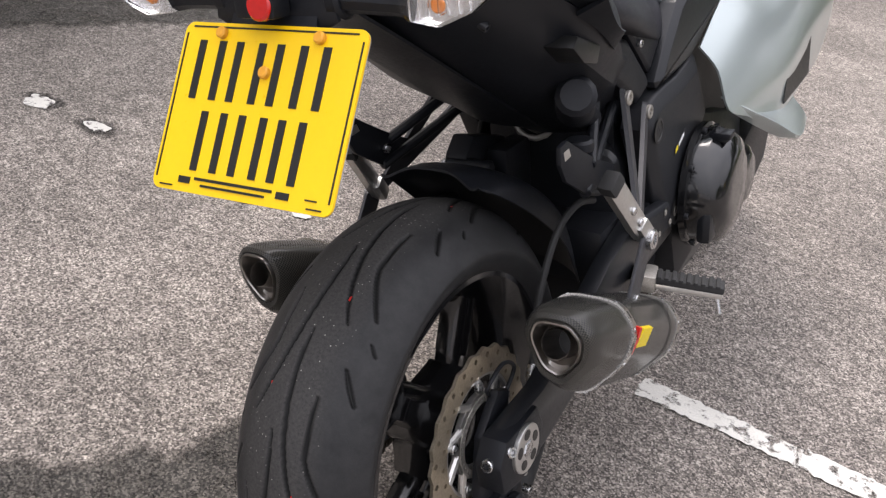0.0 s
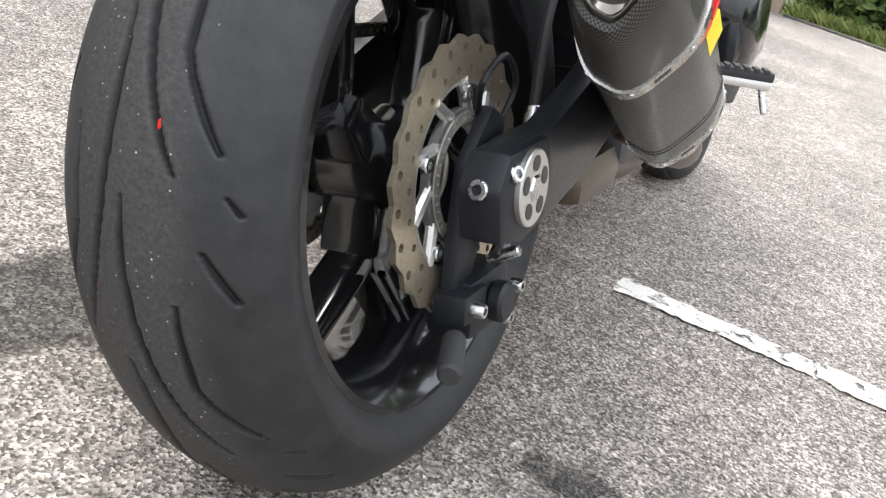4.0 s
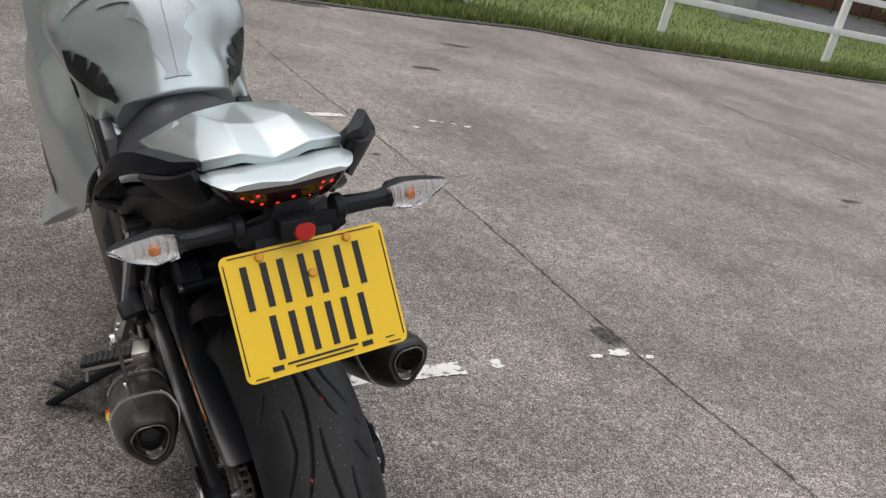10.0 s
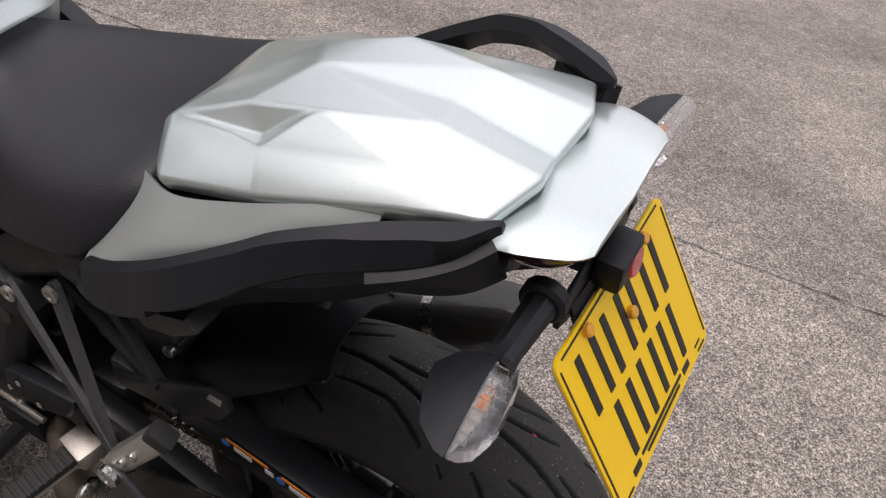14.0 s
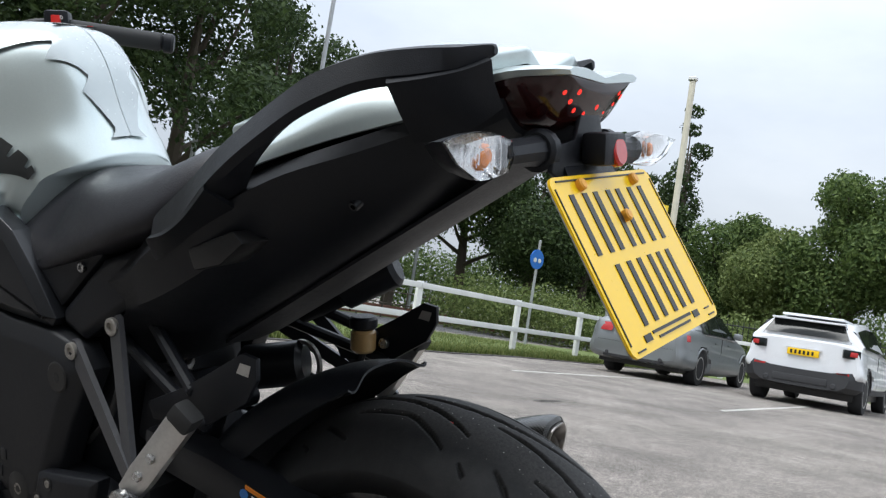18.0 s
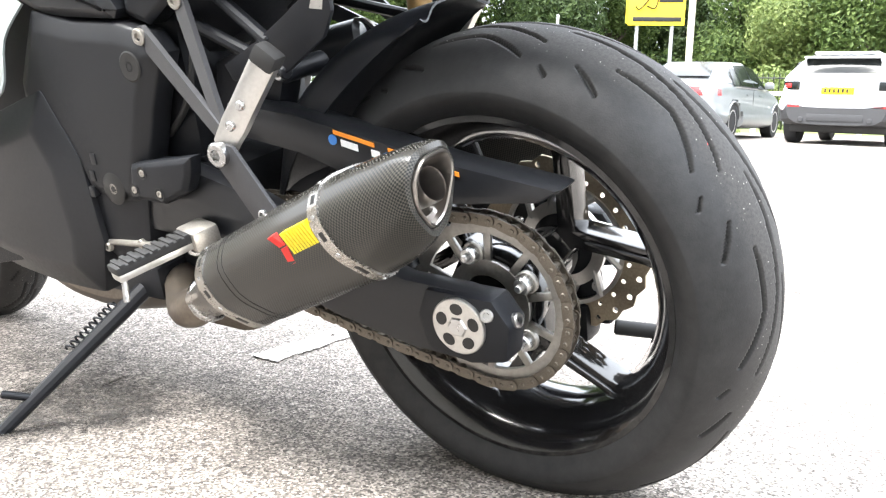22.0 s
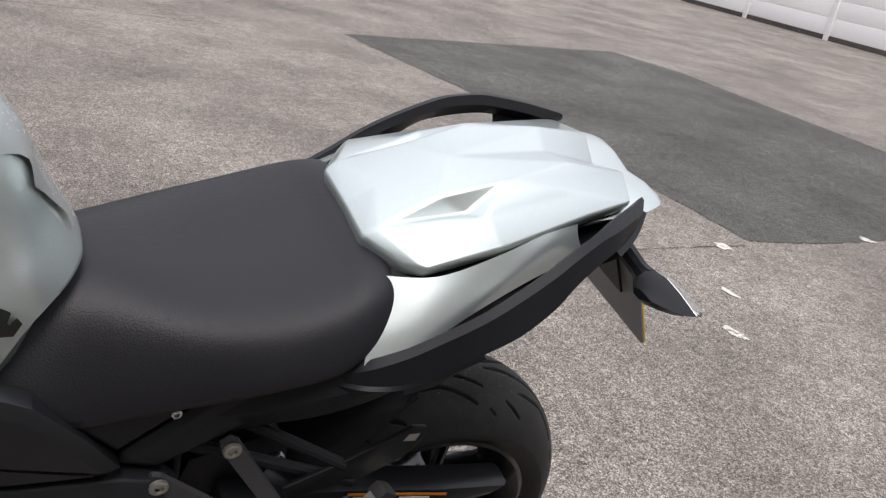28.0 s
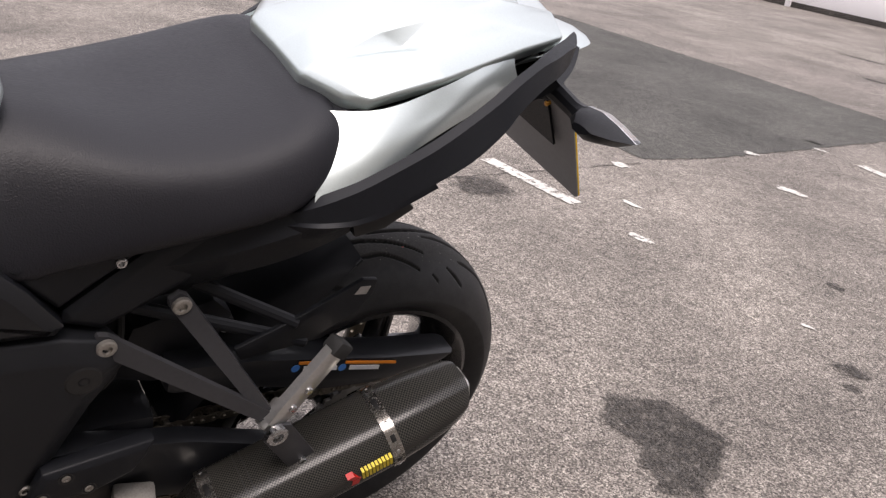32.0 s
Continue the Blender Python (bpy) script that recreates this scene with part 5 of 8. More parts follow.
tank = part("fuel_tank", skin(TANK, 8, 6), SILVER, bike, "pearl silver fuel tank", 60)
half = [spline(s, 6) for s in TANK]
tank_cols = [spline([h[i] for h in half], 8) for i in range(len(half[0]))]
NY, NPR = len(tank_cols[0]), len(tank_cols)


def on_tank(u, v, sx=1, lift=0.0045):
    """A place on the tank: u from its front (0) to its back (1), v from the spine (0) to the bottom (1)."""
    i, j = u * (NY - 1), v * (NPR - 1)
    i0, j0 = min(int(i), NY - 2), min(int(j), NPR - 2)
    f, g = i - i0, j - j0
    c = lambda a, b: tank_cols[b][a]
    p = c(i0, j0) * (1 - f) * (1 - g) + c(i0 + 1, j0) * f * (1 - g) + c(i0, j0 + 1) * (1 - f) * g + c(i0 + 1, j0 + 1) * f * g
    n = (c(i0 + 1, j0) - c(i0, j0)).cross(c(i0, j0 + 1) - c(i0, j0)).normalized()
    if n.x < 0 or (v < 0.05 and n.z < 0):
        n = -n
    p = p + n * lift
    return Vector((sx * p.x, p.y, p.z))


def film(name, rows, mat, label="", sx=1):
    """A thin film stuck on the tank: rows of (u, v0, v1)."""
    vs, fs, k = [], [], 8
    for u, v0, v1 in rows:
        vs += [on_tank(u, v0 + (v1 - v0) * q / k, sx) for q in range(k + 1)]
    for r in range(len(rows) - 1):
        for q in range(k):
            a = r * (k + 1) + q
            fs.append((a, a + 1, a + k + 2, a + k + 1))
    return raw(name, vs, fs, mat, tank, label, True)


pad_rows = []
for k in range(61):
    u = 0.42 + 0.52 * k / 60
    w = 0.43 - 0.3 * (k / 60) ** 0.75
    tooth = (k % 15) / 15
    w *= 1 - 0.42 * (tooth if tooth < 0.85 else (1 - tooth) * 5)
    pad_rows.append((u, 0.0, w))
for sx in (-1, 1):
    film("tank_pad", pad_rows, PAD, "clear grey tank pad with toothed edges", sx)
    knee = []
    for k in range(73):
        t = k / 72
        full = math.sin(math.pi * (0.22 + 0.7 * t)) ** 0.7
        slot = 0.25 if k % 14 in (8, 9, 10) else 1.0
        mid = 0.6 + 0.035 * t
        knee.append((0.44 + 0.5 * t, mid - 0.075 * full * slot, mid + 0.062 * full))
    film("knee_pad", knee, KNEE, "dark toothed knee grip film", sx)
cap = part("fuel_cap", join(lathe([(0, 0.001), (0.001, 0.056), (0.006, 0.056), (0.008, 0.05), (0.006, 0.047), (0.006, 0.001)], 40)), ALLOY, tank)
cap.matrix_basis = pose(0, 0.86, 1.064, 0, -90, 0) @ Matrix.Diagonal((1, 1, 1, 1))
lid = part("cap_lid", join(lathe([(0.004, 0.001), (0.004, 0.043), (0.012, 0.04), (0.013, 0.001)], 36)), BLACK, cap)
badge = part("tank_badge", prism([(-0.034, 0), (0.034, 0), (0.034, 0.0065), (-0.034, 0.0065)], -0.001, 0.001, 0, "y"), INK, tank)
badge.matrix_basis = Matrix.Translation(on_tank(0.6, 0.0, 1, 0.004)) @ pose(0, 0, 0, -85)
for k in range(6):
    b = part("badge_mark", prism([(-0.03 + k * 0.0105, 0.001), (-0.0225 + k * 0.0105, 0.001), (-0.0225 + k * 0.0105, 0.0055), (-0.03 + k * 0.0105, 0.0055)], -0.002, 0.0, 0, "y"), ALLOY if k < 5 else RED, badge)

# frame, covers and engine
def faceted(outline, sx, inner, outer, thick, depth, bevel=0.004):
    """A moulded cover: a plate whose outer face is raised with sloping shoulders."""
    bm = prism(outline, *sorted((sx * inner, sx * outer)), 0)
    bmesh.ops.recalc_face_normals(bm, faces=bm.faces)
    face = [f for f in bm.faces if f.normal.x * sx > 0.9]
    bmesh.ops.inset_region(bm, faces=face, thickness=thick, depth=depth, use_even_offset=True)
    bmesh.ops.bevel(bm, geom=[e for e in bm.edges if len(e.link_faces) == 2 and e.calc_face_angle(0) > 0.2], offset=bevel, segments=2, profile=0.6, affect="EDGES", clamp_overlap=True)
    return bm


FRAME_LINE = [(1.2, 0.83), (0.98, 0.842), (0.81, 0.857), (0.75, 0.849), (0.647, 0.818), (0.592, 0.789), (0.5385, 0.732), (0.499, 0.68), (0.508, 0.668), (0.6, 0.673), (0.663, 0.678), (0.7, 0.692), (0.797, 0.734), (0.9, 0.765), (1.2, 0.76)]
SIDE_LINE = [(0.69, 0.686), (0.6, 0.668), (0.5, 0.663), (0.4485, 0.65), (0.4257, 0.622), (0.4653, 0.551), (0.531, 0.405), (0.596, 0.4), (0.653, 0.414), (0.682, 0.495), (0.766, 0.555), (0.7615, 0.584)]
SEAT_COVER = [(0.56, 0.755), (0.542, 0.733), (0.503, 0.694), (0.41, 0.772), (0.42, 0.788)]
LOWER_COVER = [(0.499, 0.672), (0.498, 0.69), (0.408, 0.766), (0.285, 0.806), (0.265, 0.8), (0.3, 0.75), (0.345, 0.722), (0.4, 0.688), (0.455, 0.656)]
ENGINE_LINE = [(0.70, 0.575), (0.86, 0.53), (1.0, 0.5), (1.12, 0.44), (1.12, 0.33), (1.02, 0.285), (0.9, 0.262), (0.8, 0.25), (0.67, 0.25), (0.64, 0.34), (0.645, 0.47)]
for sx in (-1, 1):
    pick = lambda a, b: tuple(sorted((sx * a, sx * b)))
    part("frame_beam", faceted(FRAME_LINE, sx, 0.135, 0.16, 0.014, 0.01), SATIN, bike, "satin black frame beam", 40)
    sc = part("side_cover", faceted(SIDE_LINE, sx, 0.13, 0.164, 0.024, 0.012), COVERGREY, bike, "matt black frame cover", 40)
    part("seat_side_cover", faceted(SEAT_COVER, sx, 0.12, 0.148, 0.006, 0.004, 0.002), BLACK, bike)
    part("lower_side_cover", faceted(LOWER_COVER, sx, 0.12, 0.147, 0.01, 0.006), BLACK, bike)
    part("engine_cover", faceted(ENGINE_LINE, sx, 0.1, 0.178 if sx < 0 else 0.155, 0.05, 0.018, 0.006), SATIN, bike, "satin black engine casing", 40)
    for (y, z), r, nm in (((0.478, 0.608), 0.011, "cover_bolt"), ((0.582, 0.43), 0.013, "pivot_bolt")):
        part("bolt_recess", lathe([(0, 0.001), (0, r * 1.7), (0.0015, r * 1.9), (0.002, r * 1.5), (0.0005, r * 1.4)], 20, (sx * 0.1765 - (0 if sx > 0 else 0.001), y, z)), INK, sc)
        bolt((sx * 0.1745, y, z), (sx, 0, 0), r * 0.75, nm, sc, DULL if nm == "pivot_bolt" else SATIN, 0.003)
    bolt((sx * 0.152, 0.446, 0.753), (sx, 0, 0), 0.0065, "seat_bolt", bike, STEEL, 0.006)
    # heel plate
    hp = part("heel_plate", faceted([(0.516, 0.474), (0.387, 0.492), (0.395, 0.465), (0.409, 0.442), (0.459, 0.42), (0.532, 0.424)], sx, 0.165, 0.184, 0.007, 0.005, 0.002), BLACK, bike)
    for y, z in ((0.515, 0.438), (0.462, 0.436), (0.49, 0.464)):
        part("plate_hole", lathe([(0, 0.001), (0, 0.009), (sx * 0.0012, 0.0098), (sx * 0.0012, 0.0085), (sx * 0.0004, 0.0075), (sx * 0.0004, 0.001)], 18, (sx * 0.1885, y, z)), INK, hp)
        bolt((sx * 0.1885, y, z), (sx, 0, 0), 0.0052, "plate_bolt", hp, DULL, 0.002)
    # passenger footrest struts and folded peg
    hub = Vector((sx * 0.226, 0.262, 0.535))
    for top, w in (((sx * 0.162, 0.455, 0.645), 0.0135), ((sx * 0.158, 0.375, 0.688), 0.0125)):
        t = Vector(top)
        n = Vector((0, -(hub - t).z, (hub - t).y)).normalized()
        rings = []
        for q, k in ((-0.06, 0.6), (-0.02, 1.0), (0.1, 1.0), (0.85, 0.78), (1.0, 0.7)):
            c = t.lerp(hub, q)
            rings.append([c + n * w * k * a + Vector((sx * 0.0035 * b, 0, 0)) for a, b in ((-1, -1), (-0.9, 1), (0.9, 1), (1, -1))])
        part("footrest_strut", loft(rings), CHARCOAL, bike, "satin grey footrest strut", 20)
        bolt(t + Vector((sx * 0.004, 0, 0)), (sx, 0, 0), 0.0115, "strut_bolt", bike, DULL, 0.006)
    pg = part("passenger_peg", loft([[(a * 0.009, b * w, z) for a, b in ((-1, -0.7), (-0.7, -1), (0.7, -1), (1, -0.7), (1, 0.7), (0.7, 1), (-0.7, 1), (-1, 0.7))] for z, w in ((0, 0.0135), (0.03, 0.016), (0.06, 0.0155), (0.13, 0.016))]), ALLOY, bike, "folded bare alloy passenger peg")
    pg.matrix_basis = along((sx * 0.23, 0.26, 0.528), (sx * 0.212, 0.168, 0.645))
    part("peg_rubber", block((-0.0125, -0.016, 0.115), (0.0125, 0.016, 0.138), 0.006), GROOVE, pg)
    part("peg_cradle", block((-0.006, -0.012, -0.012), (0.016, 0.012, 0.03), 0.005), ALLOY, pg)
    for z in (0.032, 0.062):
        bm = rod((0, 0, 0), (0, 0, 0.0135), 0.006)
        bm.transform(pose(0, 0, z, 0, 90 * sx, 0))
        part("peg_screw", bm, STEEL, pg)
    # rider's footrest
    rp = part("rider_peg", block((-0.055, -0.014, -0.012), (0.055, 0.014, 0.0), 0.004), ALLOY, bike, "alloy rider's footrest with ribbed rubber")
    rp.matrix_basis = pose(sx * 0.255, 0.415, 0.378, 0, sx * 6, sx * 14)
    part("peg_pad", block((-0.056, -0.0165, -0.002), (0.056, 0.0165, 0.01), 0.004), GROOVE, rp, "ribbed black rubber pad")
    for k in range(9):
        part("rubber_rib", block((-0.05 + k * 0.0115, -0.0168, 0.006), (-0.0425 + k * 0.0115, 0.0168, 0.0125), 0.0018), GROOVE, rp)
    part("peg_bracket", block((-0.09 if sx > 0 else 0.05, -0.022, -0.018), (-0.05 if sx > 0 else 0.09, 0.03, 0.012), 0.006), DULL, rp)
    part("peg_feeler", rod((sx * 0.045, 0, -0.01), (sx * 0.055, -0.008, -0.04), 0.004), STEEL, rp)
    bolt((sx * 0.2, 0.395, 0.372), (sx, -0.6, 0), 0.012, "peg_pin", bike, STEEL, 0.008)
    # silver fairing
    rows = [[(0.172, 1.42, 0.9), (0.172, 1.2, 0.85), (0.172, 1.0, 0.775), (0.172, 0.845, 0.772), (0.172, 0.69, 0.695)],
            [(0.235, 1.42, 0.8), (0.235, 1.2, 0.77), (0.23, 1.0, 0.72), (0.218, 0.86, 0.705), (0.2, 0.712, 0.65)],
            [(0.265, 1.42, 0.68), (0.265, 1.2, 0.66), (0.262, 1.0, 0.62), (0.245, 0.87, 0.61), (0.22, 0.72, 0.58)],
            [(0.255, 1.42, 0.57), (0.26, 1.2, 0.565), (0.262, 1.0, 0.56), (0.252, 0.9, 0.555), (0.236, 0.79, 0.55)],
            [(0.24, 1.42, 0.51), (0.25, 1.2, 0.51), (0.262, 1.0, 0.515), (0.258, 0.92, 0.525), (0.245, 0.83, 0.53)]]
    rows = [[(sx * x, y, z) for x, y, z in r] for r in rows]
    fr = part("side_fairing", surface(rows if sx > 0 else rows[::-1], 0.004, 4, 4), SILVER, bike, "pearl silver side fairing")
    lip = [[(0.205, 0.735, 0.6), (0.245, 0.83, 0.548), (0.26, 0.95, 0.525), (0.258, 1.1, 0.51)], [(0.225, 0.75, 0.585), (0.283, 0.845, 0.525), (0.317, 0.9, 0.488), (0.295, 1.08, 0.47)], [(0.21, 0.765, 0.565), (0.255, 0.87, 0.5), (0.285, 0.925, 0.472), (0.262, 1.1, 0.45)]]
    lip = [[(sx * x, y, z) for x, y, z in r] for r in lip]
    part("fairing_lip", surface(lip if sx > 0 else lip[::-1], 0.004), SILVER, fr)
    vent = [[(0.262, 1.0, 0.6), (0.268, 1.18, 0.62)], [(0.268, 0.96, 0.53), (0.27, 1.18, 0.54)]]
    vent = [[(sx * (x + 0.002), y, z) for x, y, z in r] for r in vent]
    part("fairing_vent", surface(vent if sx > 0 else vent[::-1], 0.003, 2, 2), INK, fr)
    part("lower_fairing", prism([(0.78, 0.3), (0.98, 0.26), (1.2, 0.33), (1.3, 0.5), (1.1, 0.46), (0.9, 0.4)], *pick(0.15, 0.19), 0.01), BLACK, bike)

eng = part("engine_block", block((-0.12, 0.44, 0.27), (0.12, 1.12, 0.74), 0.03), BLACK, bike, "black engine and frame core")
part("sump", block((-0.09, 0.62, 0.19), (0.09, 1.0, 0.3), 0.03), CHARCOAL, eng)
for cx, cy, cz, r, lab in ((0.182, 0.69, 0.445, 0.109, "black round clutch cover"), (0.165, 0.85, 0.41, 0.072, "small black round engine cover")):
    s = 1 if cx > 0 else -1
    cc = part("engine_side_cover", lathe([(0, 0.001), (0, r * 1.06), (s * 0.012, r * 1.06), (s * 0.014, r), (s * 0.032, r * 0.985), (s * 0.05, r * 0.94), (s * 0.064, r * 0.84), (s * 0.071, r * 0.66), (s * 0.0735, r * 0.62), (s * 0.0745, r * 0.3), (s * 0.0745, 0.001)], 56, (cx, cy, cz)), GLOSS, bike, lab, 40)
    for k in range(8):
        a = math.tau * k / 8 + 0.2
        bolt((cx + s * 0.012, cy + r * 1.02 * math.cos(a), cz + r * 1.02 * math.sin(a)), (s, 0, 0), 0.006, "cover_screw", cc, SATIN, 0.007)
    if r > 0.1:
        part("oil_filler", join(rod((cx + 0.03, cy - 0.02, cz + 0.09), (cx + 0.05, cy - 0.022, cz + 0.108), 0.017, 16), block((cx + 0.035, cy - 0.04, cz + 0.1), (cx + 0.065, cy - 0.005, cz + 0.112), 0.003)), BLACK, cc)
        part("cover_rib", block((cx + 0.03, cy - 0.105, cz - 0.075), (cx + 0.058, cy - 0.03, cz - 0.015), 0.012), SATIN, cc)
        part("cover_label", block((cx + 0.06, cy - 0.07, cz + 0.012), (cx + 0.067, cy + 0.03, cz + 0.04), 0.003), BLACK, cc)
part("gearbox_cover", prism([(0.64, 0.5), (0.55, 0.49), (0.52, 0.42), (0.54, 0.34), (0.62, 0.3), (0.68, 0.34), (0.69, 0.46)], -0.168, -0.12, 0.012), BLACK, bike)
for k in range(5):
    part("cover_fin", block((-0.178, 0.655 - k * 0.012, 0.36 + k * 0.026), (-0.162, 0.668 - k * 0.012, 0.378 + k * 0.026), 0.003), SATIN, bike)
for y, z in ((0.64, 0.33), (0.555, 0.345), (0.53, 0.44), (0.6, 0.49), (0.675, 0.42)):
    bolt((-0.167, y, z), (-1, 0, 0), 0.0075, "drive_cover_bolt", bike, DULL, 0.008)
part("gear_linkage", rod((-0.175, 0.5, 0.35), (-0.165, 0.66, 0.335), 0.005), DULL, bike)
part("front_sprocket_cover", block((-0.16, 0.56, 0.34), (-0.12, 0.68, 0.43), 0.02), SATIN, bike)
for k, (a, b) in enumerate((((-0.15, 0.5, 0.6), (-0.14, 0.62, 0.42)), ((0.15, 0.48, 0.6), (0.14, 0.66, 0.5)), ((-0.1, 0.42, 0.66), (-0.12, 0.5, 0.5)))):
    m = (Vector(a) + Vector(b)) / 2 + Vector((0.02 if k == 1 else -0.02, -0.03, -0.02))
    part("cable", tube([a, m, b], 0.005, 8), GROOVE, bike)
part("collector_box", block((-0.08, 0.46, 0.16), (0.08, 0.66, 0.235), 0.03), PIPE, bike, "browned steel exhaust collector under the engine")
part("header_pipe", tube([(0, 0.66, 0.19), (0, 0.9, 0.15), (0, 1.08, 0.2), (0, 1.18, 0.4)], 0.05, 14, 6, True, 0.7), PIPE, bike)

lb = part("side_label", prism([(0.615, 0.572), (0.565, 0.55), (0.565, 0.536), (0.615, 0.558)], 0.1762, 0.1772, 0), INK, bike, "small black label with white and yellow print")
part("label_print", prism([(0.611, 0.5665), (0.585, 0.5552), (0.585, 0.5487), (0.611, 0.56)], 0.177, 0.1779, 0), WHITE_PRINT, lb)
part("label_mark", prism([(0.58, 0.5535), (0.569, 0.5487), (0.569, 0.541), (0.58, 0.5458)], 0.177, 0.1779, 0), DECAL_YELLOW, lb)

# rear shock, reservoir and brackets
sh = part("rear_shock", rod((-0.02, 0.40, 0.64), (-0.02, 0.56, 0.55), 0.02, 16), DULL, bike, "rear shock absorber with a black coil spring")
coil = [(-0.02 + 0.03 * math.cos(a), 0.39 + 0.02 * a / 2.2 + 0.016 * math.sin(a), 0.645 - 0.0115 * a / 2.2 + 0.026 * math.sin(a)) for a in (k * 0.5 for k in range(44))]
part("coil_spring", tube(coil, 0.0055, 8, 1), DULL, sh)
part("shock_linkage", block((-0.06, 0.33, 0.5), (-0.02, 0.42, 0.6), 0.012), BLACK, sh)
part("preload_knob", rod((0.13, 0.26, 0.7), (0.165, 0.185, 0.742), 0.028, 14), BLACK, bike, "black preload adjuster knob")
part("preload_body", rod((0.12, 0.33, 0.665), (0.138, 0.25, 0.705), 0.02, 14), BLACK, bike)
part("shock_canister", rod((0.09, 0.42, 0.57), (0.135, 0.33, 0.585), 0.034, 20), SATIN, bike)
part("canister_ring", lathe([(0, 0.03), (0, 0.036), (0.006, 0.036), (0.006, 0.03)], 24, (0.13, 0.335, 0.583), True), DULL, bike)
res = part("fluid_reservoir", rod((0.148, 0.232, 0.614), (0.148, 0.232, 0.648), 0.0185, 20), FLUID, bike, "amber brake fluid pot with a black cap")
part("cap", rod((0.148, 0.232, 0.648), (0.148, 0.232, 0.667), 0.0205, 20), BLACK, res)
part("reservoir_hose", tube([(0.148, 0.232, 0.614), (0.146, 0.25, 0.585), (0.145, 0.31, 0.56), (0.15, 0.34, 0.56)], 0.006, 8), GROOVE, res)
for sx in (-1, 1):
    bracket = part("footrest_bracket", prism([(0.29, 0.59), (0.2, 0.6), (0.135, 0.64), (0.118, 0.668), (0.118, 0.692), (0.14, 0.695), (0.19, 0.665), (0.235, 0.64), (0.3, 0.61)], *sorted((sx * 0.166, sx * 0.173)), 0.002), BLACK, bike, "black steel bracket with a slotted ear")
    part("slot", prism([(0.148, 0.672), (0.142, 0.684), (0.126, 0.683), (0.13, 0.67)], *sorted((sx * 0.1655, sx * 0.1735)), 0), ALLOY, bracket)
    bolt((sx * 0.164, 0.205, 0.628), (-sx, 0, 0), 0.008, "bracket_bolt", bike)
    for a, b in (((0.12, 0.42, 0.66), (0.17, 0.2, 0.6)), ((0.11, 0.38, 0.7), (0.17, 0.22, 0.635))):
        part("subframe_tube", rod((sx * a[0], a[1], a[2]), (sx * b[0], b[1], b[2]), 0.0085, 10), BLACK, bike)
part("linkage_tower", prism([(0.4, 0.6), (0.3, 0.63), (0.27, 0.6), (0.3, 0.53), (0.36, 0.5), (0.42, 0.52)], -0.1, -0.06, 0.006), BLACK, bike)
part("tie_rod", rod((-0.1, 0.28, 0.585), (-0.02, 0.28, 0.585), 0.014, 18), BLACK, bike)
bolt((-0.1, 0.28, 0.585), (-1, 0, 0), 0.009, "tie_bolt", bike, STEEL, 0.008)

# side stand
foot = Vector((-0.413, 0.683, 0.108))
pivot = Vector((-0.16, 0.578, 0.272))
st = part("side_stand", tube([pivot, pivot.lerp(foot, 0.5), foot], [0.0145, 0.0115, 0.0095], 10, 3), BLACK, bike, "black steel side stand")
fm = block((-0.032, -0.02, -0.004), (0.026, 0.02, 0.004), 0.003)
fm.transform(pose(foot.x - 0.004, foot.y, foot.z - 0.004, 0, LEAN, 0))
part("stand_foot", fm, BLACK, st)
ax = (foot - pivot).normalized()
sp = [pivot.lerp(foot, 0.1) + Vector((-0.02, 0.02, 0.0)) + ax * (0.0012 * k) + 0.0065 * (Vector((0, 1, 0)) * math.cos(k * 0.8) + ax.cross(Vector((0, 1, 0))) * math.sin(k * 0.8)) for k in range(80)]
part("stand_spring", tube(sp, 0.0018, 6, 1), SATIN, st)
part("stand_stop", rod(pivot.lerp(foot, 0.72), pivot.lerp(foot, 0.72) + Vector((-0.035, 0.025, 0.02)), 0.006), BLACK, st)
part("stand_bracket", block((-0.175, 0.53, 0.255), (-0.09, 0.62, 0.31), 0.01), BLACK, st)

# front end
for sx in (-1, 1):
    part("fork_leg", rod((sx * 0.1, 1.445, 0.3), (sx * 0.1, 1.2, 0.98), 0.026, 14), BLACK, bike)
    gr = part("handlebar", tube([(sx * 0.08, 1.06, 1.07), (sx * 0.16, 1.03, 1.11), (sx * 0.24, 0.96, 1.1), (sx * 0.285, 0.92, 1.09)], 0.011, 10), BLACK, bike)
    part("grip", rod((sx * 0.205, 0.995, 1.105), (sx * 0.325, 0.875, 1.085), 0.0175, 16), GROOVE, gr)
    part("bar_end", rod((sx * 0.325, 0.875, 1.085), (sx * 0.34, 0.86, 1.082), 0.019, 14), BLACK, gr)
    sw = part("switch_housing", block((-0.022, -0.025, -0.028), (0.022, 0.025, 0.028), 0.007), BLACK, gr)
    sw.matrix_basis = pose(sx * 0.192, 1.008, 1.108, 0, 0, sx * -42)
    part("kill_switch" if sx > 0 else "horn_button", block((-0.008, -0.032, -0.005), (0.008, -0.022, 0.018), 0.002), RED if sx > 0 else BLACK, sw)
    for z in (-0.015, 0.016):
        bolt((sx * 0.18, 0.985, 1.105 + z), (0, -1, 0.2), 0.004, "clamp_screw", gr, DULL)
    part("control_lever", tube([(sx * 0.18, 1.06, 1.1), (sx * 0.25, 1.03, 1.1), (sx * 0.33, 0.95, 1.09)], 0.006, 8), BLACK, gr)
part("top_yoke", block((-0.11, 1.13, 1.0), (0.11, 1.22, 1.05), 0.012), BLACK, bike)
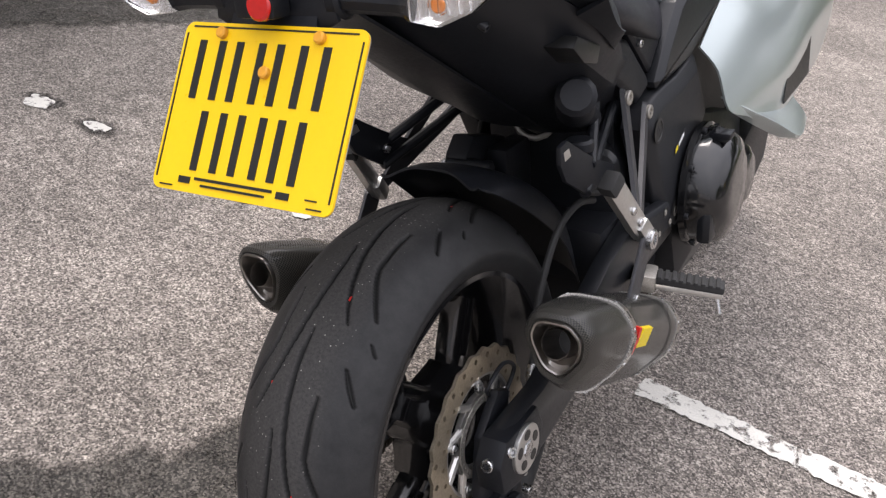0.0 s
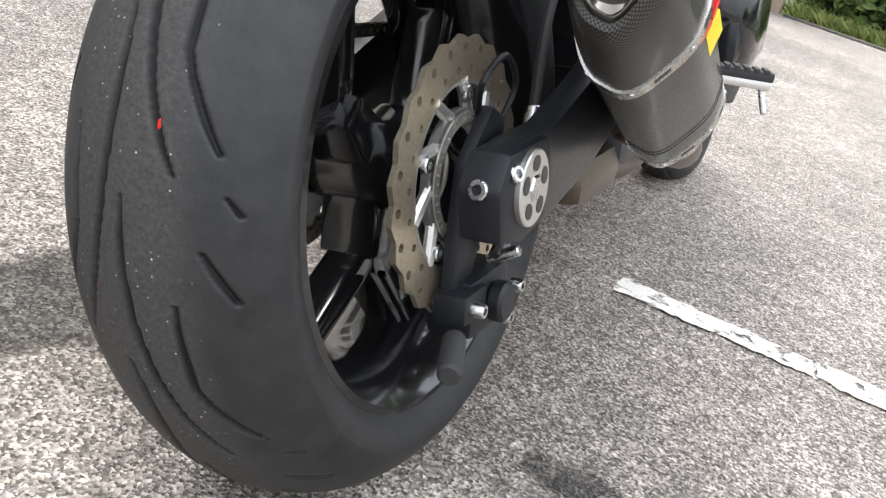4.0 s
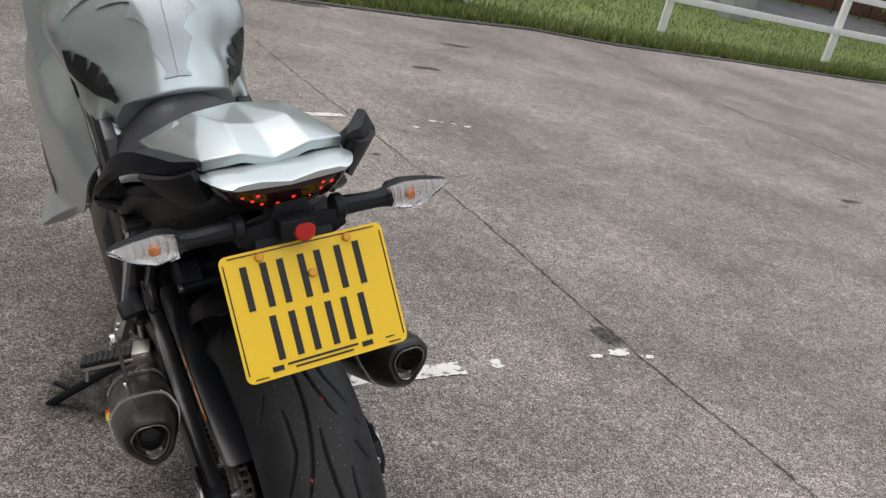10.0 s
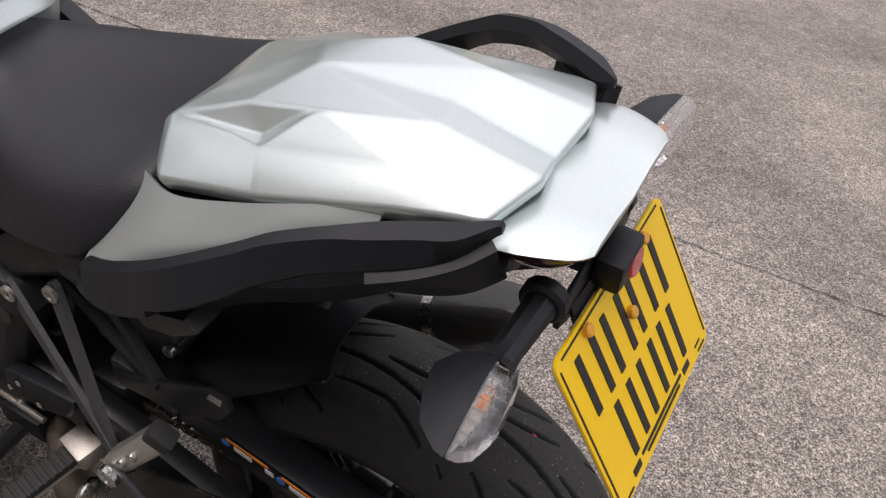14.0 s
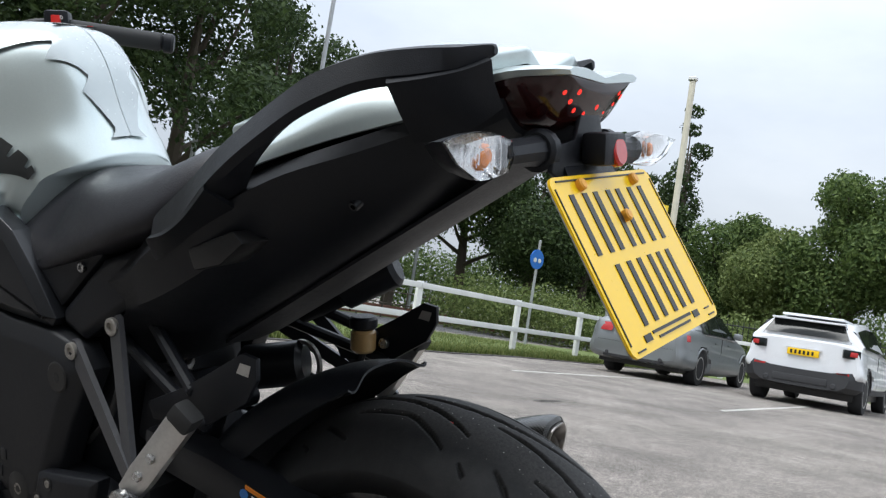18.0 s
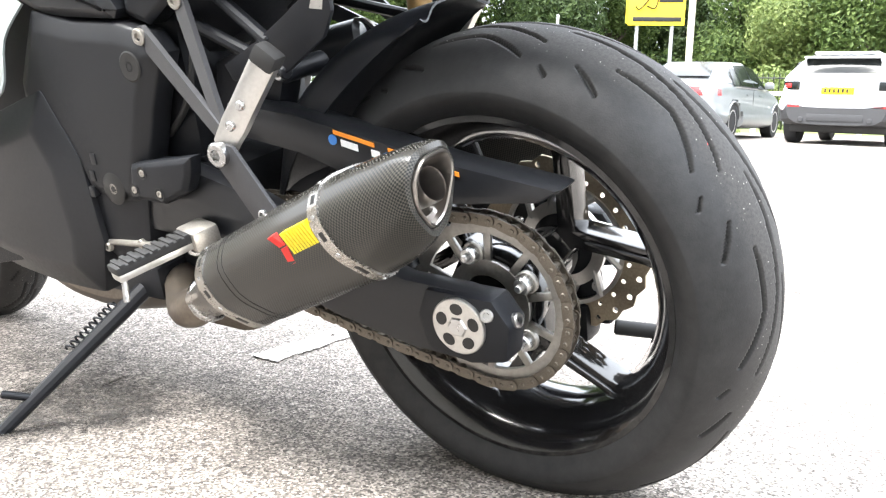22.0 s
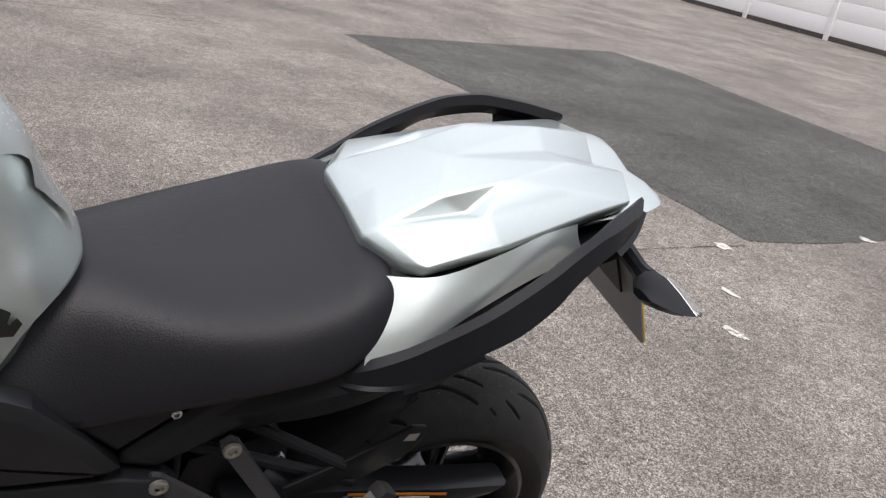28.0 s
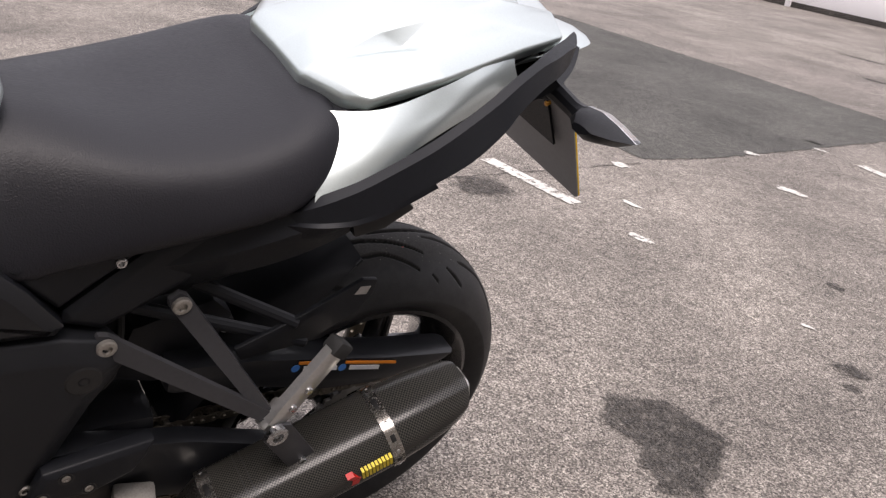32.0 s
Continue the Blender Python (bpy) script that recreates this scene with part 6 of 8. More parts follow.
part("front_mudguard", surface([[(-0.06, 1.62, 0.55), (0, 1.64, 0.58), (0.06, 1.62, 0.55)], [(-0.065, 1.445, 0.6), (0, 1.445, 0.63), (0.065, 1.445, 0.6)], [(-0.06, 1.22, 0.5), (0, 1.2, 0.52), (0.06, 1.22, 0.5)]], 0.004), SILVER, bike)
part("front_cowl", skin([sec(1.2, (0, 1.12), (0.12, 1.1), (0.22, 1.0), (0.24, 0.85), (0.2, 0.7), (0, 0.66)), sec(1.42, (0, 1.14), (0.12, 1.1), (0.2, 1.0), (0.22, 0.86), (0.18, 0.72), (0, 0.68)),
     sec(1.68, (0, 0.98), (0.06, 0.96), (0.1, 0.9), (0.1, 0.84), (0.07, 0.78), (0, 0.76))], 5, 3), SILVER, bike, "silver nose fairing")
part("windscreen", surface([[(-0.17, 1.28, 1.12), (0, 1.42, 1.12), (0.17, 1.28, 1.12)], [(-0.15, 1.2, 1.25), (0, 1.3, 1.25), (0.15, 1.2, 1.25)], [(-0.1, 1.13, 1.36), (0, 1.2, 1.37), (0.1, 1.13, 1.36)]], 0.003), glass("smoked_screen", (0.35, 0.36, 0.38), 0.05), bike)

# indicators, plate bracket and plate
for sx in (-1, 1):
    def R(x, y, z):
        return (sx * x, y, z)
    stalk = part("indicator", tube([R(0.07, -0.158, 0.92), R(0.1, -0.157, 0.919), R(0.135, -0.155, 0.917), R(0.155, -0.153, 0.917)], [0.016, 0.014, 0.013, 0.017], 10, 3), BLACK, bike, "black indicator with a clear lens and amber bulb")
    part("stalk_collar", rod(R(0.064, -0.158, 0.92), R(0.082, -0.158, 0.92), 0.021, 14), BLACK, stalk)
    rim = [(0.142, 0.917), (0.15, 0.932), (0.178, 0.938), (0.208, 0.936), (0.246, 0.93), (0.222, 0.911), (0.188, 0.897), (0.155, 0.901)]
    c = (0.185, 0.918)
    def lay(k, y):
        return [R(c[0] + (x - c[0]) * k, y - (x - 0.142) * 0.06, c[1] + (z - c[1]) * k) for x, z in rim]
    part("housing", loft([lay(0.3, -0.115), lay(0.72, -0.128), lay(0.97, -0.148), lay(1.0, -0.156)]), BLACK, stalk)
    part("reflector_bowl", loft([lay(0.96, -0.1585), lay(0.7, -0.15), lay(0.3, -0.147)], True), CHROME, stalk)
    part("bulb", rod(R(0.186, -0.15, 0.917), R(0.188, -0.165, 0.917), 0.0075, 14), AMBER, stalk)
    part("lens", loft([lay(1.0, -0.157), lay(0.98, -0.166), lay(0.86, -0.174), lay(0.55, -0.178)]), CLEAR, stalk, "clear ribbed lens", 20)
    for k in range(7):
        x = 0.158 + k * 0.0105
        part("lens_rib", block(*[tuple(min(p[j], q[j]) for j in range(3)) for p, q in ((R(x, -0.159, 0.903 + 0.0018 * k), R(x + 0.0022, -0.168, 0.931)),)], *[tuple(max(p[j], q[j]) for j in range(3)) for p, q in ((R(x, -0.159, 0.903 + 0.0018 * k), R(x + 0.0022, -0.168, 0.931)),)], 0.0005), CLEAR, stalk)
T_L, B_L = Vector((0.007, -0.186, 0.896)), Vector((0.007, -0.277, 0.744))
dn = (B_L - T_L).normalized()
nr = Vector((1, 0, 0)).cross(dn).normalized()
nr = nr if nr.y < 0 else -nr
to_plate = Matrix((Vector((1, 0, 0)), -dn, nr)).transposed().to_4x4()
to_plate.translation = (T_L + B_L) / 2
brk = part("plate_bracket", prism([(-0.022, 0.955), (0.022, 0.955), (0.032, 0.93), (0.075, 0.925), (0.08, 0.9), (0.05, 0.885), (-0.05, 0.885), (-0.08, 0.9), (-0.075, 0.925), (-0.032, 0.93)], -0.176, -0.17, 0.002, "y"), BLACK, bike, "black plate bracket")
part("bracket_arm", block((-0.028, -0.175, 0.915), (0.028, -0.1, 0.945), 0.006), BLACK, brk)
part("bracket_tongue", surface([[(-0.055, -0.176, 0.905), (0, -0.178, 0.905), (0.055, -0.176, 0.905)], [(-0.07, -0.222, 0.82), (0, -0.222, 0.82), (0.07, -0.222, 0.82)]], 0.004, 2, 2), BLACK, brk)
part("bracket_ear", block((-0.026, -0.205, 0.905), (0.026, -0.178, 0.938), 0.006), BLACK, brk)
rf = part("red_reflector", rod((0.008, -0.196, 0.918), (0.008, -0.207, 0.92), 0.0155, 24), REDLENS, bike, "round red reflector above the plate")
W2, H2, rad = 0.1195, 0.089, 0.011
rounded = [(sx * (W2 - rad) + rad * math.cos(a), sy * (H2 - rad) + rad * math.sin(a)) for sx, sy, a0 in ((1, 1, 0), (-1, 1, 90), (-1, -1, 180), (1, -1, 270)) for a in (radians(a0 + 18 * k) for k in range(6))]


def flat_on_plate(outline, z0, z1):
    bm = prism(outline, z0, z1, 0, "z")
    bm.transform(to_plate)
    return bm


plate = part("number_plate", flat_on_plate(rounded, -0.0015, 0.0012), YELLOW, bike, "square yellow rear number plate", 20)
part("plate_back", flat_on_plate([(x * 0.998, y * 0.998) for x, y in rounded], -0.003, -0.0015), PLATEBACK, plate)


def bar(x0, y0, x1, y1, mat=INK, z=0.0022, nm="plate_bar"):
    part(nm, flat_on_plate([(x0, y0), (x1, y0), (x1, y1), (x0, y1)], 0.001, z), mat, plate)


b = 0.004
bar(-W2 + 0.012, H2 - b - 0.0016, W2 - 0.012, H2 - b, nm="border_line")
bar(-W2 + b, -H2 + 0.012, -W2 + b + 0.0016, H2 - 0.012, nm="border_line")
bar(W2 - b - 0.0016, -H2 + 0.012, W2 - b, H2 - 0.012, nm="border_line")
bar(-W2 + 0.012, -H2 + b, -W2 + 0.03, -H2 + b + 0.0016, nm="border_line")
bar(W2 - 0.03, -H2 + b, W2 - 0.012, -H2 + b + 0.0016, nm="border_line")
for x in (-0.094, -0.066, -0.042, -0.012, 0.012, 0.042, 0.07):
    bar(x, 0.008, x + 0.0095, 0.07)
for x in (-0.07, -0.043, -0.018, 0.01, 0.034, 0.06):
    bar(x, -0.066, x + 0.0095, -0.004)
for x0, x1, y0, y1 in ((-0.082, -0.066, -0.08, -0.073), (0.05, 0.066, -0.08, -0.073), (-0.06, 0.044, -0.0755, -0.0725), (-0.05, 0.036, -0.0815, -0.079), (0.086, 0.1, -0.077, -0.0755)):
    bar(x0, y0, x1, y1, nm="small_print")
for x, y in ((-0.064, 0.078), (0.064, 0.078), (0.004, 0.04)):
    bm = rod((x, y, 0.0), (x, y, 0.008), 0.0062, 16)
    bm.transform(to_plate)
    part("screw_cap", bm, CAPYEL, plate)
    bm = rod((x, y, -0.012), (x, y, -0.003), 0.004, 10)
    bm.transform(to_plate)
    part("screw", bm, CAPYEL, plate)

# ---- surroundings: materials ----
BRICK = random_tint("brown_brick", [(0.12, 0.07, 0.05), (0.16, 0.1, 0.072), (0.1, 0.06, 0.046), (0.19, 0.12, 0.085)], 0.85, 0.3, 0.5, 50)
BLUEBRICK = random_tint("dark_engineering_brick", [(0.075, 0.07, 0.076), (0.1, 0.09, 0.098), (0.065, 0.06, 0.066)], 0.7, 0.35, 0.4, 50)
MORTAR = material("grey_mortar", (0.44, 0.41, 0.36), 0.9, vary=0.2, grain=60, bump=0.4, bump_scale=150)
WHITEWOOD = material("white_painted_timber", (0.72, 0.72, 0.69), 0.55, vary=0.12, grain=30, bump=0.3, bump_scale=60)
CONCRETE = material("brown_concrete_post", (0.27, 0.21, 0.16), 0.85, vary=0.25, grain=20, bump=0.4, bump_scale=120)
PANELWHITE = random_tint("white_washed_concrete_board", [(0.86, 0.84, 0.85), (0.9, 0.88, 0.88), (0.83, 0.81, 0.82)], 0.8, 0.3, 0.15, 45)
TIMBER = material("weathered_timber", (0.2, 0.16, 0.12), 0.85, vary=0.3, grain=30, bump=0.4, bump_scale=80)
GALV = material("galvanised_steel", (0.42, 0.43, 0.44), 0.5, metal=0.6, vary=0.15)
PALEPOLE = material("pale_cream_pole", (0.62, 0.58, 0.46), 0.5, vary=0.15)
SIGNYEL = material("yellow_sign_face", (0.78, 0.56, 0.03), 0.5, vary=0.05)
SIGNBLUE = material("blue_road_sign", (0.03, 0.16, 0.55), 0.4)
BARK = material("bark", (0.08, 0.065, 0.05), 0.9, vary=0.35, grain=12, bump=0.6, bump_scale=30)
GRASSY = material("mown_grass_ground", (0.115, 0.15, 0.04), 0.9, vary=0.4, grain=6, bump=0.5, bump_scale=60)
KERB = material("pale_kerb_stone", (0.36, 0.35, 0.33), 0.85, vary=0.2)
REDWALL = random_tint("far_red_brick", [(0.2, 0.09, 0.06), (0.16, 0.08, 0.06)], 0.85, 0.3, 0.3, 20)
LEAF_DARK = foliage("dark_leaves", (0.025, 0.045, 0.015), (0.075, 0.11, 0.035))
LEAF_MID = foliage("mid_green_leaves", (0.045, 0.08, 0.022), (0.17, 0.23, 0.07))
LEAF_PALE = foliage("pale_green_leaves", (0.085, 0.12, 0.035), (0.24, 0.29, 0.1))
BLADES = foliage("grass_blades", (0.07, 0.11, 0.025), (0.26, 0.28, 0.1))
CARGREY = material("metallic_grey_car_paint", (0.2, 0.212, 0.215), 0.34, metal=0.35, vary=0.03, coat=0.5)
CARWHITE = material("white_car_paint", (0.75, 0.76, 0.77), 0.3, vary=0.04, coat=0.8)
CARGLASS = material("dark_car_glass", (0.008, 0.01, 0.01), 0.12, spec=0.3)
CLAD = material("grey_black_bumper", (0.035, 0.035, 0.037), 0.6, vary=0.2)
TAILRED = material("red_tail_lamp", (0.45, 0.02, 0.02), 0.2, coat=0.6)
CARRUB = material("car_tyre", (0.02, 0.02, 0.021), 0.75, vary=0.3)


def structure(ob, label, category):
    return tagged(ob, label, category, "", "structure")


# ---- ground ----
bm = bmesh.new()
bmesh.ops.create_grid(bm, x_segments=60, y_segments=60, size=600)
structure(part("ground", bm, TARMAC, None), "grey worn car park tarmac with pale chippings", "ground")


def sheet(name, outline, z, mat, label, category, wobble=0.0, seed=0, group="", soft=0.0):
    """A thin flat layer on the ground, its edge broken up; soft gives the width of the rim over which it fades out."""
    r = random.Random(seed)
    pts = []
    for (x0, y0), (x1, y1) in zip(outline, outline[1:] + outline[:1]):
        n = max(1, int(math.hypot(x1 - x0, y1 - y0) / max(0.012, wobble * 3))) if wobble else 1
        n = min(n, 60)
        for k in range(n):
            t = k / n
            pts.append(Vector((x0 + (x1 - x0) * t + r.uniform(-wobble, wobble), y0 + (y1 - y0) * t + r.uniform(-wobble, wobble), z)))
    bm = bmesh.new()
    inner = [bm.verts.new(p) for p in pts]
    n = len(pts)
    for a, b, c in tessellate_polygon([pts]):
        turn = (pts[b] - pts[a]).cross(pts[c] - pts[a]).z
        if abs(turn) > 1e-9:
            bm.faces.new((inner[a], inner[b], inner[c]) if turn > 0 else (inner[a], inner[c], inner[b]))
    if soft:
        area = sum(pts[k].x * pts[(k + 1) % n].y - pts[(k + 1) % n].x * pts[k].y for k in range(n))
        rim = []
        for k, p in enumerate(pts):
            d = pts[(k + 1) % n] - pts[k - 1]
            out = Vector((d.y, -d.x, 0)).normalized() * (1 if area > 0 else -1)
            rim.append(bm.verts.new(p + out * soft))
        for k in range(n):
            bm.faces.new((inner[k], inner[(k + 1) % n], rim[(k + 1) % n], rim[k]))
    ob = part(name, bm, mat, None, label, flat=True)
    at = ob.data.attributes.new("cover", "FLOAT", "POINT")
    at.data.foreach_set("value", [0.8] * n + [0.0] * (len(ob.data.vertices) - n))
    return tagged(ob, "", category, group, "structure")


def paint(x0, y0, x1, y1, w, seed, keep=1.0, wobble=0.006):
    """A worn painted line, cracked into lengths."""
    r = random.Random(seed)
    d = Vector((x1 - x0, y1 - y0, 0))
    n = max(1, int(d.length / 0.23))
    s = Vector((-d.y, d.x, 0)).normalized() * w / 2
    for k in range(n):
        if r.random() > keep:
            continue
        a = Vector((x0, y0, 0)) + d * (k / n + r.uniform(0, 0.008))
        b = Vector((x0, y0, 0)) + d * ((k + 1) / n - r.uniform(0.0, 0.01) * (2 - keep))
        q = [a + s * r.uniform(0.85, 1), a - s * r.uniform(0.85, 1), b - s * r.uniform(0.85, 1), b + s * r.uniform(0.85, 1)]
        sheet("road_marking", [(p.x, p.y) for p in q], 0.004, LINE, "worn white bay line, flaking", "road marking", wobble * 0.5, seed * 31 + k, "bay lines", 0.009)


def blotch(name, x, y, rx, ry, z, mat, label, category, seed, n=26):
    r = random.Random(seed)
    f = [r.uniform(0.6, 1.25) for _ in range(n)]
    f = [(f[i - 1] + 2 * f[i] + f[(i + 1) % n]) / 4 * r.uniform(0.85, 1.15) for i in range(n)]
    k = 0.55 if mat is STAIN else 0.9
    return sheet(name, [(x + k * rx * f[i] * math.cos(math.tau * i / n), y + k * ry * f[i] * math.sin(math.tau * i / n)) for i in range(n)], z, mat, label, category, soft=min(rx, ry) * 0.9 if mat is STAIN else 0.006)


paint(0.09, 0.657, 0.753, 0.679, 0.068, 3, 1.0, 0.008)
paint(0.865, 0.69, 0.905, 0.684, 0.055, 4, 1.0, 0.012)
paint(1.146, -1.9, 1.74, -1.897, 0.085, 6, 1.0)
paint(9.74, 5.15, 15.2, 5.02, 0.09, 10, 0.95)
paint(9.9, 2.33, 15.8, 2.36, 0.09, 11, 0.95)
paint(10.1, -0.4, 15.6, -0.5, 0.09, 12, 0.9)
paint(1.092, 3.185, 1.369, 3.229, 0.060, 5)
paint(1.268, -4.404, 0.887, -4.301, 0.080, 8)
paint(2.111, -7.141, 0.806, -7.037, 0.080, 9)
paint(2.079, -10.049, 1.610, -9.835, 0.080, 13)
paint(-2.34, 2.96, -1.8, 2.935, 0.05, 14, 0.9)
rng = random.Random(11)
for x, y, s in ((1.96, 3.252, 0.035), (2.018, 3.238, 0.02), (2.097, 3.224, 0.02), (2.176, 3.19, 0.03), (1.291, 0.682, 0.03), (1.398, 0.692, 0.05), (1.495, 0.651, 0.03), (1.781, 3.105, 0.03), (0.171, -3.591, 0.07), (-0.052, -3.5, 0.06), (1.09, -2.17, 0.06), (0.77, -1.88, 0.07), (0.035, -1.85, 0.03), (1.58, -3.75, 0.06), (1.03, -3.3, 0.08), (1.56, -4.45, 0.06), (1.55, -2.6, 0.06), (-1.77, 0.642, 0.06), (-1.54, 0.65, 0.05), (-1.1, 0.653, 0.03), (-1, 0.64, 0.035), (-0.94, 0.685, 0.045), (-0.85, 0.693, 0.045), (-1.34, 3.36, 0.08), (-1.12, 3.33, 0.07), (-0.7, 3.35, 0.04)):
    blotch("paint_flake", x, y, s, s * rng.uniform(0.35, 0.7), 0.004, LINE, "flake of old white paint", "paint flake", int(x * 1000 + y * 77) + 5000)
# relaid strip, seam, dark patches and oil stains
sheet("relaid_tarmac", [(6.5, -2.65), (4.35, -2.87), (3.02, -2.9), (1.6, -2.84), (1.55, -3.4), (1.6, -4.7), (1.68, -6.2), (2.1, -6.3), (3.45, -6.53), (6.4, -6.85), (7.4, -6.62)], 0.003, NEWTAR, "darker relaid strip of tarmac", "ground", 0.012, 21)
seam = [(1.3, 7.2), (1.32, 5.34), (1.366, 4.03), (1.43, 2.92), (1.473, 1.84), (1.469, 1.15), (1.467, 0.62), (1.495, 0.23), (1.505, -0.06), (1.535, -0.64), (1.535, -1.6), (1.55, -2.75)]
def seam_ribbon(line, width, seed):
    """A cracked joint in the tarmac: a narrow strip that wanders a little and fades in places."""
    r = random.Random(seed)
    path = spline([Vector((x, y, 0)) for x, y in line], 24)
    verts, faces, cover = [], [], []
    for k, p in enumerate(path):
        off, w, c = r.uniform(-0.006, 0.006), width * r.uniform(0.35, 1.0), r.uniform(0.8, 1.25)
        verts += [(p.x + off - w, p.y, 0.0035), (p.x + off, p.y, 0.0035), (p.x + off + w, p.y, 0.0035)]
        cover += [0.4, c, 0.4]
        if k:
            i = 3 * k
            faces += [(i - 3, i - 2, i + 1, i), (i - 2, i - 1, i + 2, i + 1)]
    ob = raw("tarmac_seam", verts, faces, STAIN)
    at = ob.data.attributes.new("cover", "FLOAT", "POINT")
    at.data.foreach_set("value", cover)
    return tagged(ob, "dark seam between strips of tarmac", "ground", "", "structure")


seam_ribbon(seam, 0.01, 3)
seam_ribbon([(5.7, 6.6), (5.68, 4.5), (5.75, 3.3), (5.86, 1.97), (6.25, 0.3), (6.3, -1.6)], 0.02, 4)
blotch("oil_stain", 1.43, 0.8, 0.07, 0.11, 0.003, STAIN, "small black oil stain", "stain", 31)
sheet("dark_patch", [(-0.95, -0.4), (-0.68, -0.29), (-0.56, -0.2), (-0.48, -0.1), (-0.43, 0.03), (-0.3, 0.1), (-0.26, -0.03), (-0.33, -0.1), (-0.36, -0.22), (-0.33, -0.36), (-0.42, -0.55), (-0.6, -0.8), (-1.1, -0.9)], 0.0025, DARK_PATCH, "dark ragged patch beside the wheel", "stain", 0.014, 41, "", 0.06)
sheet("dark_patch", [(-3.15, 0.2), (-2.4, 0.9), (-2.07, 1.45), (-2.0, 1.75), (-2.3, 1.85), (-2.25, 2.0), (-1.75, 2.15), (-1.9, 2.8), (-2.0, 4.2), (-3.0, 4.4)], 0.0025, DARK_PATCH, "dark damp mossy strip along the wall", "stain", 0.03, 42, "", 0.12)
blotch("oil_stain", -0.28, 0.7, 0.19, 0.2, 0.0027, STAIN, "brown oil stain under the stand", "stain", 33)
sheet("oil_stain", [(0.0, -0.88), (-0.08, -0.79), (-0.2, -0.79), (-0.32, -0.7), (-0.38, -0.77), (-0.34, -0.86), (-0.28, -1.0), (-0.1, -0.99)], 0.003, STAIN, "wide mottled oil stain on the tarmac", "stain", 0.012, 51, "", 0.05)
for x, y, rx, ry, s in ((-0.26, -1.6, 0.05, 0.03, 4), (0.2, -2.3, 0.05, 0.04, 5), (-1.54, 0.65, 0.12, 0.06, 6), (1.4, -1.62, 0.16, 0.2, 23), (-0.2, -1.7, 0.07, 0.05, 24), (0.22, 0.1, 0.1, 0.05, 7), (0.15, -0.12, 0.12, 0.06, 8),
                        (2.6, 4.6, 0.25, 0.06, 9), (3.4, 5.6, 0.3, 0.07, 10), (-1.6, 4.6, 0.4, 0.1, 11), (-0.9, 5.0, 0.3, 0.1, 12), (1.3, 2.6, 0.04, 0.03, 13), (4.6, 2.2, 0.2, 0.05, 14), (6.5, 3.0, 0.5, 0.08, 15), (7.5, 0.2, 0.7, 0.06, 16), (2.2, 6.6, 0.6, 0.15, 17), (-1.77, 0.66, 0.12, 0.05, 18),
                        (1.7, -4.6, 0.1, 0.04, 19), (3.4, -8.6, 0.25, 0.09, 20), (2.2, -9.5, 0.2, 0.08, 21), (4.6, -10.5, 0.5, 0.12, 22)):
    blotch("oil_stain", x, y, rx, ry, 0.003, STAIN, "small dark stain on the tarmac", "stain", 300 + s)

# ---- brick building with its white barrier ----
wd = Vector((0.09, 1, 0)).normalized()
w0 = Vector((-3.08, 0, 0))
wn = Vector((wd.y, -wd.x, 0))
bw = block((-0.3, -4, -0.1), (-0.012, 7, 2.9), 0)
WM = Matrix((wn, wd, Vector((0, 0, 1)))).transposed().to_4x4()
WM.translation = w0
wall = structure(part("wall_west", bw, MORTAR, None), "brown brick building wall on dark plinth bricks", "wall")
wall.matrix_basis = WM
part("eaves", block((-0.4, -4.1, 2.9), (0.35, 7.1, 3.05), 0.02), WHITEWOOD, wall)
bmesh_brick = block((-0.012, -0.066, -0.02), (0.0, 0.066, 0.02), 0.002)
me_b = part("brick", bmesh_brick, BRICK, wall).data
me_d = me_b.copy()
me_d.materials[0] = BLUEBRICK
bpy.data.objects.remove([o for o in wall.children if o.name.startswith("brick")][0])
br = random.Random(8)
for row in range(14):
    for k in range(21):
        ob = new("brick", me_d if row < 5 else me_b)
        ob.parent = wall
        ob.matrix_basis = pose(br.uniform(-0.0015, 0.0015), 1.35 + k * 0.14 + (0.07 if row % 2 else 0), 0.024 + row * 0.0475, 0, 0, br.uniform(-0.4, 0.4))


def barrier(name, posts, height, rails, label, size=0.1, rail_h=0.09):
    """White timber post and rail fencing."""
    root = tagged(new(name), label, "fence")
    a, b = Vector(posts[0]), Vector(posts[-1])
    rz = math.degrees(math.atan2(b.y - a.y, b.x - a.x))
    root.matrix_basis = pose(a.x, a.y, 0, 0, 0, 0)
    for p in posts:
        part("post", block((-size / 2, -size / 2, -0.1), (size / 2, size / 2, height), 0.006, pose(p[0] - a.x, p[1] - a.y, 0, 0, 0, rz)), WHITEWOOD, root)
    for p, q in zip(posts, posts[1:]):
        d = Vector(q) - Vector(p)
        for z in rails:
            m = pose(p[0] - a.x, p[1] - a.y, z, 0, 0, math.degrees(math.atan2(d.y, d.x)))
            part("rail", block((-0.02, -size / 2 - 0.022, -rail_h / 2), (d.length - 0.025, -size / 2, rail_h / 2), 0.004, m), WHITEWOOD, root)
    return root


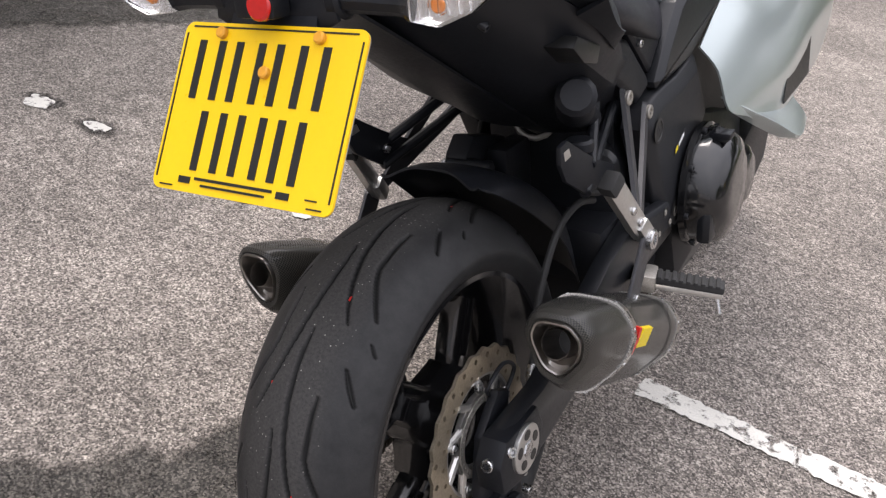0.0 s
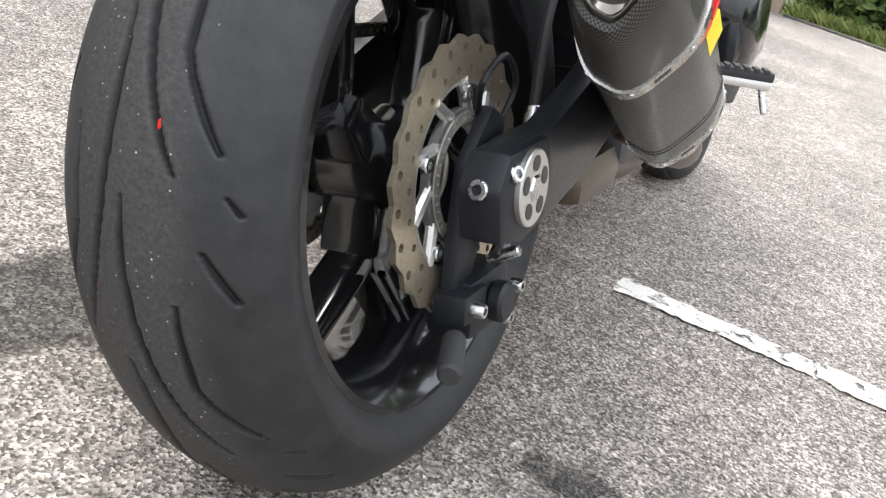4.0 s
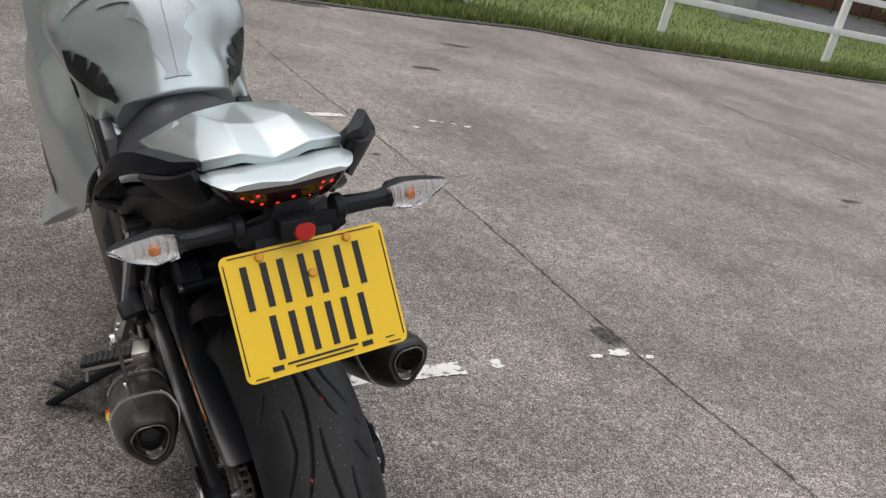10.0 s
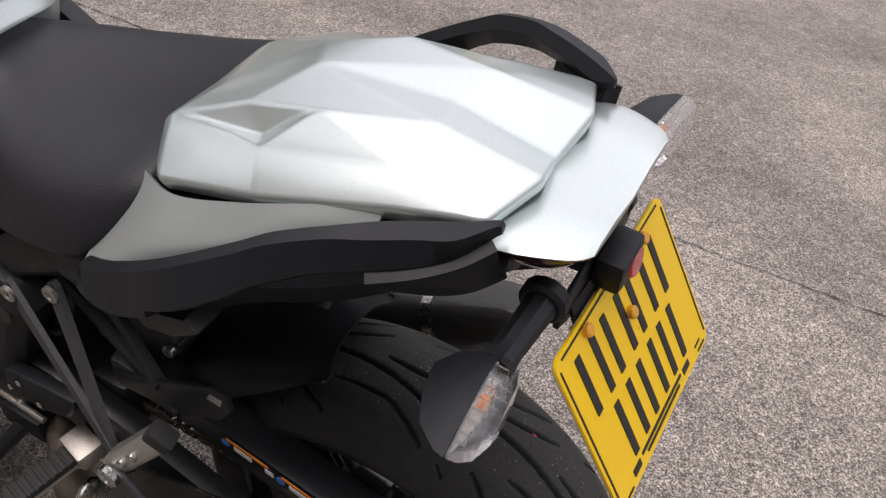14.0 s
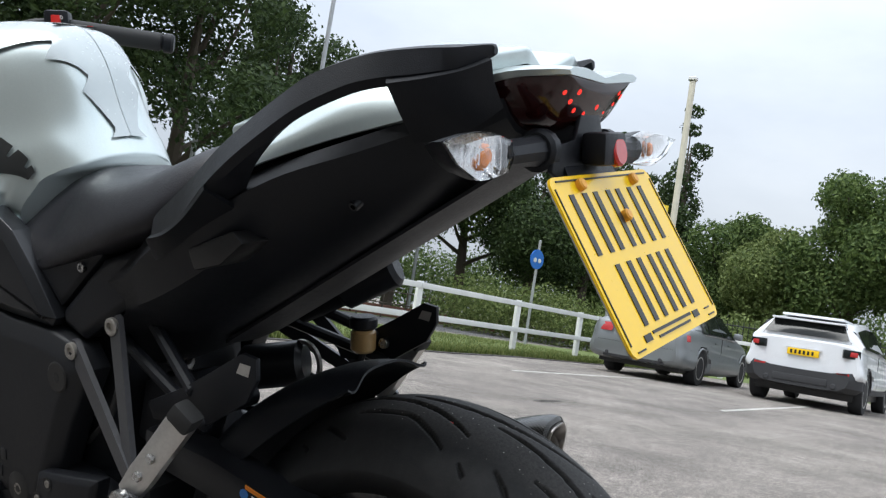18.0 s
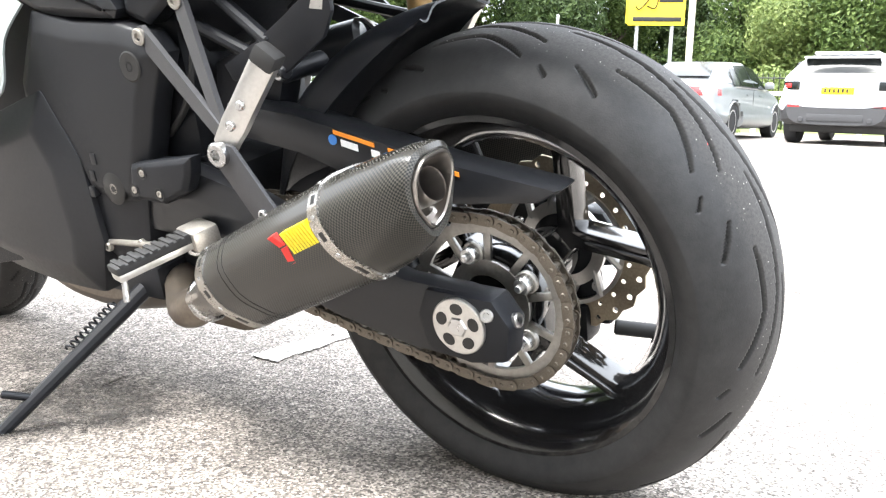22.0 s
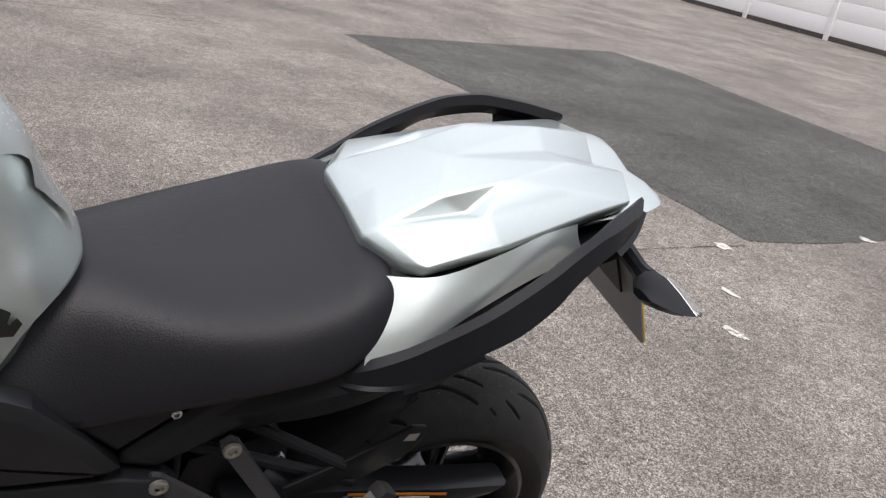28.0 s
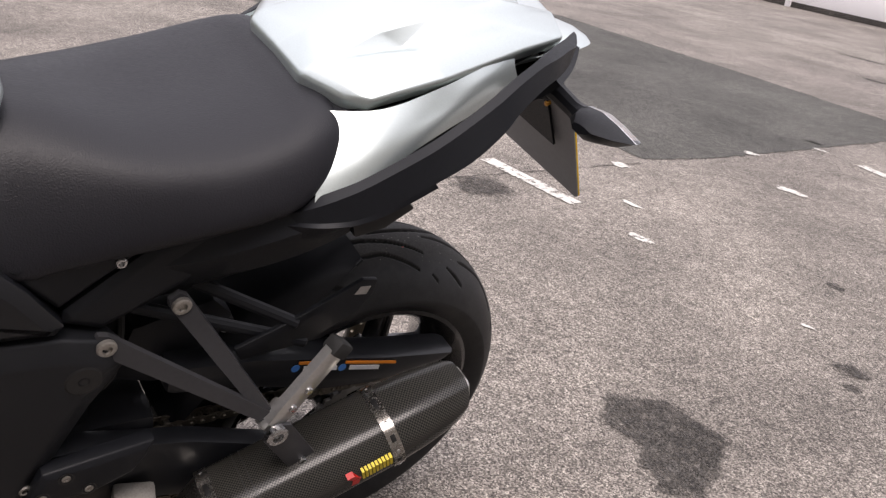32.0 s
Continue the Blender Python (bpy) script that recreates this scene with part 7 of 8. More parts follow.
wb = barrier("white_barrier", [(-2.58, 0.5), (-2.51, 2.59), (-2.475, 3.37), (-2.44, 4.15), (-2.41, 4.9)], 0.68, (0.61,), "white painted timber barrier along the brick wall", 0.092, 0.1)
wb.matrix_basis = wb.matrix_basis @ pose(0, 0, -0.02, 0, -6, 0)
for y in (1.05, 3.05):
    wroot = new("weed")
    lv = []
    r = random.Random(int(y * 10))
    verts, faces = [], []
    for k in range(26):
        h = r.uniform(0, 0.32 if y < 2 else 0.08)
        a = r.uniform(0, math.tau)
        c = Vector((0.02 * math.cos(a), 0.02 * math.sin(a), h))
        d = Vector((math.cos(a), math.sin(a), 0.4)).normalized() * 0.05
        s = d.cross(Vector((0, 0, 1))).normalized() * 0.016
        i = len(verts)
        verts += [c, c + d * 0.5 + s, c + d, c + d * 0.5 - s]
        faces.append((i, i + 1, i + 2, i + 3))
    bpy.data.objects.remove(wroot)
    wob = tagged(raw("weed", verts, faces, LEAF_PALE), "small green weed at the foot of the wall", "weed")
    wob.location = w0 + wd * y + wn * 0.05

# corner post and slatted fence by the hedge
cp_ob = tagged(part("concrete_post", block((-0.66, 7.15, -0.1), (-0.46, 7.35, 2.0), 0.015), CONCRETE, None), "brown concrete fence post", "post")
cpan = tagged(new("concrete_fence"), "brown concrete panel fence joining the post", "fence")
for k in range(5):
    part("panel", block((-2.5, 7.22, 0.02 + k * 0.4), (-0.66, 7.28, 0.4 + k * 0.4), 0.008), CONCRETE, cpan)
tfen = tagged(new("timber_fence"), "old dark timber slat fence behind the shrubs", "fence")
for k in range(26):
    part("slat", block((-0.5 + k * 0.125, 8.55, 0.0), (-0.39 + k * 0.125, 8.57, 1.5), 0.003), TIMBER, tfen)
part("rail", block((-0.5, 8.575, 1.1), (3.2, 8.61, 1.18), 0.003), TIMBER, tfen)

# ---- field, fence, road ----
field = structure(sheet("grass_field", [(-0.42, 7.3), (2.2, 6.8), (3.6, 6.9), (5.1, 7.15), (6.2, 6.95), (8.3, 7.05), (11.0, 7.05), (13.8, 7.35), (17.2, 7.2), (20.5, 6.9), (23.0, 5.3), (24.2, 3.2), (24.4, -4), (45, -4), (45, 8), (30, 11), (15, 14.5), (0, 19), (-6, 21), (-6, 7.4)], 0.004, GRASSY, "mown grass verge", "grass", 0.05, 61), "mown grass verge behind the fence", "grass")
FP = [(-0.46, 7.62), (2.4, 7.95), (5.0, 8.25), (8.4, 8.5), (11.6, 8.15), (15.0, 8.0), (17.9, 7.9), (20.9, 7.5), (23.2, 6.0), (24.5, 3.6), (24.9, 1.0), (25.0, -2.0), (25.0, -5.0)]
barrier("field_fence", FP, 1.1, (1.03, 0.5), "white painted timber rail fence along the grass", 0.1, 0.1)
kerb = tagged(new("kerb"), "dark edging stones between tarmac and grass", "kerb", "", "structure")
ks = [(-0.42, 7.2), (2.2, 6.7), (3.6, 6.8), (5.1, 7.05), (6.2, 6.85), (8.3, 6.95), (11.0, 6.95), (13.8, 7.25), (17.2, 7.1), (20.5, 6.8)]
for p, q in zip(ks, ks[1:]):
    d = Vector((q[0] - p[0], q[1] - p[1]))
    n = max(1, int(d.length / 0.9))
    for k in range(n):
        part("kerb_stone", block((0.01, -0.05, -0.08), (d.length / n - 0.01, 0.05, 0.018), 0.012, pose(p[0] + d.x * k / n, p[1] + d.y * k / n, 0, 0, 0, math.degrees(math.atan2(d.y, d.x)))), DARKTAR, kerb)
structure(sheet("road", [(-40, 32), (0, 20), (15, 15.5), (30, 12), (60, 6.5), (60, 14), (30, 19), (15, 22), (0, 27), (-40, 42)], 0.006, ROADTAR, "grey road beyond the verge", "road"), "grey road beyond the grass verge", "road")
structure(sheet("far_verge", [(-40, 42), (0, 27), (15, 22), (30, 19), (60, 14), (60, 60), (-40, 80)], 0.005, GRASSY, "far verge", "grass"), "far verge under the trees", "grass")
structure(sheet("side_road", [(26, -4), (60, -10), (60, 4.5), (30, 4.4), (26, 3)], 0.006, ROADTAR, "road", "road"), "grey road behind the parked cars", "road")
rw = structure(new("roadside_wall"), "low red brick wall along the road", "wall")
for k in range(40):
    a = Vector((-10 + k * 1.5, 30.5 - 10 * 0 - (k * 1.5) * 0.26, 0))
    part("wall_panel", block((0, 0, 0), (1.49, 0.25, 0.45), 0.01, pose(a.x, a.y, 0, 0, 0, -14.6)), REDWALL, rw)
rl = tagged(new("roadside_railing"), "dark steel railing along the road", "railing")
for k in range(44):
    a = Vector((-10 + k * 1.1, 28.2 - k * 1.1 * 0.26, 0))
    part("upright", rod((a.x, a.y, 0), (a.x, a.y, 1.05), 0.03, 6), BARK, rl)
for z in (0.55, 1.0):
    part("rail", rod((-10, 28.2, z), (37.3, 28.2 - 43 * 1.1 * 0.26, z), 0.025, 6), BARK, rl)
bf = tagged(new("blue_railings"), "dark blue steel railings behind the cars", "railing")
for k in range(90):
    y = 8.0 - k * 0.16
    part("bar", rod((27.5 + 0.12 * k * 0.3, y, 0), (27.5 + 0.12 * k * 0.3, y, 1.75), 0.014, 6), SATIN, bf)
for z in (0.3, 1.6):
    part("rail", rod((27.5, 8.0, z), (27.5 + 0.12 * 90 * 0.3, 8.0 - 90 * 0.16, z), 0.022, 6), SATIN, bf)
tagged(part("utility_cabinet", block((12.9, 11.6, 0), (13.5, 12.0, 1.15), 0.02), GALV, None), "grey steel roadside cabinet", "cabinet")


def grass_strip(name, region, count, hmin, hmax, mat, seed, label):
    r = np.random.RandomState(seed)
    verts, faces = [], []
    for _ in range(count):
        x, y = region(r)
        h, a, l = r.uniform(hmin, hmax), r.uniform(0, math.tau), r.uniform(-0.06, 0.06)
        dx, dy, w = math.cos(a), math.sin(a), 0.006 + h * 0.018
        i = len(verts)
        verts += [(x - dx * w, y - dy * w, 0), (x + dx * w, y + dy * w, 0), (x + l + dx * w * 0.5, y + l + dy * w * 0.5, h * 0.65), (x + 2.2 * l, y + 2 * l, h)]
        faces += [(i, i + 1, i + 2), (i, i + 2, i + 3)]
    ob = raw(name, verts, faces, mat)
    return tagged(ob, label, "grass", "", "stuff")


def edge_y(x):
    return float(np.interp(x, [-0.42, 2.2, 3.6, 5.1, 6.2, 8.3, 11.0, 13.8, 17.2, 20.5, 23.0], [7.3, 6.8, 6.9, 7.15, 6.95, 7.05, 7.05, 7.35, 7.2, 6.9, 5.3]))


def near_edge(r):
    x = r.uniform(-0.42, 22)
    return x, edge_y(x) + abs(r.normal(0, 0.35)) + 0.02


def whole_field(r):
    x = r.uniform(-0.5, 22)
    return x, edge_y(x) + r.uniform(0.3, 6)


grass_strip("edge_grass", near_edge, 30000, 0.03, 0.15, BLADES, 1, "long uneven grass along the tarmac edge")
grass_strip("field_grass", whole_field, 30000, 0.02, 0.08, BLADES, 2, "short grass with seed heads on the verge")


# ---- plants ----
def leaf_cloud(lumps, count, size, seed, squash=0.75):
    """Leaf clumps scattered through overlapping lumps, thickest near their skins."""
    r = np.random.RandomState(seed)
    lumps = np.array(lumps)
    weight = lumps[:, 3] ** 2
    pick = r.choice(len(lumps), count, p=weight / weight.sum())
    d = r.normal(size=(count, 3))
    d /= np.linalg.norm(d, axis=1)[:, None]
    rad = lumps[pick, 3] * np.clip(r.normal(0.86, 0.16, count), 0.25, 1.18)
    c = lumps[pick, :3] + d * rad[:, None] * [1, 1, squash]
    n = d + r.normal(scale=0.6, size=(count, 3))
    n /= np.linalg.norm(n, axis=1)[:, None]
    t = np.cross(n, r.normal(size=(count, 3)))
    t /= np.linalg.norm(t, axis=1)[:, None]
    b = np.cross(n, t)
    s = size * r.uniform(0.5, 1.4, count)[:, None]
    bend = n * s * 0.25
    p = np.stack([c - t * s, c - b * s * 0.55 + bend, c + t * s, c + b * s * 0.55 + bend], 1).reshape(-1, 3)
    f = np.arange(count * 4).reshape(-1, 4)
    return p.tolist(), f.tolist()


def tree(x, y, height, spread, mat, seed, name="tree", label="leafy green deciduous tree", leaves=24000, trunk=0.3, slim=False, leaf=0.2):
    r = random.Random(seed)
    root = tagged(new(name), label, "tree")
    root.location = (x, y, 0)
    th = height * (0.3 if not slim else 0.12)
    wood = [tube([(0, 0, -0.1), (r.uniform(-0.1, 0.1), r.uniform(-0.1, 0.1), th), (r.uniform(-0.3, 0.3), r.uniform(-0.3, 0.3), height * 0.8)], [trunk, trunk * 0.75, trunk * 0.2], 8, 4)]
    lumps = []
    n = 15 if not slim else 12
    for k in range(n):
        a = r.uniform(0, math.tau)
        f = (k + 0.5) / n
        if slim:
            z, rr = th + (height - th) * f, spread * (0.55 + 0.5 * math.sin(math.pi * min(1, f * 1.1 + 0.1))) * (1 - 0.55 * f)
            off = spread * 0.3
        else:
            z, rr = th + (height - th) * (0.12 + 0.8 * f), spread * r.uniform(0.32, 0.52) * (1.05 - 0.45 * f)
            off = spread * r.uniform(0.25, 0.75) * math.sqrt(max(0.05, 1 - (f * 1.25 - 0.35) ** 2))
        c = (off * math.cos(a), off * math.sin(a), min(z, height - rr * 0.7))
        lumps.append((*c, rr))
        if k % 2 == 0:
            wood.append(tube([(0, 0, th * 0.9 + f * height * 0.3), (c[0] * 0.5, c[1] * 0.5, (th + c[2]) / 2), c], [trunk * 0.4, trunk * 0.25, 0.03], 6, 3))
    part("trunk", join(*wood), BARK, root)
    v, f = leaf_cloud(lumps, leaves, leaf, seed)
    raw("crown", v, f, mat, root)
    return root


def shrub(x, y, rx, height, mat, seed, count=1500, leaf=0.05, label="leafy green shrub by the fence"):
    r = random.Random(seed)
    lumps = [(r.uniform(-rx, rx), r.uniform(-rx * 0.4, rx * 0.4), r.uniform(0.15, 0.8) * height, r.uniform(0.25, 0.4) * height) for _ in range(9)]
    v, f = leaf_cloud(lumps, count, leaf, seed, 0.9)
    root = tagged(new("shrub"), label, "shrub")
    root.location = (x, y, 0)
    raw("leaves", v, f, mat, root)
    part("stems", join(*[tube([(r.uniform(-rx, rx) * 0.6, r.uniform(-0.1, 0.1), 0), (r.uniform(-rx, rx), r.uniform(-0.2, 0.2), height * 0.8)], 0.012, 5, 2) for _ in range(6)]), BARK, root)
    return root


for k, (x, y, rx, h, m) in enumerate(((-0.05, 7.85, 0.35, 0.9, LEAF_MID), (0.25, 7.85, 0.4, 1.0, LEAF_MID), (0.9, 8.1, 0.5, 1.3, LEAF_MID), (1.6, 8.2, 0.6, 1.2, LEAF_PALE), (2.4, 8.2, 0.6, 1.1, LEAF_MID), (3.2, 8.1, 0.5, 0.8, LEAF_PALE), (0.2, 8.4, 0.5, 1.9, LEAF_PALE), (1.1, 8.5, 0.6, 1.7, LEAF_MID), (4.1, 7.8, 0.5, 0.5, LEAF_PALE), (0.5, 7.7, 0.45, 0.6, LEAF_MID), (1.3, 7.9, 0.55, 0.7, LEAF_PALE), (2.2, 7.8, 0.6, 0.65, LEAF_MID), (3.1, 7.6, 0.5, 0.45, LEAF_PALE))):
    shrub(x, y, rx, h, m, 700 + k)


def polar(az, dist):
    return -1.03 + dist * math.cos(radians(az + 2.1)), -0.55 + dist * math.sin(radians(az + 2.1))


for k, (az, dist, h, sp, m, lf) in enumerate(((49, 27, 12.5, 4.6, LEAF_DARK, 0.095), (57, 24, 12, 4.4, LEAF_DARK, 0.095), (66, 27, 12, 4.6, LEAF_DARK, 0.095), (43, 33, 11.5, 3.6, LEAF_DARK, 0.095), (39, 36, 8.2, 3.6, LEAF_MID, 0.095), (34.5, 38, 9.2, 3.8, LEAF_MID, 0.095),
                                              (30, 40, 9.8, 4.0, LEAF_MID, 0.095), (25.5, 37, 8.0, 3.4, LEAF_DARK, 0.095), (22, 42, 8.2, 3.4, LEAF_MID, 0.095), (13.5, 44, 7.2, 3.4, LEAF_MID, 0.095), (10, 40, 6.2, 3.2, LEAF_PALE, 0.09), (6.5, 38, 8.6, 3.4, LEAF_MID, 0.095),
                                              (2.6, 36, 9.4, 3.6, LEAF_MID, 0.095), (-2.0, 38, 9.2, 3.8, LEAF_MID, 0.095), (-7, 40, 9, 4, LEAF_MID, 0.095), (75, 30, 12, 4.6, LEAF_DARK, 0.095), (85, 34, 11, 4.6, LEAF_MID, 0.095))):
    x, y = polar(az, dist)
    tree(x, y, h, sp, m, 100 + k, leaf=lf, label="dark dense roadside tree" if m is LEAF_DARK else "leafy green roadside tree")
for k, (az, dist, h) in enumerate(((16.6, 46, 13.0), (18.3, 48, 9.6), (20.6, 47, 11.6))):
    x, y = polar(az, dist)
    tree(x, y, h, 1.7, LEAF_DARK, 300 + k, "poplar_tree", "tall narrow dark poplar", 9000, 0.25, True, 0.12)
rng = random.Random(17)
lumps = []
for k in range(130):
    az = -12 + 110 * k / 129
    x, y = polar(az, 47 + rng.uniform(-3, 3))
    lumps.append((x, y, rng.uniform(0.8, 3.6), rng.uniform(1.6, 2.6)))
v, f = leaf_cloud(lumps, 110000, 0.1, 77)
tagged(raw("woodland_backdrop", v, f, LEAF_MID), "dense green undergrowth behind the road", "woodland", "", "stuff")
lumps = []
for k in range(60):
    x, y = polar(4 + 26 * k / 59, 33 + rng.uniform(-2, 1.5))
    lumps.append((x, y, rng.uniform(0.5, 1.3), rng.uniform(0.8, 1.5)))
v, f = leaf_cloud(lumps, 30000, 0.07, 78)
tagged(raw("hedgerow", v, f, LEAF_PALE), "pale green bushes behind the parked cars", "hedge", "", "stuff")

# ---- street furniture ----
for k, (az, dist, h, lean) in enumerate(((48.0, 26, 5.4, 0), (41.0, 30, 11.2, 1), (33.0, 38, 7, 0), (26.3, 45, 7.4, 1))):
    x, y = polar(az, dist)
    lp = tagged(new("street_lamp"), "grey steel street lamp on a tall column", "street lamp", "street lamps")
    lp.location = (x, y, 0)
    part("column", rod((0, 0, 0), (0, 0, h), 0.075, 10), GALV, lp)
    if lean:
        part("arm", tube([(0, 0, h), (0.1, -0.1, h + 0.45), (0.7, -0.7, h + 0.6)], 0.04, 8), GALV, lp)
        part("lantern", block((0.6, -1.15, h + 0.5), (0.85, -0.62, h + 0.66), 0.04), GALV, lp)
    else:
        part("lantern", block((-0.16, -0.35, h), (0.16, 0.35, h + 0.16), 0.05), GALV, lp)
x, y = polar(25.2, 27)
bs = tagged(new("cycle_sign"), "round blue road sign on a grey pole", "road sign")
bs.location = (x, y, 0)
part("pole", rod((0, 0, 0), (0, 0, 3.2), 0.045, 10), GALV, bs)
disc_m = rod((0, 0, 0), (0.03, 0, 0), 0.3, 24)
disc_m.transform(pose(-0.06, 0, 2.6, 0, 180, 75))
part("disc", disc_m, SIGNBLUE, bs)
for dy in (-0.1, 0.1):
    w = rod((0, dy, 0), (0.012, dy, 0), 0.07, 12)
    w.transform(pose(-0.068, -0.03, 2.57, 0, 180, 75))
    part("symbol_mark", w, WHITE_PRINT, bs)
# shop sign on two legs and the pale flagpole
sx_, sy_ = polar(19.2, 25.0)
sign = tagged(new("shop_sign"), "yellow double-sided sign board on two grey legs", "sign")
sign.matrix_basis = pose(sx_, sy_, 0, 0, 0, -70.8)
part("board", block((-0.74, 0.0, 2.75), (0.74, 0.06, 4.47), 0.01), SIGNYEL, sign)
back = block((-0.74, 0.0, 2.75), (0.74, 0.06, 4.47), 0.01)
back.transform(pose(-0.08, 0.2, 0.06, 0, 0, 8))
part("board", back, SIGNYEL, sign)
for x in (-0.5, 0.42):
    part("leg", rod((x, 0.1, 0), (x, 0.1, 2.85), 0.05, 10), GALV, sign)
for x0, x1, z0, z1, m in ((-0.6, 0.68, 4.07, 4.35, INK), (-0.62, 0.66, 2.85, 2.97, INK), (0.06, 0.68, 3.35, 3.49, INK)):
    part("sign_bar", block((x0, -0.012, z0), (x1, 0.004, z1), 0.002), m, sign)
part("sign_emblem", tube([(-0.55, -0.012, 3.25), (-0.45, -0.012, 3.17), (-0.2, -0.012, 3.45), (-0.1, -0.012, 3.70), (0.02, -0.012, 3.45), (-0.05, -0.012, 3.20), (-0.25, -0.012, 3.25)], 0.045, 6, 4, True, 0.4), INK, sign)
fc = bpy.data.curves.new("sign_text", "FONT")
fc.body, fc.size, fc.align_x, fc.extrude = "Motorcycles", 0.25, "CENTER", 0.004
ft = new("tmp_text", fc)
dg = bpy.context.evaluated_depsgraph_get()
me_t = bpy.data.meshes.new_from_object(ft.evaluated_get(dg))
bpy.data.objects.remove(ft)
me_t.materials.clear()
me_t.materials.append(INK)
tx = new("sign_text", me_t)
tx.parent = sign
tx.matrix_basis = pose(0.05, -0.012, 3.77, 90, 0, 0)
x, y = polar(17.1, 24.0)
pole = tagged(part("flagpole", rod((0, 0, 0), (0, 0, 7.75), 0.085, 12), PALEPOLE, None), "tall pale flagpole beside the sign", "flagpole")
pole.location = (x, y, 0)
part("finial", rod((0, 0, 7.75), (0, 0, 7.85), 0.13, 12), WHITEWOOD, pole)

# ---- white concrete wall ----
cw = structure(new("wall_south"), "white washed concrete panel wall", "wall")
a, b = Vector((19.7, -19.15)), Vector((-7.6, -16.0))
d = (b - a)
n = 9
cw.matrix_basis = pose(a.x, a.y, 0, 0, 0, math.degrees(math.atan2(d.y, d.x)))
ln = d.length / n
for k in range(n + 1):
    part("post", block((k * ln - 0.07, -0.08, -0.1), (k * ln + 0.07, 0.11, 2.25), 0.012), PANELWHITE, cw)
for k in range(n):
    for r in range(5):
        part("board", block((k * ln + 0.072, -0.02, 0.12 + r * 0.42), (k * ln + ln - 0.072, 0.03 + 0.006 * ((k + r) % 2), 0.535 + r * 0.42), 0.008), PANELWHITE, cw)
part("plinth", block((0, -0.03, -0.05), (n * ln, 0.024, 0.115), 0.01), DARKTAR, cw)


# ---- parked cars ----
def panel(corners, sx=1, lift=0.0, sub=3):
    """A slightly bowed pane between four corners, mirrored by sx."""
    a, b, c, d = [Vector((sx * x, y, z)) for x, y, z in corners]
    rows = []
    for u in (0, 0.5, 1):
        rows.append([a.lerp(b, v).lerp(d.lerp(c, v), u) for v in (0, 0.5, 1)])
    n = (b - a).cross(d - a).normalized()
    rows[1][1] = rows[1][1] + n * lift
    return surface(rows, 0.006, sub, sub)


def wheel_of(root, c, sx, wr, spokes):
    w = part("wheel", lathe([(-0.11, wr * 0.62), (-0.11, wr * 0.97), (-0.09, wr), (0.09, wr), (0.11, wr * 0.97), (0.11, wr * 0.62)], 32, c), CARRUB, root)
    part("rim", lathe([(sx * 0.06, wr * 0.58), (sx * 0.112, wr * 0.6), (sx * 0.112, wr * 0.67), (sx * 0.06, wr * 0.67)], 32, c, True), ALLOY, w)
    part("rim_hub", lathe([(sx * 0.03, 0.01), (sx * 0.095, 0.02), (sx * 0.09, wr * 0.2), (sx * 0.03, wr * 0.24)], 20, c), ALLOY, w)
    for k in range(spokes):
        part("rim_spoke", block((sx * 0.088 - 0.012, -0.018, wr * 0.15), (sx * 0.088 + 0.012, 0.018, wr * 0.62), 0.006, Matrix.Translation(c) @ pose(0, 0, 0, 360 / spokes * k + 8)), ALLOY, w)
    part("rim_back", lathe([(sx * 0.02, 0.01), (sx * 0.02, wr * 0.6)], 28, c), INK, w)


def car(label, x, y, az, paint_m, half, wheel_r, wheelbase, track, sections, cabin, spokes):
    """A car about its rear axle: body skin with wheel arches pressed in, a cabin, and its glass as separate panes."""
    root = tagged(new("car"), label, "car", "parked cars")
    root.matrix_basis = pose(x, y, 0, 0, 0, az - 90)
    def press(p):
        q = Vector(p)
        for yy in (0.0, wheelbase):
            d = math.hypot(p.y - yy, p.z - wheel_r)
            if d < wheel_r * 1.13 and p.x > half * 0.8:
                q.x = half * 0.62
        return q
    part("body", skin(sections, 9, 6, True, press), paint_m, root, "", 32)
    part("cabin", skin(cabin, 5, 3), paint_m, root, "", 40)
    part("floor_pan", block((-half * 0.86, sections[0][0][1] + 0.3, 0.2), (half * 0.86, sections[-1][0][1] - 0.3, 0.42), 0.03), INK, root)
    for sx in (-1, 1):
        for yy in (0.0, wheelbase):
            wheel_of(root, (sx * track, yy, wheel_r), sx, wheel_r, spokes)
            part("arch_lip", tube([(sx * (half + 0.004), yy - wheel_r * 1.13 * math.cos(a), wheel_r + wheel_r * 1.13 * math.sin(a)) for a in (0.1 + 2.94 * k / 8 for k in range(9))], 0.02, 6, 2), CLAD if paint_m is CARWHITE else paint_m, root)
    return root


def S(y, *p):
    return [(a, y, b) for a, b in p]


def glass_pane(root, name, corners, sx=1, lift=0.0):
    push = (0, -0.03, 0.03) if name == "rear_window" else (0.03, 0, 0.012)
    corners = [tuple(a + b for a, b in zip(c, push)) for c in corners]
    part(name, panel(corners if sx > 0 else [corners[1], corners[0], corners[3], corners[2]], sx, lift), CARGLASS, root, "dark glass")


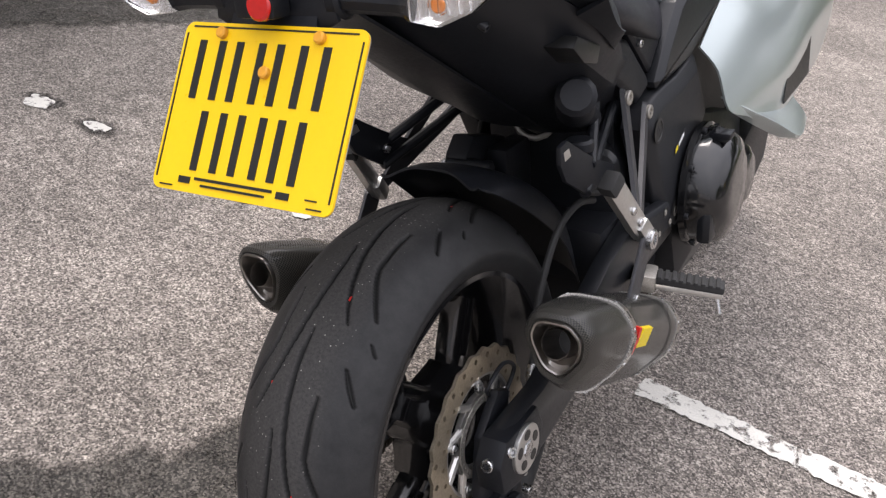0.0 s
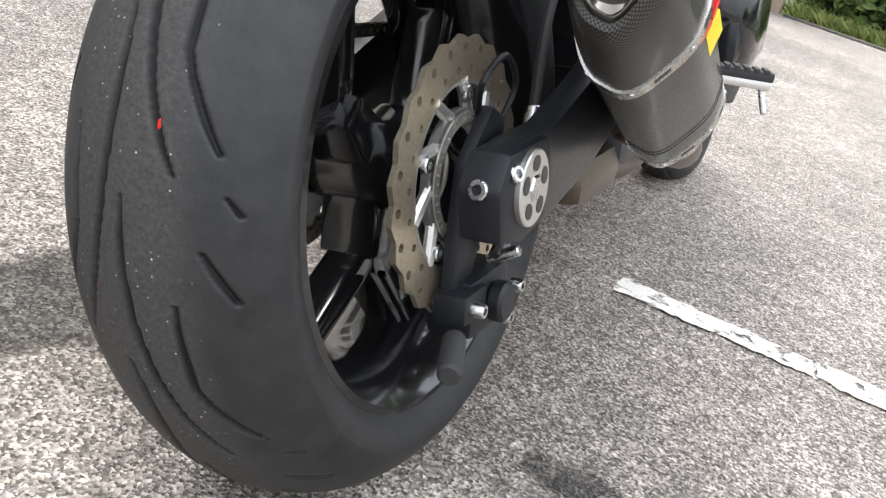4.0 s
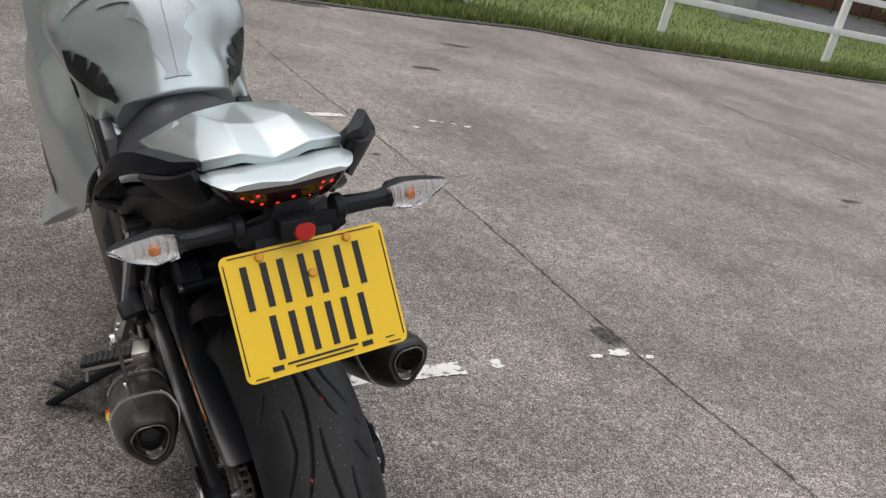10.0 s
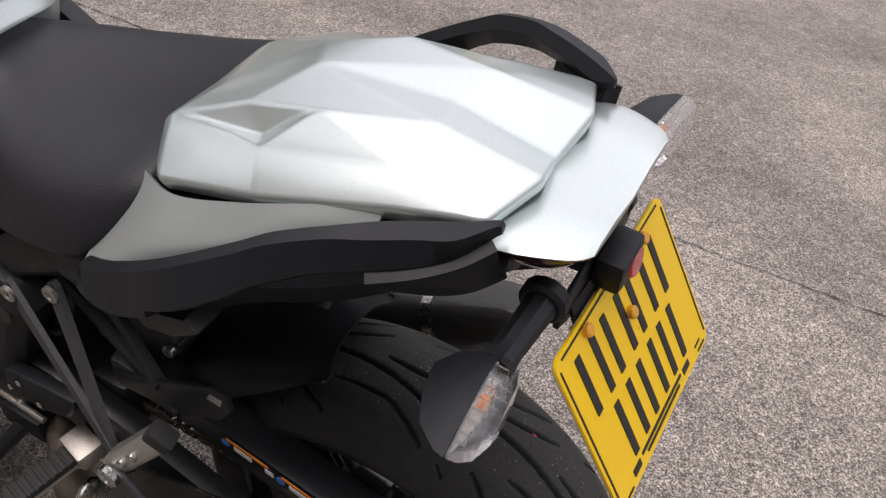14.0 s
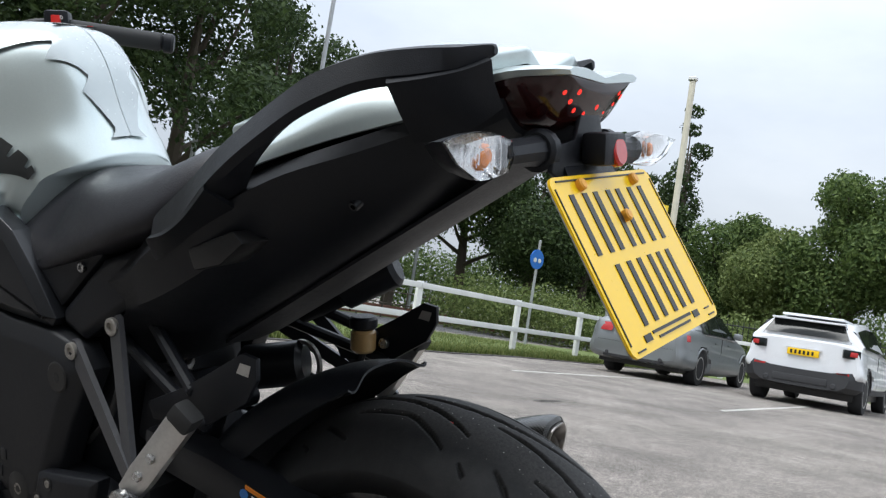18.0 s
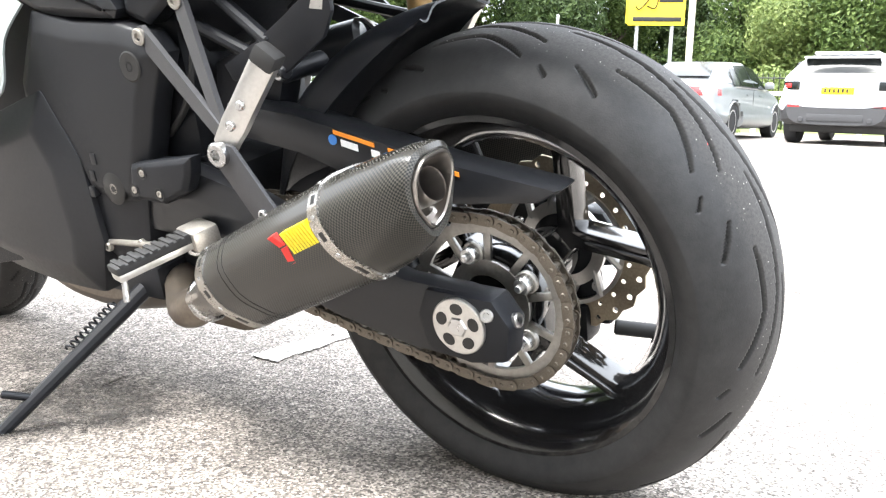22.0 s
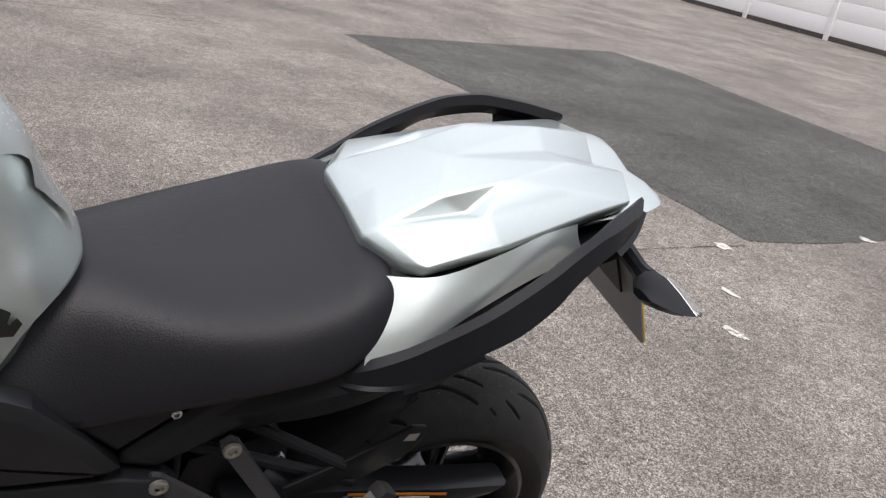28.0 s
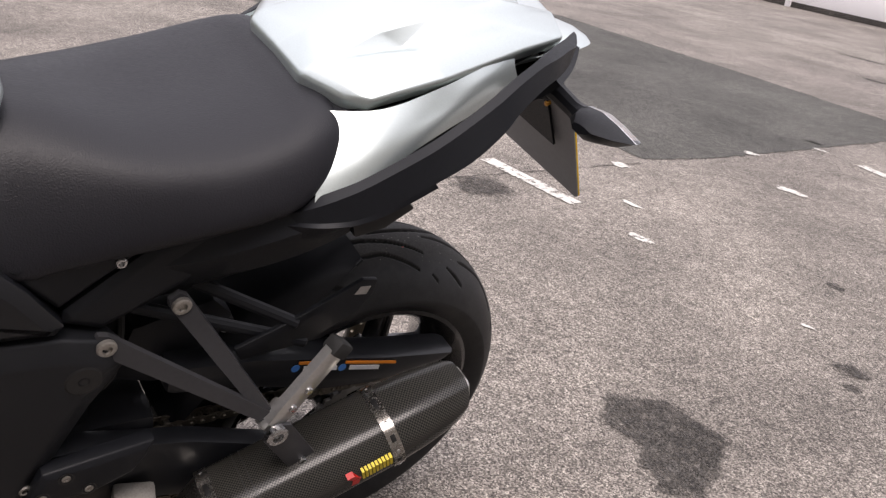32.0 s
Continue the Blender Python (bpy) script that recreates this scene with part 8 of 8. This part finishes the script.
merc = car("metallic grey saloon car parked nose-in", 15.8, 5.3, -1, CARGREY, 0.925, 0.33, 2.87, 0.8,
    [S(-1.12, (0, 0.92), (0.5, 0.91), (0.72, 0.86), (0.78, 0.66), (0.74, 0.4), (0, 0.36)), S(-1.0, (0, 1.06), (0.6, 1.04), (0.82, 0.95), (0.89, 0.68), (0.85, 0.32), (0, 0.3)), S(-0.45, (0, 1.08), (0.66, 1.06), (0.87, 0.97), (0.92, 0.68), (0.9, 0.27), (0, 0.25)),
     S(0.6, (0, 1.03), (0.7, 1.01), (0.89, 0.96), (0.925, 0.68), (0.9, 0.23), (0, 0.2)), S(1.9, (0, 1.0), (0.7, 0.99), (0.89, 0.93), (0.925, 0.65), (0.9, 0.22), (0, 0.2)), S(2.9, (0, 0.95), (0.64, 0.93), (0.87, 0.86), (0.91, 0.62), (0.88, 0.25), (0, 0.22)), S(3.7, (0, 0.7), (0.5, 0.68), (0.74, 0.62), (0.8, 0.52), (0.7, 0.27), (0, 0.25))],
    [S(-0.62, (0, 1.06), (0.5, 1.06), (0.68, 1.03), (0.76, 0.98), (0, 0.9)), S(0.2, (0, 1.41), (0.42, 1.4), (0.57, 1.35), (0.86, 0.96), (0, 0.9)), S(0.95, (0, 1.475), (0.46, 1.465), (0.62, 1.41), (0.88, 0.96), (0, 0.9)), S(1.65, (0, 1.44), (0.46, 1.43), (0.6, 1.38), (0.88, 0.95), (0, 0.9)), S(2.5, (0, 1.0), (0.5, 0.99), (0.7, 0.96), (0.84, 0.93), (0, 0.88))], 7)
glass_pane(merc, "rear_window", [(-0.6, -0.52, 1.115), (0.6, -0.52, 1.115), (0.45, 0.14, 1.4), (-0.45, 0.14, 1.4)], 1, 0.03)
for sx in (-1, 1):
    glass_pane(merc, "quarter_window", [(0.862, 0.02, 0.985), (0.875, 0.36, 0.985), (0.655, 0.42, 1.35), (0.66, 0.22, 1.31)], sx)
    glass_pane(merc, "rear_door_window", [(0.88, 0.4, 0.985), (0.892, 1.15, 0.98), (0.652, 1.12, 1.405), (0.648, 0.46, 1.37)], sx)
    glass_pane(merc, "front_door_window", [(0.892, 1.2, 0.98), (0.88, 2.1, 0.965), (0.66, 1.7, 1.36), (0.652, 1.17, 1.4)], sx)
    part("tail_lamp", panel([(0.46, -1.16, 0.78), (0.78, -1.1, 0.78), (0.74, -1.08, 0.93), (0.42, -1.14, 0.94)] if sx > 0 else [(0.78, -1.1, 0.78), (0.46, -1.16, 0.78), (0.42, -1.14, 0.94), (0.74, -1.08, 0.93)], sx, 0.01), TAILRED, merc, "red tail lamp")
    part("side_lamp", panel([(0.79, -1.1, 0.78), (0.93, -0.8, 0.79), (0.91, -0.78, 0.9), (0.75, -1.08, 0.93)] if sx > 0 else [(0.93, -0.8, 0.79), (0.79, -1.1, 0.78), (0.75, -1.08, 0.93), (0.91, -0.78, 0.9)], sx, 0.01), TAILRED, merc)
    part("exhaust_tip", rod((sx * 0.52, -1.13, 0.38), (sx * 0.52, -1.0, 0.38), 0.04, 12), CLAD, merc)
    part("door_line", block((sx * 0.926 - 0.004, 1.16, 0.3), (sx * 0.926 + 0.004, 1.168, 0.94), 0), INK, merc)
    part("window_trim", tube([(sx * 0.895, 0.1, 0.97), (sx * 0.903, 1.2, 0.968), (sx * 0.89, 2.1, 0.955)], 0.009, 6, 3), ALLOY, merc)
    part("sill_trim", block((sx * 0.92 - 0.006, 0.5, 0.3), (sx * 0.92 + 0.006, 2.4, 0.335), 0.002), ALLOY, merc)
    part("door_mirror", block((sx * 1.0 - 0.09, 1.9, 0.99), (sx * 1.0 + 0.09, 2.02, 1.12), 0.04), CARGREY, merc)
    for yy in (0.7, 1.55):
        part("door_handle", block((sx * 0.935 - 0.012, yy, 0.83), (sx * 0.935 + 0.012, yy + 0.2, 0.855), 0.008), CARGREY, merc)
pl = part("number_plate", block((-0.26, -1.135, 0.74), (0.26, -1.11, 0.855), 0.004), YELLOW, merc)
for k in (-0.15, -0.07, 0.0, 0.1):
    part("plate_bar", block((k - 0.018, -1.14, 0.765), (k + 0.018, -1.13, 0.83), 0), INK, pl)
part("boot_trim", block((-0.34, -1.125, 0.875), (0.34, -1.1, 0.895), 0.004), ALLOY, merc)
part("bumper_line", block((-0.74, -1.12, 0.6), (0.74, -1.09, 0.612), 0.003), INK, merc)
part("bumper_skirt", block((-0.6, -1.11, 0.3), (0.6, -1.0, 0.42), 0.03), CLAD, merc)

suv = car("white compact sport utility car parked nose-in", 16.04, 2.5, -1, CARWHITE, 0.95, 0.37, 2.66, 0.83,
    [S(-0.74, (0, 1.13), (0.6, 1.12), (0.8, 1.05), (0.85, 0.86), (0.82, 0.62), (0, 0.6)), S(-0.6, (0, 1.17), (0.68, 1.16), (0.88, 1.07), (0.935, 0.84), (0.91, 0.55), (0, 0.5)), S(0.3, (0, 1.13), (0.7, 1.12), (0.91, 1.04), (0.95, 0.82), (0.92, 0.42), (0, 0.38)),
     S(1.6, (0, 1.08), (0.7, 1.07), (0.91, 1.0), (0.945, 0.8), (0.92, 0.4), (0, 0.36)), S(2.6, (0, 1.06), (0.7, 1.05), (0.89, 0.97), (0.94, 0.77), (0.9, 0.42), (0, 0.4)), S(3.4, (0, 0.88), (0.55, 0.87), (0.78, 0.79), (0.83, 0.65), (0.76, 0.42), (0, 0.42))],
    [S(-0.66, (0, 1.16), (0.6, 1.15), (0.78, 1.11), (0.86, 1.03), (0, 0.98)), S(-0.5, (0, 1.47), (0.5, 1.46), (0.68, 1.41), (0.9, 1.05), (0, 0.98)), S(0.5, (0, 1.6), (0.54, 1.585), (0.71, 1.52), (0.915, 1.03), (0, 0.98)), S(1.6, (0, 1.58), (0.53, 1.565), (0.69, 1.5), (0.91, 1.0), (0, 0.95)), S(2.55, (0, 1.08), (0.5, 1.07), (0.72, 1.03), (0.86, 0.98), (0, 0.93))], 10)
glass_pane(suv, "rear_window", [(-0.7, -0.668, 1.19), (0.7, -0.668, 1.19), (0.58, -0.53, 1.44), (-0.58, -0.53, 1.44)], 1, 0.02)
part("roof_spoiler", block((-0.6, -0.72, 1.465), (0.6, -0.4, 1.5), 0.015), CARWHITE, suv)
part("roof", block((-0.52, -0.35, 1.555), (0.52, 1.6, 1.6), 0.02), CARWHITE, suv)
for sx in (-1, 1):
    glass_pane(suv, "quarter_window", [(0.908, -0.42, 1.11), (0.915, 0.12, 1.1), (0.745, 0.16, 1.47), (0.735, -0.4, 1.39)], sx)
    glass_pane(suv, "rear_door_window", [(0.918, 0.16, 1.1), (0.922, 0.98, 1.08), (0.73, 0.98, 1.49), (0.74, 0.2, 1.475)], sx)
    glass_pane(suv, "front_door_window", [(0.922, 1.02, 1.08), (0.905, 2.0, 1.04), (0.72, 1.6, 1.475), (0.728, 1.02, 1.49)], sx)
    part("rear_pillar", panel([(0.72, -0.66, 1.18), (0.895, -0.45, 1.11), (0.73, -0.43, 1.39), (0.6, -0.55, 1.44)] if sx > 0 else [(0.895, -0.45, 1.11), (0.72, -0.66, 1.18), (0.6, -0.55, 1.44), (0.73, -0.43, 1.39)], sx), CARGLASS, suv)
    part("sill_cladding", block((sx * 0.935 - 0.02, 0.35, 0.34), (sx * 0.935 + 0.02, 2.25, 0.48), 0.01), CLAD, suv)
    lamp = part("tail_lamp", block((-0.14, -0.05, -0.075), (0.14, 0.04, 0.075), 0.02, pose(sx * 0.76, -0.715, 1.0, 0, 0, sx * 22)), CARGLASS, suv, "dark tail lamp")
    part("lamp_lens", block((-0.06, -0.06, -0.04), (0.06, 0.0, 0.04), 0.012, pose(sx * 0.79, -0.71, 1.0, 0, 0, sx * 22)), TAILRED, lamp)
    part("fog_lamp", block((sx * 0.68 - 0.1, -0.83, 0.625), (sx * 0.68 + 0.1, -0.78, 0.665), 0.006), TAILRED, suv)
    part("exhaust_tip", rod((sx * 0.55, -0.85, 0.42), (sx * 0.55, -0.7, 0.42), 0.05, 12), CLAD, suv)
    part("door_mirror", block((sx * 1.05 - 0.1, 1.85, 1.08), (sx * 1.05 + 0.1, 1.97, 1.22), 0.04), CARWHITE, suv)
    part("door_line", block((sx * 0.951 - 0.004, 1.0, 0.48), (sx * 0.951 + 0.004, 1.008, 1.06), 0), INK, suv)
part("bumper_cladding", skin([S(-0.83, (0, 0.63), (0.5, 0.64), (0.74, 0.67), (0.78, 0.52), (0.62, 0.36), (0, 0.34)), S(-0.58, (0, 0.63), (0.6, 0.64), (0.93, 0.71), (0.95, 0.52), (0.85, 0.33), (0, 0.31)), S(-0.42, (0, 0.61), (0.6, 0.61), (0.945, 0.68), (0.955, 0.52), (0.86, 0.36), (0, 0.34))], 3, 2), CLAD, suv, "dark grey bumper cladding")
pl2 = part("number_plate", block((-0.26, -0.785, 0.86), (0.26, -0.755, 0.975), 0.004), YELLOW, suv)
for k in range(6):
    part("plate_bar", block((-0.21 + k * 0.07, -0.79, 0.885), (-0.175 + k * 0.07, -0.78, 0.95), 0), INK, pl2)
part("tailgate_trim", block((-0.3, -0.778, 0.985), (0.3, -0.755, 1.005), 0.004), CARWHITE, suv)
part("diffuser", block((-0.45, -0.845, 0.4), (0.45, -0.79, 0.52), 0.012), CLAD, suv)
